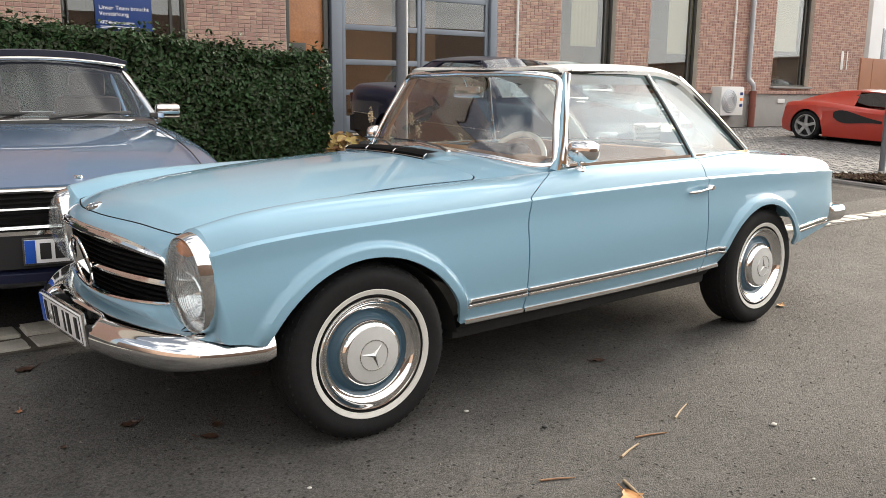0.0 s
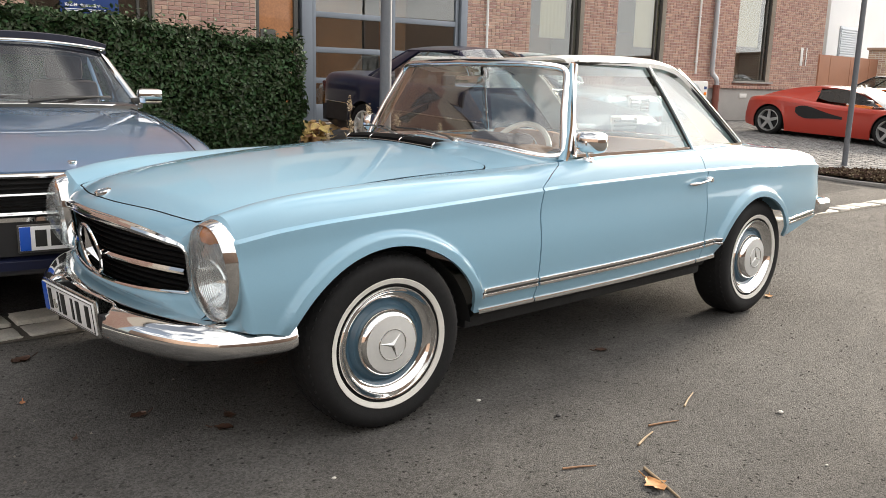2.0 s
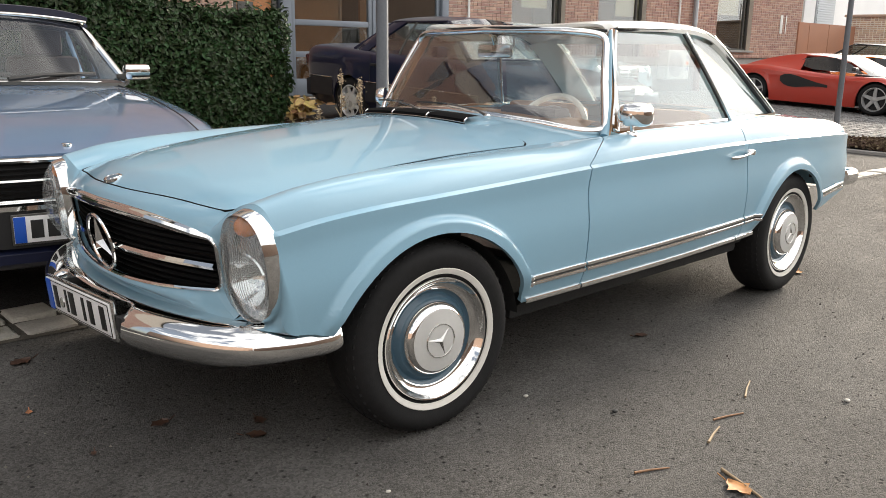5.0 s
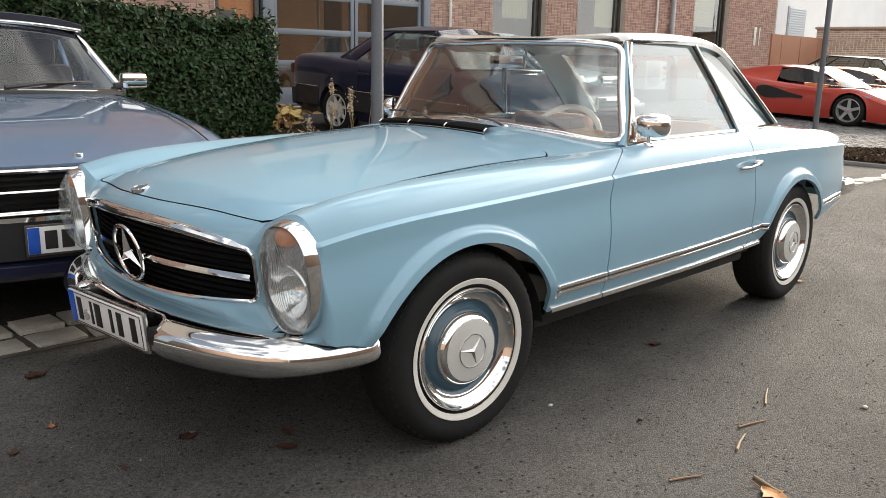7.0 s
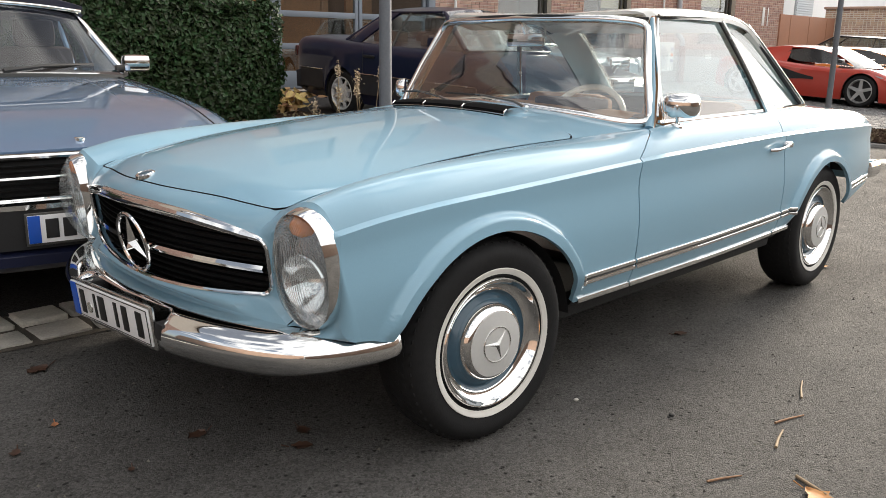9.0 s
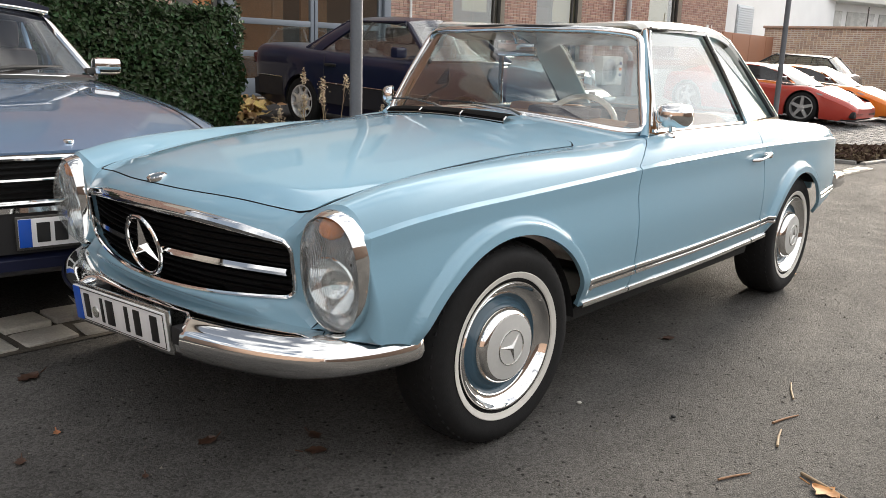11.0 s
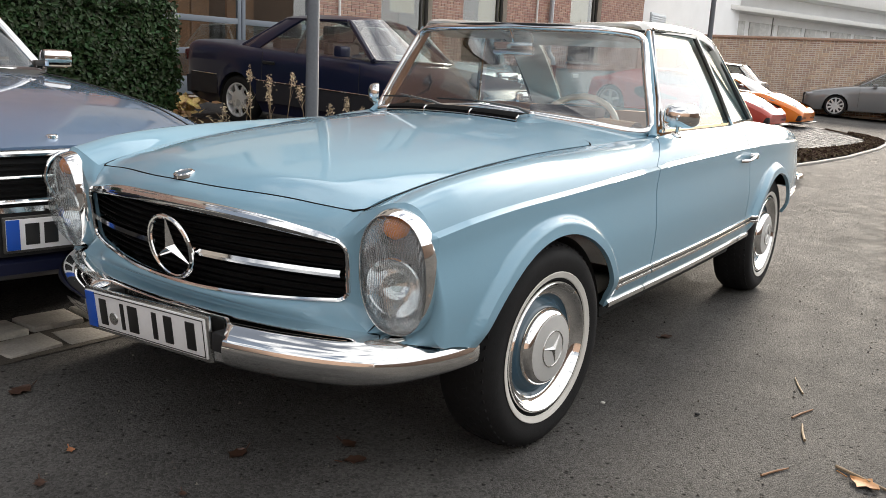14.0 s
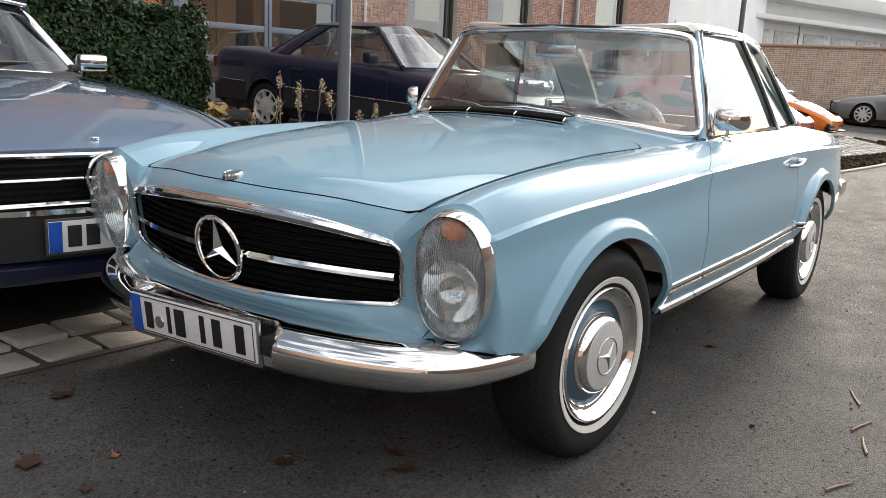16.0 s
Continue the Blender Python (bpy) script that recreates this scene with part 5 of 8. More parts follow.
# openings along the facade: (from, to, sill, head)
HOLES = [(-9.6, -7.4, 0.9, 3.9), (-4.58, -2.74, 0.95, 3.9), (-1.05, 3.44, 0.38, 3.75), (5.13, 6.72, 1.05, 3.9), (7.80, 9.50, 1.05, 3.9), (12.42, 14.06, 1.36, 3.9)]
HOLES += [(a, b, 5.2, 8.1) for a, b in ((-9.6, -7.4), (-4.58, -2.74), (-0.9, 0.9), (1.7, 3.4), (5.13, 6.72), (7.80, 9.50), (12.42, 14.06))]
TOP, Z0 = 13.2, 0.0


def holes_at(s, z):
    return any(a < s < b and lo < z < hi for a, b, lo, hi in HOLES)


bm = bmesh.new()
cuts_s = sorted({-22.0, 16.62} | {v for a, b, _, _ in HOLES for v in (a, b)})
cuts_z = sorted({Z0, TOP} | {v for _, _, a, b in HOLES for v in (a, b)})
for a, b in zip(cuts_s, cuts_s[1:]):
    for c, d in zip(cuts_z, cuts_z[1:]):
        if not holes_at((a + b) / 2, (c + d) / 2):
            box(bm, ((a + b) / 2, 0.19, (c + d) / 2), (b - a, 0.36, d - c))
bm.transform(FACADE)
house = thing("brick_workshop", "red-brown clinker brick workshop with tall windows and glazed doors", "building", kind="structure")
wall_front = part("wall_front", bm, MORTAR, house, smooth=0)
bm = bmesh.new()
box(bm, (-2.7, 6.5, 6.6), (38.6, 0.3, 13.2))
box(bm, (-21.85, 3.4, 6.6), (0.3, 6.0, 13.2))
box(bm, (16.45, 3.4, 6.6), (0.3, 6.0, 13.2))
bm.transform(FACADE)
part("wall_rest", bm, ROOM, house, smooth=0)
bm = bmesh.new()
box(bm, (-2.7, 3.3, 13.28), (39.0, 7.2, 0.16))
bm.transform(FACADE)
part("roof", bm, DARK_FRAME, house, smooth=0)
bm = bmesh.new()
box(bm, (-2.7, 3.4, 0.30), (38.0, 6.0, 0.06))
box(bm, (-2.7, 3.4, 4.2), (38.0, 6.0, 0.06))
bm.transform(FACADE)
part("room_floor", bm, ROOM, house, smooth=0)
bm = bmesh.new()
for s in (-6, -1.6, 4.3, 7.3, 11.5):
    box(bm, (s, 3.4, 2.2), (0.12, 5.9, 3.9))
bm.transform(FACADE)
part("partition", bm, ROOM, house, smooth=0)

# rendered plinth with a brick ledge on the eastern half
bm = bmesh.new()
box(bm, (10.05, -0.03, 0.58), (13.1, 0.06, 1.16), 0.008)
bm.transform(FACADE)
part("plinth", bm, PLINTH, house)
for a, b in ((9.5, 16.62),):
    bm = bmesh.new()
    n = int((b - a) / 0.125)
    for k in range(n):
        box(bm, (a + 0.125 * (k + 0.5), -0.05, 1.20), (0.113, 0.13, 0.075), 0.006)
    bm.transform(FACADE)
    tagged(part("ledge", bm, BRICK_I, house), kind="stuff")

# windows
def pane_set(a, b, lo, hi, bars_s, bars_z, material=DARK_FRAME, depth=0.16, bar=0.05):
    win = part("window", frame_mesh(a, b, lo, hi, depth, bar), material, house)
    for s in bars_s:
        bm = bmesh.new()
        box(bm, (s, depth, (lo + hi) / 2), (bar * 0.8, 0.05, hi - lo - bar))
        bm.transform(FACADE)
        part("mullion", bm, material, win)
    for z in bars_z:
        bm = bmesh.new()
        box(bm, ((a + b) / 2, depth, z), (b - a - bar, 0.045, bar * 0.7))
        bm.transform(FACADE)
        part("glazing_bar", bm, material, win)
    bm = bmesh.new()
    box(bm, ((a + b) / 2, depth + 0.01, (lo + hi) / 2), (b - a - 0.02, 0.006, hi - lo - 0.02))
    bm.transform(FACADE)
    p = part("pane", bm, SHOP_GLASS, win, smooth=0)
    p.visible_shadow = False
    return win


def frame_mesh(a, b, lo, hi, depth, bar):
    bm = bmesh.new()
    for s in (a + bar / 2, b - bar / 2):
        box(bm, (s, depth, (lo + hi) / 2), (bar, 0.07, hi - lo), 0.004)
    for z in (lo + bar / 2, hi - bar / 2):
        box(bm, ((a + b) / 2, depth, z), (b - a - 2 * bar, 0.068, bar), 0.004)
    bm.transform(FACADE)
    return bm


pane_set(-9.6, -7.4, 0.9, 3.9, [-8.5], [2.4])
pane_set(-4.58, -2.74, 0.95, 3.9, [-2.95], [2.95])
for a, b, lo, hi in HOLES[6:]:
    pane_set(a, b, lo, hi, [(a + b) / 2], [7.0])
win_blinds = [(5.13, 6.72, 1.05, 3.9), (7.80, 9.50, 1.05, 3.9), (12.42, 14.06, 1.36, 3.9)]
for (a, b, lo, hi), z_low_blind, part_w in zip(win_blinds, (2.15, 2.08, 2.27), ((0.30, 0.78), (0.50, 1.0), (0.0, 0.78))):
    w_ob = pane_set(a, b, lo, hi, [b - 0.20], [])
    bm = bmesh.new()
    u0, u1 = a + (b - a) * part_w[0], a + (b - a) * part_w[1]
    rows = [[(s, 0.235 + 0.006 * math.sin(s * 60), z) for z in (z_low_blind, 2.6, 3.2, hi)] for s in np.linspace(u0, u1, 24)]
    grid(bm, rows)
    bm.transform(FACADE)
    part("blind", bm, BLIND, w_ob, "half-lowered cream blind")
    bm = bmesh.new()
    box(bm, ((a + b) / 2, -0.02, lo - 0.03), (b - a + 0.10, 0.16, 0.05), 0.01)
    bm.transform(FACADE)
    part("window_sill", bm, PLINTH, w_ob)
    bm = bmesh.new()
    box(bm, ((a + b) / 2, 1.4, 1.9), (b - a, 0.8, 1.1), 0.02)
    bm.transform(FACADE)
    part("cupboard", bm, WOOD, w_ob)

# glazed entrance: a wooden side panel and two door leaves
bm = bmesh.new()
box(bm, (-0.66, 0.12, 2.05), (0.66, 0.05, 3.34), 0.004)
bm.transform(FACADE)
side_panel = part("side_panel", bm, WOOD, house, "varnished wooden side panel")
bm = bmesh.new()
for s in (-1.015, -0.29):
    box(bm, (s, 0.10, 2.05), (0.08, 0.12, 3.36), 0.006)
bm.transform(FACADE)
part("panel_post", bm, DARK_FRAME, side_panel)
bm = bmesh.new()
box(bm, (-0.80, 0.09, 1.75), (0.28, 0.02, 0.42), 0.006)
bm.transform(FACADE)
part("letter_box", bm, DARK_FRAME, side_panel, "black letter box")
bm = bmesh.new()
box(bm, (-0.10, 0.07, 2.05), (0.20, 0.16, 3.36), 0.008)
box(bm, (3.36, 0.07, 2.05), (0.16, 0.16, 3.36), 0.008)
box(bm, (1.63, 0.07, 3.66), (3.3, 0.16, 0.14), 0.008)
bm.transform(FACADE)
door_case = part("door_frame", bm, DOOR_GREY, house, "grey metal door frame")
for a, b in ((0.03, 1.68), (1.70, 3.26)):
    bm = bmesh.new()
    for s in (a + 0.035, b - 0.035):
        box(bm, (s, 0.09, 2.0), (0.07, 0.07, 3.2), 0.006)
    for z in (0.55, 1.12, 1.66, 2.27, 2.88, 3.5):
        box(bm, ((a + b) / 2, 0.09, z), (b - a - 0.14, 0.065, 0.10 if z > 0.6 else 0.30), 0.006)
    bm.transform(FACADE)
    leaf = part("door_leaf", bm, DOOR_GREY, door_case, "glazed grey door leaf")
    for z0, z1 in ((0.70, 1.07), (1.17, 1.61), (1.71, 2.22), (2.32, 2.83), (2.93, 3.45)):
        bm = bmesh.new()
        box(bm, ((a + b) / 2, 0.09, (z0 + z1) / 2), (b - a - 0.14, 0.008, z1 - z0))
        bm.transform(FACADE)
        p = part("pane", bm, SHOP_GLASS, leaf, smooth=0)
        p.visible_shadow = False
bm = bmesh.new()
box(bm, (0.70, 0.42, 1.9), (1.1, 0.06, 3.0), 0.01)
box(bm, (2.15, 0.75, 1.7), (0.6, 0.06, 2.9), 0.01)
bm.transform(FACADE)
part("inner_panelling", bm, WOOD, house, "wooden panelling inside the entrance")

# recruiting poster in the window
bm = bmesh.new()
box(bm, (-3.665, 0.135, 2.42), (0.84, 0.012, 0.78), 0.003)
bm.transform(FACADE)
poster = tagged(part("poster", bm, POSTER), "blue recruiting poster with white lettering on the window", "poster")


def lettering(text, size, s, z, bold=0.0):
    cu = bpy.data.curves.new("lettering", "FONT")
    cu.body, cu.size, cu.offset, cu.extrude = text, size, bold, 0.001
    tmp = bpy.data.objects.new("tmp", cu)
    mesh = bpy.data.meshes.new_from_object(tmp)
    bpy.data.objects.remove(tmp)
    mesh.transform(FACADE @ Matrix.Translation((s, 0.126, z)) @ pose(0, 0, 0, 90, 0, 0))
    return linked("lettering", mesh, PLATE_WHITE, poster, smooth=0)


lettering("Unser Team braucht", 0.088, -4.03, 2.335)
lettering("Verstärkung", 0.088, -4.03, 2.245)
lettering("KFZ-Mechatroniker", 0.062, -4.02, 2.125, 0.0016)
for z in (2.085, 2.06):
    bm = bmesh.new()
    box(bm, (-3.73, 0.127, z), (0.58, 0.002, 0.010))
    bm.transform(FACADE)
    part("text_bar", bm, PLATE_WHITE, poster)

# painted numerals on the pier, as plain bars
for s, w in ((15.52, 0.13), (15.76, 0.05)):
    bm = bmesh.new()
    box(bm, (s, -0.018, 2.10), (w, 0.004, 0.50), 0.0015)
    bm.transform(FACADE)
    part("numeral_bar", bm, WHITE_PLASTIC, house)

# rainwater pipes, air conditioner, sign, vent
bm = bmesh.new()
tube(bm, [(11.34, -0.09, 13.0), (11.34, -0.09, 1.62), (11.36, -0.10, 1.52), (11.46, -0.16, 1.40), (11.48, -0.17, 1.30), (11.48, -0.17, 1.2)], 0.062, 14)
bm.transform(FACADE)
pipe = tagged(part("rain_pipe", bm, ZINC), "grey zinc rain pipe on the brick wall", "pipe")
bm = bmesh.new()
tube(bm, [(11.48, -0.17, 1.24), (11.48, -0.17, 0.3)], 0.085, 14)
for z in (1.20, 0.86):
    lathe(bm, [(0.08, -0.02), (0.1, -0.02), (0.1, 0.02), (0.08, 0.02)], 16, "z", (11.48, -0.17, z))
bm.transform(FACADE)
part("standpipe", bm, RUST_PIPE, pipe, "red-brown standpipe")
for s, z1 in ((10.74, 1.5), (3.92, 0.9)):
    bm = bmesh.new()
    tube(bm, [(s, -0.045, 6.0), (s, -0.045, z1)], 0.026, 10)
    for z in np.arange(z1 + 0.3, 6, 1.1):
        box(bm, (s, -0.03, z), (0.08, 0.06, 0.03), 0.004)
    bm.transform(FACADE)
    tagged(part("cable_conduit", bm, WHITE_PLASTIC), "thin pale conduit on the brick wall", "pipe")
bm = bmesh.new()
box(bm, (10.40, -0.22, 0.98), (0.86, 0.34, 0.70), 0.03)
bm.transform(FACADE)
ac = tagged(part("air_conditioner", bm, WHITE_PLASTIC), "white outdoor air conditioner unit on the wall", "air conditioner")
bm = bmesh.new()
lathe(bm, [(0.29, -0.398), (0.28, -0.404), (0.10, -0.400), (0.0, -0.400)], 32, "y", (10.28, 0, 0.98))
bm.transform(FACADE)
fan = part("fan_grille", bm, ZINC, ac)
bm = bmesh.new()
for r in (0.26, 0.21, 0.16, 0.11):
    tube(bm, [(10.28 + r * math.cos(q), -0.407, 0.98 + r * math.sin(q)) for q in np.arange(30) * 2 * math.pi / 30], 0.005, 5, closed=True, up=(0, 1, 0))
bm.transform(FACADE)
part("grille_rings", bm, WHITE_PLASTIC, fan)
for z, c in ((1.16, POSTER), (1.02, AMBER), (0.88, POSTER)):
    bm = bmesh.new()
    box(bm, (10.73, -0.394, z), (0.10, 0.006, 0.07), 0.001)
    bm.transform(FACADE)
    part("sticker", bm, c, ac)
bm = bmesh.new()
box(bm, (12.80, -0.075, 0.98), (0.30, 0.03, 0.11), 0.01)
bm.transform(FACADE)
tagged(part("wall_sign", bm, WHITE_PLASTIC), "small white sign on the grey plinth", "sign")

# boundary wall with its gate panel, and buildings beyond
WALL_A, WALL_B = Vector((27.0, 8.6, 0)), Vector((30.6, -9.0, 0))
wd = (WALL_B - WALL_A).normalized()
wn_ = Vector((wd.y, -wd.x, 0))
WALLM = Matrix(((wd.x, -wn_.x, 0, WALL_A.x), (wd.y, -wn_.y, 0, WALL_A.y), (0, 0, 1, 0), (0, 0, 0, 1)))
WL = (WALL_B - WALL_A).length
bm = bmesh.new()
box(bm, (WL / 2, 0.15, 1.24), (WL, 0.27, 2.52))
bm.transform(WALLM)
yard_wall = tagged(part("yard_wall", bm, PALE_MORTAR, smooth=0), "long brown brick boundary wall", "wall", kind="structure")
bm = bmesh.new()
box(bm, (WL / 2, 0.13, 2.535), (WL + 0.1, 0.40, 0.075), 0.01)
bm.transform(WALLM)
part("coping", bm, BRICK_W, yard_wall)
bm = bmesh.new()
box(bm, (25.0, 8.35, 1.25), (4.2, 0.10, 1.9), 0.01)
for k in range(3):
    box(bm, (23.6 + 1.4 * k, 8.295, 1.25), (0.012, 0.012, 1.86), 0.002)
tagged(part("yard_gate", bm, GATE), "plain red-brown sheet gate beside the workshop", "gate", kind="structure")

bm = bmesh.new()
box(bm, (33.0, 16.0, 3.6), (12.0, 12.0, 7.2), 0.02)
white_house = tagged(part("white_building", bm, PALE), "white rendered building behind the yard wall", "building")
bm = bmesh.new()
box(bm, (28.6, 9.98, 2.75), (1.5, 0.06, 1.2), 0.01)
for k in range(14):
    box(bm, (28.6, 9.94, 2.22 + 0.08 * k), (1.42, 0.03, 0.055), 0.004)
part("roller_shutter", bm, ZINC, white_house, "grey roller shutter")
hd = Vector((44.0, -15.0, 0)).normalized()
hn = Vector((hd.y, -hd.x, 0))
HALLM = Matrix(((hd.x, -hn.x, 0, 38.0), (hd.y, -hn.y, 0, 11.0), (0, 0, 1, 0), (0, 0, 0, 1)))
bm = bmesh.new()
box(bm, (30, 6, 2.6), (60, 12, 5.2), 0.02)
bm.transform(HALLM)
# hall panes in one slightly mottled pale grey
HALL_PANE = mat("pale_grey_pane", (0.42, 0.42, 0.40), 0.25, 0.0, 0.15, 3.0, 20.0)
hall = tagged(part("white_hall", bm, PALE), "long white hall with a ribbon of windows", "building")
bm = bmesh.new()
box(bm, (30, 5.6, 5.55), (61, 13.4, 0.7), 0.03)
box(bm, (30, 5.2, 4.35), (61, 12.6, 0.22), 0.03)
bm.transform(HALLM)
part("parapet", bm, WHITE_PLASTIC, hall, "white parapet band")
for k in range(24):
    bm = bmesh.new()
    box(bm, (1.6 + 2.5 * k, -0.02, 3.35), (2.1, 0.06, 1.1), 0.01)
    bm.transform(HALLM)
    part("hall_window", bm, HALL_PANE, hall)
for s, z in ((6.0, 3.2), (13.0, 3.2), (21.0, 3.2)):
    bm = bmesh.new()
    tube(bm, [(WALL_A.x + wd.x * s / 2 + 0.3, WALL_A.y + wd.y * s / 2, 2.5), (WALL_A.x + wd.x * s / 2 + 0.3, WALL_A.y + wd.y * s / 2, z)], 0.02, 8)
    part("wall_post", bm, DARK_FRAME, yard_wall)

# plain house fronts that close the street behind the camera
BACK = mat("far_street_brick", (0.22, 0.155, 0.122), 0.85, 0.0, 0.25, 0.8, 12.0, bump=0.3, bump_scale=14.0)
bm = bmesh.new()
box(bm, (4, -17, 2.2), (46, 2.0, 4.4), 0.02)
box(bm, (-24, -2, 3.2), (2.0, 34, 6.4), 0.02)
tagged(part("street_front", bm, BACK), "plain brick house fronts across the street", "wall", kind="structure")


# ---------------------------------------------------------------- the other parked cars
# Each is built with its nose at x = 0, pointing to -x, and then placed.
RIM_SILVER = mat("alloy_silver", (0.66, 0.66, 0.66), 0.32, 0.35, 0.08)
RIM_DARK = mat("alloy_grey", (0.42, 0.42, 0.42), 0.35, 0.4, 0.1)
CAR_GLASS = glass("tinted_car_glass", (0.60, 0.66, 0.66), face=0.08)
LAMP_PLAIN = mat("lamp_cover", (0.42, 0.44, 0.46), 0.12, 0.5, 0.1, coat=1.0)
RED_PAINT = mat("red_paint", (0.48, 0.045, 0.026), 0.35, 0.0, 0.04, 2.0, 200.0, coat=1.0)
ORANGE_PAINT = mat("orange_paint", (0.80, 0.22, 0.012), 0.35, 0.1, 0.04, 2.0, 200.0, coat=1.0)
GREY_PAINT = mat("dark_grey_paint", (0.25, 0.255, 0.26), 0.35, 0.4, 0.04, 2.0, 200.0, coat=1.0)
BLACK_PAINT = mat("black_paint", (0.015, 0.015, 0.017), 0.3, 0.0, 0.05, 2.0, 200.0, coat=1.0)
PALE_BLUE = mat("pale_blue_paint", (0.42, 0.52, 0.58), 0.38, 0.0, 0.04, 2.0, 200.0, coat=1.0)


def car_body(parent, material, xs, tops, widths, length, axles, r_arch, axle_z, sill=0.20, crown=0.03, hip=0.16, name="body", x0=0.0):
    """Lower body of a car: a closed skin with wheel openings."""
    zt, wt = curve(xs, tops), curve(xs, widths)
    st = set(np.round(np.linspace(x0, length, 64), 4))
    for xw in axles:
        st |= {round(xw + r_arch * 0.999 * math.cos(q), 4) for q in np.linspace(0.03, math.pi - 0.03, 25)}
    rows = []
    for x in sorted(st):
        z, w = float(zt(x)), float(wt(x))
        lo = sill + 0.06 * float(1 - ease(0, 0.35, x)) + 0.08 * float(ease(length - 0.5, length, x))
        arch = lo
        for xw in axles:
            if abs(x - xw) < r_arch:
                arch = max(arch, axle_z + math.sqrt(r_arch**2 - (x - xw) ** 2))
        span = z - hip
        half = [(0.0, z + crown), (0.45 * w, z + crown * 0.85), (0.74 * w, z + crown * 0.35), (0.87 * w, z - 0.004), (0.93 * w, z - 0.022), (0.965 * w, z - 0.055), (0.985 * w, z - 0.10), (w, span)]
        flare = 0.0
        for k in np.linspace(0, 1, 9)[1:]:
            zz = span + (lo - span) * k
            ww = w - 0.055 * k**3 - 0.012 * k
            for xw in axles:
                rr = math.hypot(x - xw, max(zz, arch) - axle_z)
                flare = 0.018 * (1 - float(ease(r_arch + 0.01, r_arch + 0.06, rr)))
                ww += flare if abs(x - xw) < r_arch + 0.07 else 0.0
            half.append((ww, max(zz, arch)))
        rows.append([(x, -a, b) for a, b in half[::-1]] + [(x, a, b) for a, b in half[1:]])
    bm = bmesh.new()
    vs = grid(bm, rows)
    bm.faces.new(vs[0])
    bm.faces.new(vs[-1][::-1])
    bmesh.ops.remove_doubles(bm, verts=bm.verts[:], dist=0.0004)
    body = part(name, bm, material, parent)
    bm = bmesh.new()
    box(bm, (length / 2, 0, sill + 0.10), (length * 0.92, float(wt(length / 2)) * 1.55, 0.16), 0.02)
    for xw in axles:
        for sg in (-1, 1):
            arc = [(xw + (r_arch - 0.01) * math.cos(q), axle_z + (r_arch - 0.01) * math.sin(q)) for q in np.linspace(-0.2, math.pi + 0.2, 17)]
            w = float(wt(xw))
            grid(bm, [[(a, sg * k, b) for a, b in arc] for k in (w - 0.03, w - 0.30)])
            bm.faces.new([bm.verts.new((a, sg * (w - 0.30), b)) for a, b in arc])
    part("underside", bm, UNDER, parent)
    return body


def car_wheel(parent, x, y, r, rim_r, rim, spokes=5, blade=0.05, width=0.19, hub=0.062):
    """A road wheel with a spoked rim, its face to the outside."""
    sg = -1 if y < 0 else 1
    m = pose(x, y, r, 0, 0, 0 if sg < 0 else 180)
    bm = bmesh.new()
    h = width / 2
    lathe(bm, [(rim_r, h), (rim_r - 0.01, -h * 0.7), (rim_r + 0.006, -h * 0.92), ((r + rim_r) / 2, -h), (r - 0.03, -h * 0.95), (r - 0.006, -h * 0.72), (r, -h * 0.3), (r, h * 0.4), (r - 0.02, h * 0.9), (rim_r, h)], 40)
    bm.transform(m)
    ob = part("wheel", bm, RUBBER, parent, "black tyre on an alloy rim")
    bm = bmesh.new()
    lathe(bm, [(rim_r + 0.004, -h * 0.90), (rim_r - 0.010, -h * 0.93), (rim_r - 0.022, -h * 0.7), (rim_r - 0.03, 0.0)], 40)
    for k in range(spokes):
        a = 2 * math.pi * k / spokes + 0.3
        c, s = math.cos(a), math.sin(a)
        n = (-s, c)
        w0, w1 = blade * 1.1, blade * 0.8
        pts = [(0.03 * c + n[0] * w0, 0.03 * s + n[1] * w0), ((rim_r - 0.008) * c + n[0] * w1, (rim_r - 0.008) * s + n[1] * w1), ((rim_r - 0.008) * c - n[0] * w1, (rim_r - 0.008) * s - n[1] * w1), (0.03 * c - n[0] * w0, 0.03 * s - n[1] * w0)]
        f = [bm.verts.new((p[0], -h * (0.80 if i in (0, 3) else 0.86), p[1])) for i, p in enumerate(pts)]
        b = [bm.verts.new((p[0], -h * 0.55, p[1])) for p in pts]
        bm.faces.new(f)
        for i in range(4):
            bm.faces.new([f[i], b[i], b[(i + 1) % 4], f[(i + 1) % 4]])
    lathe(bm, [(0.0, -h * 0.88), (hub * 0.65, -h * 0.86), (hub, -h * 0.8), (hub + 0.003, -h * 0.5)], 24)
    bm.transform(m)
    part("rim", bm, rim, ob, smooth=30)
    bm = bmesh.new()
    lathe(bm, [(rim_r - 0.02, -h * 0.15), (0.12, -h * 0.2), (0.0, -h * 0.2)], 24)
    bm.transform(m)
    part("brake_disc", bm, BLACK, ob)
    return ob


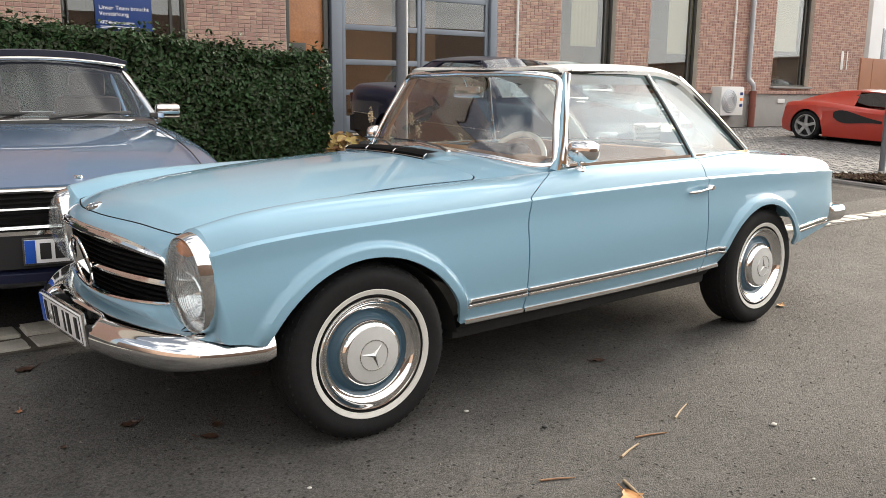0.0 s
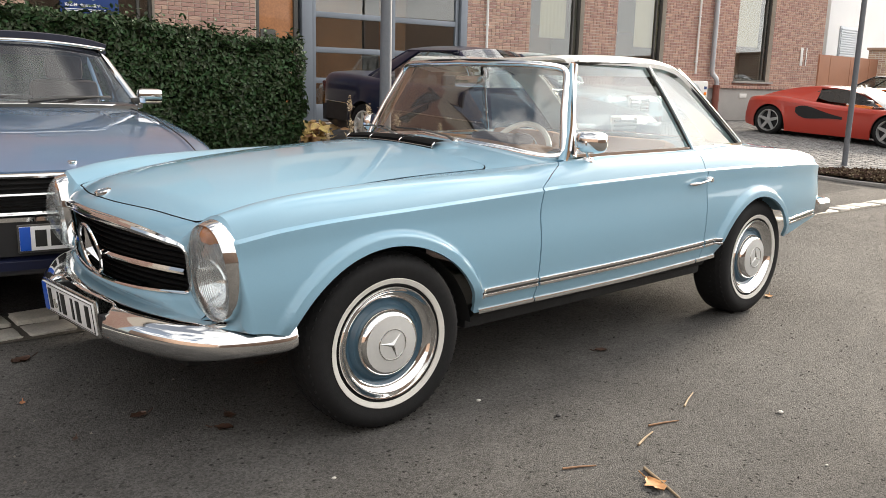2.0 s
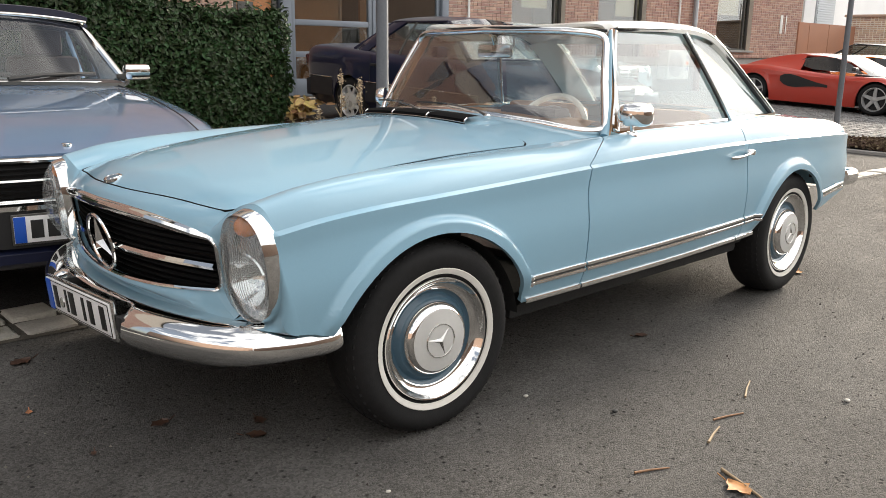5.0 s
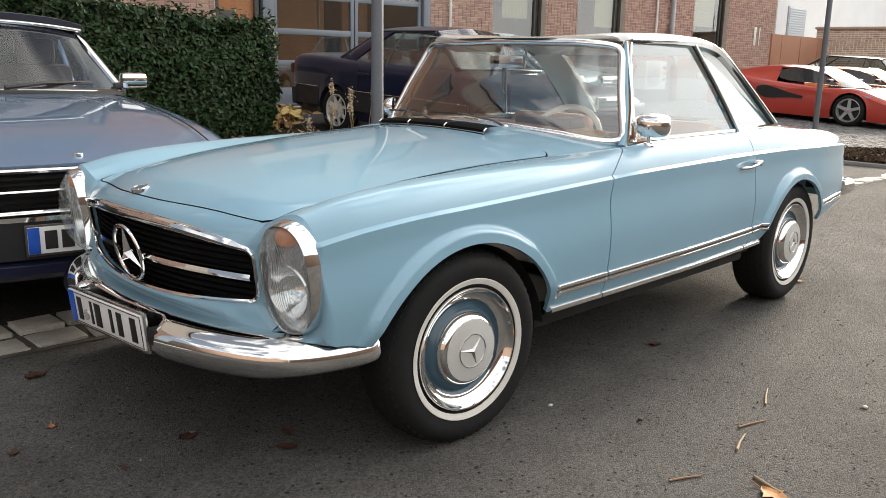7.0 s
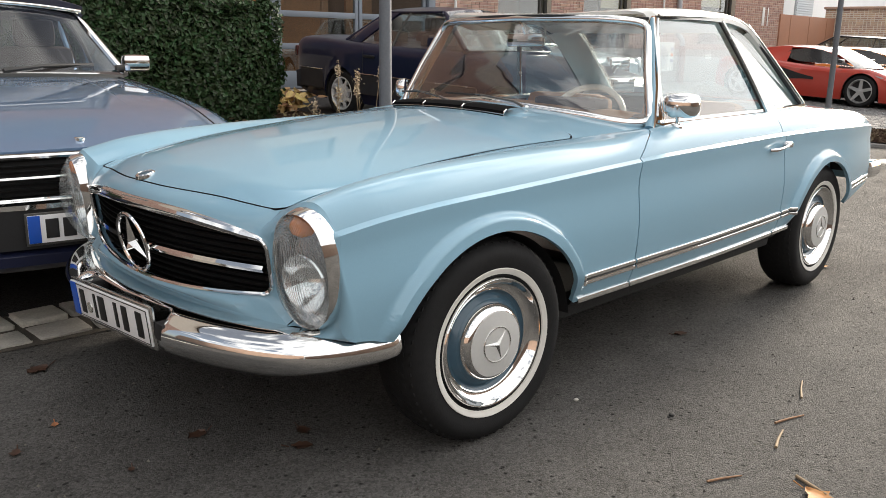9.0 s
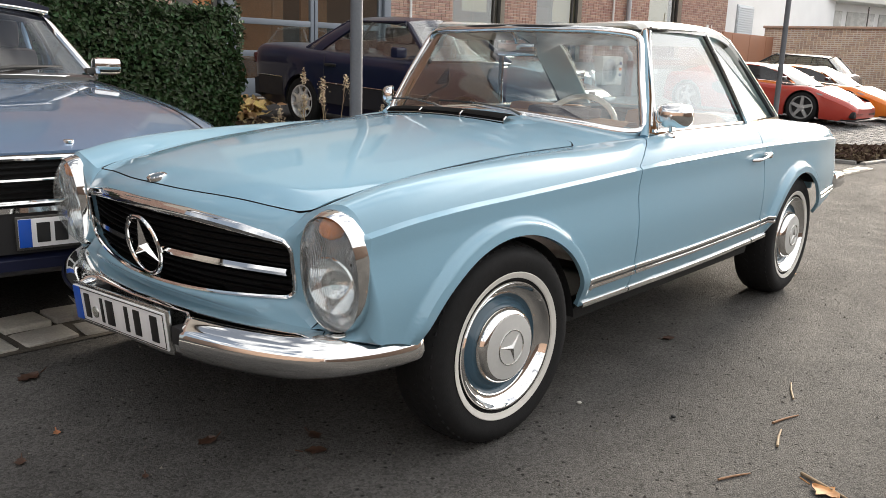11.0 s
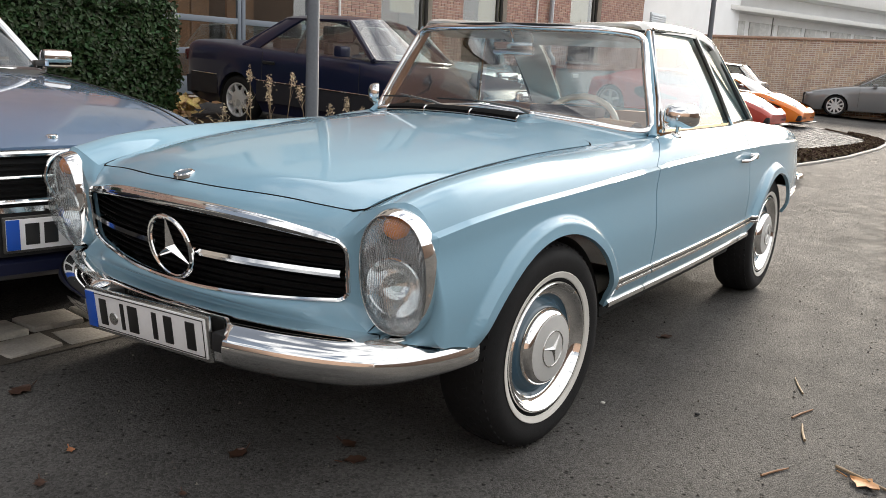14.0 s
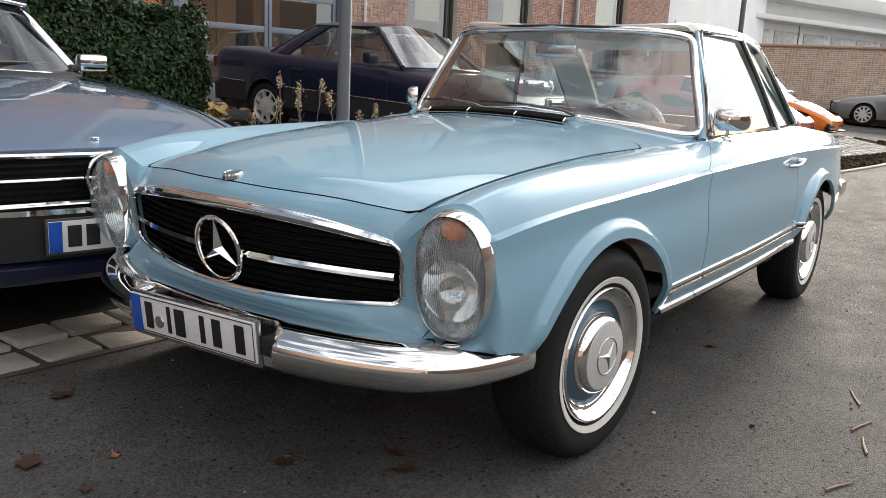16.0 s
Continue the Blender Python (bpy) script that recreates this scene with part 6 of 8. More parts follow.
def cabin(parent, roof_mat, base_f, top_f, top_r, base_r, w_belt, w_roof, z_belt, z_roof, posts=(), pillar_mat=None, glass_mat=None, crown=0.03, bow=0.14, thick=0.022, quarter=None):
    """Roof, screens, side glass and posts. x stations: screen base and top, rear screen top and base."""
    pillar_mat, glass_mat = pillar_mat or roof_mat, glass_mat or CAR_GLASS
    zr, zb = z_roof, z_belt
    bm = bmesh.new()
    rows = []
    for x in np.linspace(top_f, top_r, 16):
        u = (x - top_f) / (top_r - top_f)
        z = zr - 0.028 * (2 * u - 0.9) ** 2
        row = [(x + bow * 0.55 * (1 - u) * (abs(k) ** 2), k * w_roof, z + crown * (1 - k * k) - 0.022 * abs(k) ** 8) for k in np.linspace(-1, 1, 17)]
        rows.append(row)
    shell(bm, rows, 0.03, inward=((top_f + top_r) / 2, 0, 0))
    roof = part("roof", bm, roof_mat, parent)

    def scr(x0, z0, w0, x1, z1, w1, sgn, name):
        bm = bmesh.new()
        rows = []
        for k in np.linspace(-1, 1, 17):
            a = np.array((x0 + sgn * bow * k * k, k * w0, z0 - 0.015 * k * k))
            b = np.array((x1 + sgn * bow * 0.55 * k * k, k * w1, z1 + crown * (1 - k * k) - 0.015))
            rows.append([a * (1 - t) + b * t for t in np.linspace(0, 1, 7)])
        grid(bm, rows)
        g = part(name, bm, glass_mat, parent)
        g.visible_shadow = False
        bm = bmesh.new()
        for e in (rows[0], rows[-1]):
            tube(bm, e, [thick] * (len(e) - 1) + [thick * 0.3], 8)
        tube(bm, [r[0] for r in rows], 0.010, 6)
        part("screen_pillar", bm, pillar_mat, g)
        return rows

    ws = scr(base_f, zb + 0.02, w_belt - 0.05, top_f, zr, w_roof - 0.03, 1, "windscreen")
    rw = scr(base_r, zb + 0.03, w_belt - 0.08, top_r, zr - 0.03, w_roof - 0.03, -1, "rear_window")
    for sg in (-1, 1):
        f0, f1, r0, r1 = ws[0 if sg < 0 else -1][0], ws[0 if sg < 0 else -1][-1], rw[0 if sg < 0 else -1][0], rw[0 if sg < 0 else -1][-1]
        lim = [0.0, *posts, 1.0]
        for u0, u1 in zip(lim, lim[1:]):
            bm = bmesh.new()
            rows = []
            for u in np.linspace(u0, u1, 6):
                a, b = f0 * (1 - u) + r0 * u, f1 * (1 - u) + r1 * u
                a = np.array((a[0], sg * (w_belt - 0.03), zb - 0.005))
                b = np.array((b[0], sg * (w_roof + 0.0), b[2] - 0.012))
                rows.append([a * (1 - t) + b * t + np.array((0, sg * 0.02 * math.sin(math.pi * t), 0)) for t in np.linspace(0, 1, 5)])
            grid(bm, rows)
            g = part("side_window", bm, glass_mat, parent)
            g.visible_shadow = False
            if u1 < 1:
                bm = bmesh.new()
                tube(bm, [p + np.array((0, sg * 0.004, 0)) for p in rows[-1]], 0.014, 8)
                part("window_post", bm, DARK_FRAME, g)
        if quarter:
            # broad painted rear pillar behind the side window
            bm = bmesh.new()
            rows = []
            for t in np.linspace(0, 1, 9):
                row = []
                for k in np.linspace(0, 1, 8):
                    ua = quarter[0] + (1.03 - quarter[0]) * k
                    ub = quarter[1] + (1.03 - quarter[1]) * k
                    a = np.array((f0[0] * (1 - ua) + r0[0] * ua, sg * (w_belt - 0.022 - 0.05 * k**3), zb - 0.012))
                    b = np.array((f1[0] * (1 - ub) + r1[0] * ub, sg * (w_roof + 0.008 - 0.03 * k**3), f1[2] * (1 - ub) + r1[2] * ub + 0.004))
                    row.append(a * (1 - t) + b * t + np.array((0, sg * 0.024 * math.sin(math.pi * t), 0)))
                rows.append(row)
            shell(bm, rows, 0.03, inward=((base_f + base_r) / 2, 0, zb))
            part("rear_pillar", bm, pillar_mat, roof)
        bm = bmesh.new()
        pts = [np.array((f1[0] * (1 - u) + r1[0] * u, sg * (w_roof + 0.004), (f1[2] * (1 - u) + r1[2] * u) - 0.004)) for u in np.linspace(0, 1, 8)]
        tube(bm, pts, 0.014, 8)
        part("roof_rail", bm, roof_mat, roof)
    return roof


def seats_inside(parent, xs, w, z, material=LEATHER_DARK):
    for x in xs:
        for sg in (-1, 1):
            bm = bmesh.new()
            box(bm, (x, sg * w, z), (0.16, 0.48, 0.62), 0.06)
            box(bm, (x - 0.02, sg * w, z + 0.40), (0.10, 0.26, 0.18), 0.04)
            part("seat", bm, material, parent)


def door_lines(parent, lines):
    """Narrow dark joints between body panels."""
    for pts in lines:
        bm = bmesh.new()
        tube(bm, pts, 0.0035, 5)
        part("panel_joint", bm, BLACK, parent)


DARK_GLASS = glass("dim_screen_glass", (0.62, 0.66, 0.66), face=0.07)
# ---- grey-blue roadster with its soft top up, nose towards the road
ROADSTER = pose(-0.45, 0.915, 0.0, 0, 0, 80)
roadster = thing("roadster", "grey-blue metallic roadster with closed dark soft top in a bay", "car", ROADSTER)
RX = [0.0, 0.10, 0.25, 0.6, 1.2, 1.8, 2.3, 3.0, 4.0, 4.75, 4.9]
body = car_body(roadster, SILVER_BLUE, RX, [0.70, 0.735, 0.775, 0.835, 0.885, 0.915, 0.925, 0.93, 0.90, 0.83, 0.62], [0.70, 0.745, 0.765, 0.785, 0.80, 0.81, 0.815, 0.815, 0.81, 0.74, 0.64], 4.9, (0.98, 3.6), 0.345, 0.315, sill=0.24, crown=0.022, hip=0.20, x0=0.06)
body_z = curve(RX, [0.70, 0.735, 0.775, 0.835, 0.885, 0.915, 0.925, 0.93, 0.90, 0.83, 0.62])
# raised bonnet ridges and cuts
for sg in (-1, 1):
    bm = bmesh.new()
    tube(bm, [(x, sg * (0.30 + 0.06 * (x - 0.15)), float(body_z(x)) + 0.014) for x in np.linspace(0.16, 1.9, 20)], 0.024, 10, squash=0.22)
    part("bonnet_ridge", bm, SILVER_BLUE, body)
    door_lines(roadster, [[(x, sg * (0.60 + 0.02 * (x - 0.2)), float(body_z(x)) + 0.016) for x in np.linspace(0.14, 2.0, 24)]])
bm = bmesh.new()
lathe(bm, [(0.0, 0.004), (0.016, 0.003), (0.020, 0.0), (0.020, -0.01)], 24, "z", (0.135, 0, 0.773))
part("bonnet_badge", bm, CHROME, body, "small chrome badge")
# scuttle, screen, soft top
bm = bmesh.new()
strip(bm, [(2.02 + 0.16 * (y / 0.7) ** 2, y, 0.955 - 0.02 * (y / 0.7) ** 2) for y in np.linspace(-0.7, 0.7, 21)], [(-0.03, -0.012), (0.03, -0.012), (0.03, 0.008), (-0.03, 0.008)])
part("scuttle_grille", bm, DARK_FRAME, body)
cabin(roadster, FABRIC, 2.10, 2.62, 3.35, 3.75, 0.80, 0.60, 0.935, 1.335, posts=(0.72,), pillar_mat=CHROME, crown=0.045, bow=0.17, thick=0.024, glass_mat=DARK_GLASS)
bm = bmesh.new()
tube(bm, [(2.60 + 0.095 * (y / 0.6) ** 2, y, 1.338 + 0.04 * (1 - (y / 0.6) ** 2)) for y in np.linspace(-0.60, 0.60, 21)], 0.011, 8, squash=1.2)
part("screen_header", bm, CHROME, roadster)
bm = bmesh.new()
rows = []
for x in np.linspace(2.64, 3.5, 14):
    u = (x - 2.64) / 0.86
    rows.append([(x + 0.09 * k * k * (1 - u), k * 0.625, 1.392 + 0.045 * (1 - k * k) - 0.02 * abs(k) ** 6 - 0.10 * u**2.5 + 0.012 * math.sin(u * 9)) for k in np.linspace(-1, 1, 17)])
shell(bm, rows, 0.05, inward=(3.0, 0, 0.5))
part("soft_top", bm, FABRIC, roadster, "dark blue canvas top")
for y0, y1 in ((-0.02, -0.56), (0.52, -0.05)):
    bm = bmesh.new()
    tube(bm, [(2.08, y0, 0.975), (2.14, (y0 * 0.6 + y1 * 0.4), 1.0), (2.20 + 0.1 * (y1 / 0.6) ** 2, y1, 1.005)], [0.015, 0.012, 0.009], 8)
    tube(bm, [(2.185 + 0.1 * (y / 0.6) ** 2, y, 0.995) for y in np.linspace(y0 * 0.85 + y1 * 0.15, y1, 6)], 0.010, 6)
    part("wiper", bm, SEAL, roadster, "black wiper")
seats_inside(roadster, (3.05,), 0.36, 0.80)
bm = bmesh.new()
box(bm, (2.35, 0, 0.90), (0.35, 1.45, 0.12), 0.04)
part("dashboard", bm, LEATHER_DARK, roadster)
bm = bmesh.new()
tube(bm, [(2.58 + 0.09 * math.sin(q), 0.36 - 0.0 + 0.19 * math.cos(q), 0.98 + 0.17 * math.sin(q)) for q in np.arange(32) * 2 * math.pi / 32], 0.012, 8, closed=True)
part("steering_wheel", bm, BLACK, roadster)
for sg in (-1, 1):
    bm = bmesh.new()
    box(bm, (2.25, sg * 0.815, 1.015), (0.10, 0.17, 0.105), 0.03)
    part("door_mirror", bm, CHROME, roadster, "squared chrome door mirror")
    bm = bmesh.new()
    box(bm, (2.26, sg * 0.73, 0.985), (0.06, 0.08, 0.035), 0.012)
    part("mirror_foot", bm, DARK_FRAME, roadster)
    bm = bmesh.new()
    box(bm, (0.03, sg * 0.59, 0.62), (0.10, 0.30, 0.175), 0.03)
    lamp = part("headlamp", bm, LAMP_PLAIN, roadster, "broad ribbed headlamp")
    bm = bmesh.new()
    box(bm, (0.035, sg * 0.71, 0.62), (0.09, 0.09, 0.165), 0.02)
    part("indicator", bm, AMBER, lamp)
# grille: slats, middle bar, emblem, bright surround
bm = bmesh.new()
box(bm, (0.045, 0, 0.645), (0.04, 0.86, 0.165), 0.01)
r_grille = part("grille", bm, BLACK, roadster, "black slatted grille with chrome surround")
for k in range(7):
    bm = bmesh.new()
    strip(bm, [(0.012, y, 0.583 + 0.0215 * k) for y in np.linspace(-0.42, 0.42, 9)], [(-0.012, -0.003), (0.012, -0.005), (0.012, -0.001), (-0.012, 0.003)])
    part("grille_slat", bm, GRILLE_BLACK, r_grille)
for z, r, mt in ((0.728, 0.012, CHROME), (0.648, 0.006, CHROME), (0.566, 0.008, CHROME)):
    bm = bmesh.new()
    tube(bm, [(-0.004, y, z) for y in np.linspace(-0.43, 0.43, 9)], r, 8)
    part("grille_bar", bm, mt, r_grille)
bm = bmesh.new()
tube(bm, [(-0.02, 0.085 * math.cos(q), 0.648 + 0.085 * math.sin(q)) for q in np.arange(40) * 2 * math.pi / 40], 0.007, 8, closed=True, up=(1, 0, 0))
for k in range(3):
    a = math.pi / 2 + k * 2 * math.pi / 3
    tube(bm, [(-0.022, 0, 0.648), (-0.02, 0.083 * math.cos(a), 0.648 + 0.083 * math.sin(a))], [0.011, 0.002], 6)
part("grille_emblem", bm, CHROME, r_grille, "round chrome emblem with three spokes")
for sg in (-1, 1):
    bm = bmesh.new()
    tube(bm, [(0.0, sg * 0.435, z) for z in (0.57, 0.65, 0.73)], 0.009, 8)
    part("grille_side", bm, CHROME, r_grille)
# bumper with chrome cap over black rubber, fog lamps, number plate
bm = bmesh.new()
strip(bm, [(-0.055 + 0.26 * (y / 0.78) ** 4, y, 0.522) for y in np.linspace(-0.78, 0.78, 31)], [(-0.05, -0.125), (0.035, -0.125), (0.050, -0.11), (0.058, 0.012), (0.04, 0.026), (-0.05, 0.026)])
r_bump = part("front_bumper", bm, BLACK, roadster, "black bumper with chrome cap")
bm = bmesh.new()
strip(bm, [(-0.058 + 0.26 * (y / 0.78) ** 4, y, 0.553) for y in np.linspace(-0.78, 0.78, 31)], [(-0.05, -0.008), (0.046, -0.010), (0.054, 0.0), (0.04, 0.012), (-0.05, 0.010)])
part("bumper_cap", bm, CHROME, r_bump)
bm = bmesh.new()
rows = []
for y in np.linspace(-0.74, 0.74, 25):
    b = 0.22 * (y / 0.74) ** 4
    rows.append([(-0.02 + b, y, 0.405), (-0.085 + b, y, 0.390), (-0.105 + b, y, 0.372), (-0.105 + b, y, 0.335), (-0.085 + b, y, 0.318), (0.02 + b, y, 0.285)])
grid(bm, rows)
part("front_apron", bm, NAVY, roadster, "dark blue front apron")
for sg in (-1, 1):
    bm = bmesh.new()
    box(bm, (0.005, sg * 0.47, 0.425), (0.05, 0.19, 0.085), 0.015)
    part("fog_lamp", bm, LAMP_PLAIN, roadster, "rectangular fog lamp")
bm = bmesh.new()
box(bm, (-0.123, 0.0, 0.474), (0.012, 0.53, 0.122), 0.005)
r_plate = part("number_plate", bm, DARK_FRAME, roadster, "white plate in a dark holder")
bm = bmesh.new()
box(bm, (-0.131, 0.0, 0.475), (0.004, 0.515, 0.104), 0.0015)
part("plate_face", bm, PLATE_WHITE, r_plate)
bm = bmesh.new()
box(bm, (-0.134, 0.236, 0.475), (0.003, 0.042, 0.102), 0.001)
part("plate_strip", bm, PLATE_BLUE, r_plate)
for y, w in ((0.175, 0.045), (0.115, 0.045), (-0.01, 0.045), (-0.07, 0.04), (-0.15, 0.04), (-0.21, 0.04)):
    bm = bmesh.new()
    box(bm, (-0.134, y, 0.475), (0.003, w, 0.072), 0.001)
    part("character_bar", bm, INK, r_plate)
for x in (0.98, 3.6):
    for sg in (-1, 1):
        car_wheel(roadster, x, sg * 0.69, 0.315, 0.20, RIM_SILVER, 10, 0.03)

# ---- navy coupe, seen from its right side
CLADDING = mat("dark_plastic_cladding", (0.014, 0.014, 0.019), 0.6, 0.0, 0.15)
SMOKED_RED = mat("smoked_red_lens", (0.06, 0.008, 0.008), 0.25, 0.0, 0.1)
coupe = thing("coupe", "dark navy two-door coupe parked before the workshop", "car", pose(5.775, 2.585, 0.075, 0, 0, 90) @ pose(0, 0, 0, 0, -2.7, 0))
CX = [0.0, 0.12, 0.6, 1.3, 1.6, 2.6, 3.5, 4.0, 4.5, 4.62, 4.66]
c_top = [0.66, 0.76, 0.84, 0.905, 0.93, 0.95, 0.965, 0.985, 0.975, 0.93, 0.60]
body = car_body(coupe, NAVY, CX, c_top, [0.72, 0.80, 0.85, 0.865, 0.868, 0.87, 0.868, 0.86, 0.82, 0.78, 0.72], 4.66, (0.87, 3.585), 0.335, 0.305, sill=0.21, crown=0.03, hip=0.17)
cabin(coupe, NAVY, 1.38, 2.02, 3.12, 3.78, 0.80, 0.56, 0.945, 1.375, posts=(0.56,), crown=0.045, bow=0.15, thick=0.034, glass_mat=GLASS, quarter=(0.86, 0.74))
seats_inside(coupe, (2.35, 3.2), 0.36, 0.80)
bm = bmesh.new()
box(bm, (1.75, 0, 0.90), (0.4, 1.35, 0.12), 0.04)
part("dashboard", bm, LEATHER_DARK, coupe)
for sg in (-1, 1):
    for a, b in ((1.235, 3.22), (3.955, 4.45), (0.15, 0.505)):
        wk = 0.872 if a == 1.235 else 0.845
        bm = bmesh.new()
        strip(bm, [(x, sg * wk, 0.46) for x in np.linspace(a, b, 12)], [(-0.006, -0.12), (0.010, -0.11), (0.012, 0.11), (-0.006, 0.12)])
        clad = part("side_cladding", bm, CLADDING, coupe)
        bm = bmesh.new()
        tube(bm, [(x, sg * (wk + 0.014), 0.585) for x in np.linspace(a, b, 12)], 0.006, 6)
        part("side_strip", bm, CHROME_DULL, clad)
    bm = bmesh.new()
    box(bm, (1.86, sg * 0.90, 1.02), (0.11, 0.17, 0.12), 0.03)
    part("door_mirror", bm, NAVY, coupe)
    bm = bmesh.new()
    box(bm, (3.02, sg * 0.876, 0.80), (0.20, 0.03, 0.035), 0.012)
    part("door_handle", bm, BLACK, coupe)
    bm = bmesh.new()
    box(bm, (0.06, sg * 0.60, 0.63), (0.12, 0.30, 0.15), 0.03)
    part("headlamp", bm, LAMP_PLAIN, coupe)
    bm = bmesh.new()
    box(bm, (4.60, sg * 0.66, 0.78), (0.12, 0.28, 0.14), 0.03)
    part("tail_lamp", bm, SMOKED_RED, coupe, "dark red tail lamp")
    door_lines(coupe, [[(1.62, sg * 0.874, z) for z in np.linspace(0.30, 0.90, 8)], [(3.14, sg * 0.872, z) for z in np.linspace(0.34, 0.92, 8)]])
for x0, sgn in ((-0.03, 1), (4.66, -1)):
    bm = bmesh.new()
    strip(bm, [(x0 + sgn * 0.20 * (y / 0.84) ** 4, y, 0.45) for y in np.linspace(-0.84, 0.84, 25)], [(-0.06, -0.15), (0.05, -0.13), (0.06, 0.08), (-0.05, 0.11)])
    part("bumper", bm, CLADDING, coupe)
bm = bmesh.new()
box(bm, (0.0, 0, 0.66), (0.06, 0.46, 0.26), 0.03)
grl = part("grille", bm, CHROME, coupe, "chrome grille with upright emblem")
bm = bmesh.new()
for k in range(4):
    box(bm, (-0.028, 0, 0.58 + 0.05 * k), (0.02, 0.38, 0.022), 0.004)
part("grille_slats", bm, BLACK, grl)
bm = bmesh.new()
tube(bm, [(0.10, 0.036 * math.cos(q), 0.86 + 0.036 * math.sin(q)) for q in np.arange(24) * 2 * math.pi / 24], 0.004, 6, closed=True, up=(1, 0, 0))
tube(bm, [(0.10, 0, 0.80), (0.10, 0, 0.825)], 0.006, 8)
part("bonnet_emblem", bm, CHROME, coupe)
for x in (0.87, 3.585):
    for sg in (-1, 1):
        car_wheel(coupe, x, sg * 0.755, 0.305, 0.205, RIM_SILVER, 8, 0.020, hub=0.118)

# ---- pale blue saloon beyond the coupe
saloon = thing("saloon", "pale blue vintage saloon with upright chrome grille in a bay", "car", pose(9.47, 5.05, 0.19, 0, 0, 90) @ pose(0, 0, 0, 0, -1.8, 0))
body = car_body(saloon, PALE_BLUE, [0, 0.1, 0.5, 1.4, 1.7, 3.2, 4.0, 4.7, 4.85], [0.72, 0.80, 0.86, 0.93, 0.95, 0.96, 0.94, 0.90, 0.62], [0.78, 0.84, 0.88, 0.895, 0.9, 0.9, 0.89, 0.84, 0.76], 4.85, (0.85, 3.6), 0.35, 0.32, sill=0.24)
cabin(saloon, WHITE_TOP, 1.55, 2.05, 3.25, 3.8, 0.80, 0.60, 0.955, 1.41, posts=(0.5, 0.8), crown=0.04, bow=0.16)
seats_inside(saloon, (2.4, 3.3), 0.36, 0.80)
bm = bmesh.new()
box(bm, (-0.02, 0, 0.66), (0.10, 0.56, 0.36), 0.04)
grl = part("grille", bm, CHROME, saloon, "upright chrome grille")
bm = bmesh.new()
for sg in (-1, 1):
    for k in range(5):
        box(bm, (-0.068, sg * 0.125, 0.555 + 0.052 * k), (0.014, 0.21, 0.030), 0.004)
part("grille_mesh", bm, GREY_PAINT, grl)
bm = bmesh.new()
tube(bm, [(0.02, 0.04 * math.cos(q), 0.93 + 0.04 * math.sin(q)) for q in np.arange(24) * 2 * math.pi / 24], 0.005, 6, closed=True, up=(1, 0, 0))
tube(bm, [(0.02, 0, 0.84), (0.02, 0, 0.89)], 0.007, 8)
part("bonnet_emblem", bm, CHROME, saloon)
bm = bmesh.new()
strip(bm, [(-0.10 + 0.30 * (y / 0.9) ** 4, y, 0.46) for y in np.linspace(-0.9, 0.9, 25)], [(-0.05, -0.05), (0.04, -0.045), (0.055, 0.0), (0.04, 0.045), (-0.05, 0.05)])
part("front_bumper", bm, CHROME, saloon)
for sg in (-1, 1):
    bm = bmesh.new()
    grid(bm, [[(0.06 - 0.07 * (1 - k * k) ** 0.6, sg * 0.67 + u * k, 0.66 + v * k) for u, v in oval(28, 0.11, 0.17)] for k in (1.0, 0.9, 0.7, 0.4, 0.03)], wrap_v=True)
    part("headlamp", bm, LAMP_PLAIN, saloon, "tall headlamp")
for x in (0.85, 3.6):
    for sg in (-1, 1):
        car_wheel(saloon, x, sg * 0.76, 0.32, 0.20, RIM_SILVER, 12, 0.03)


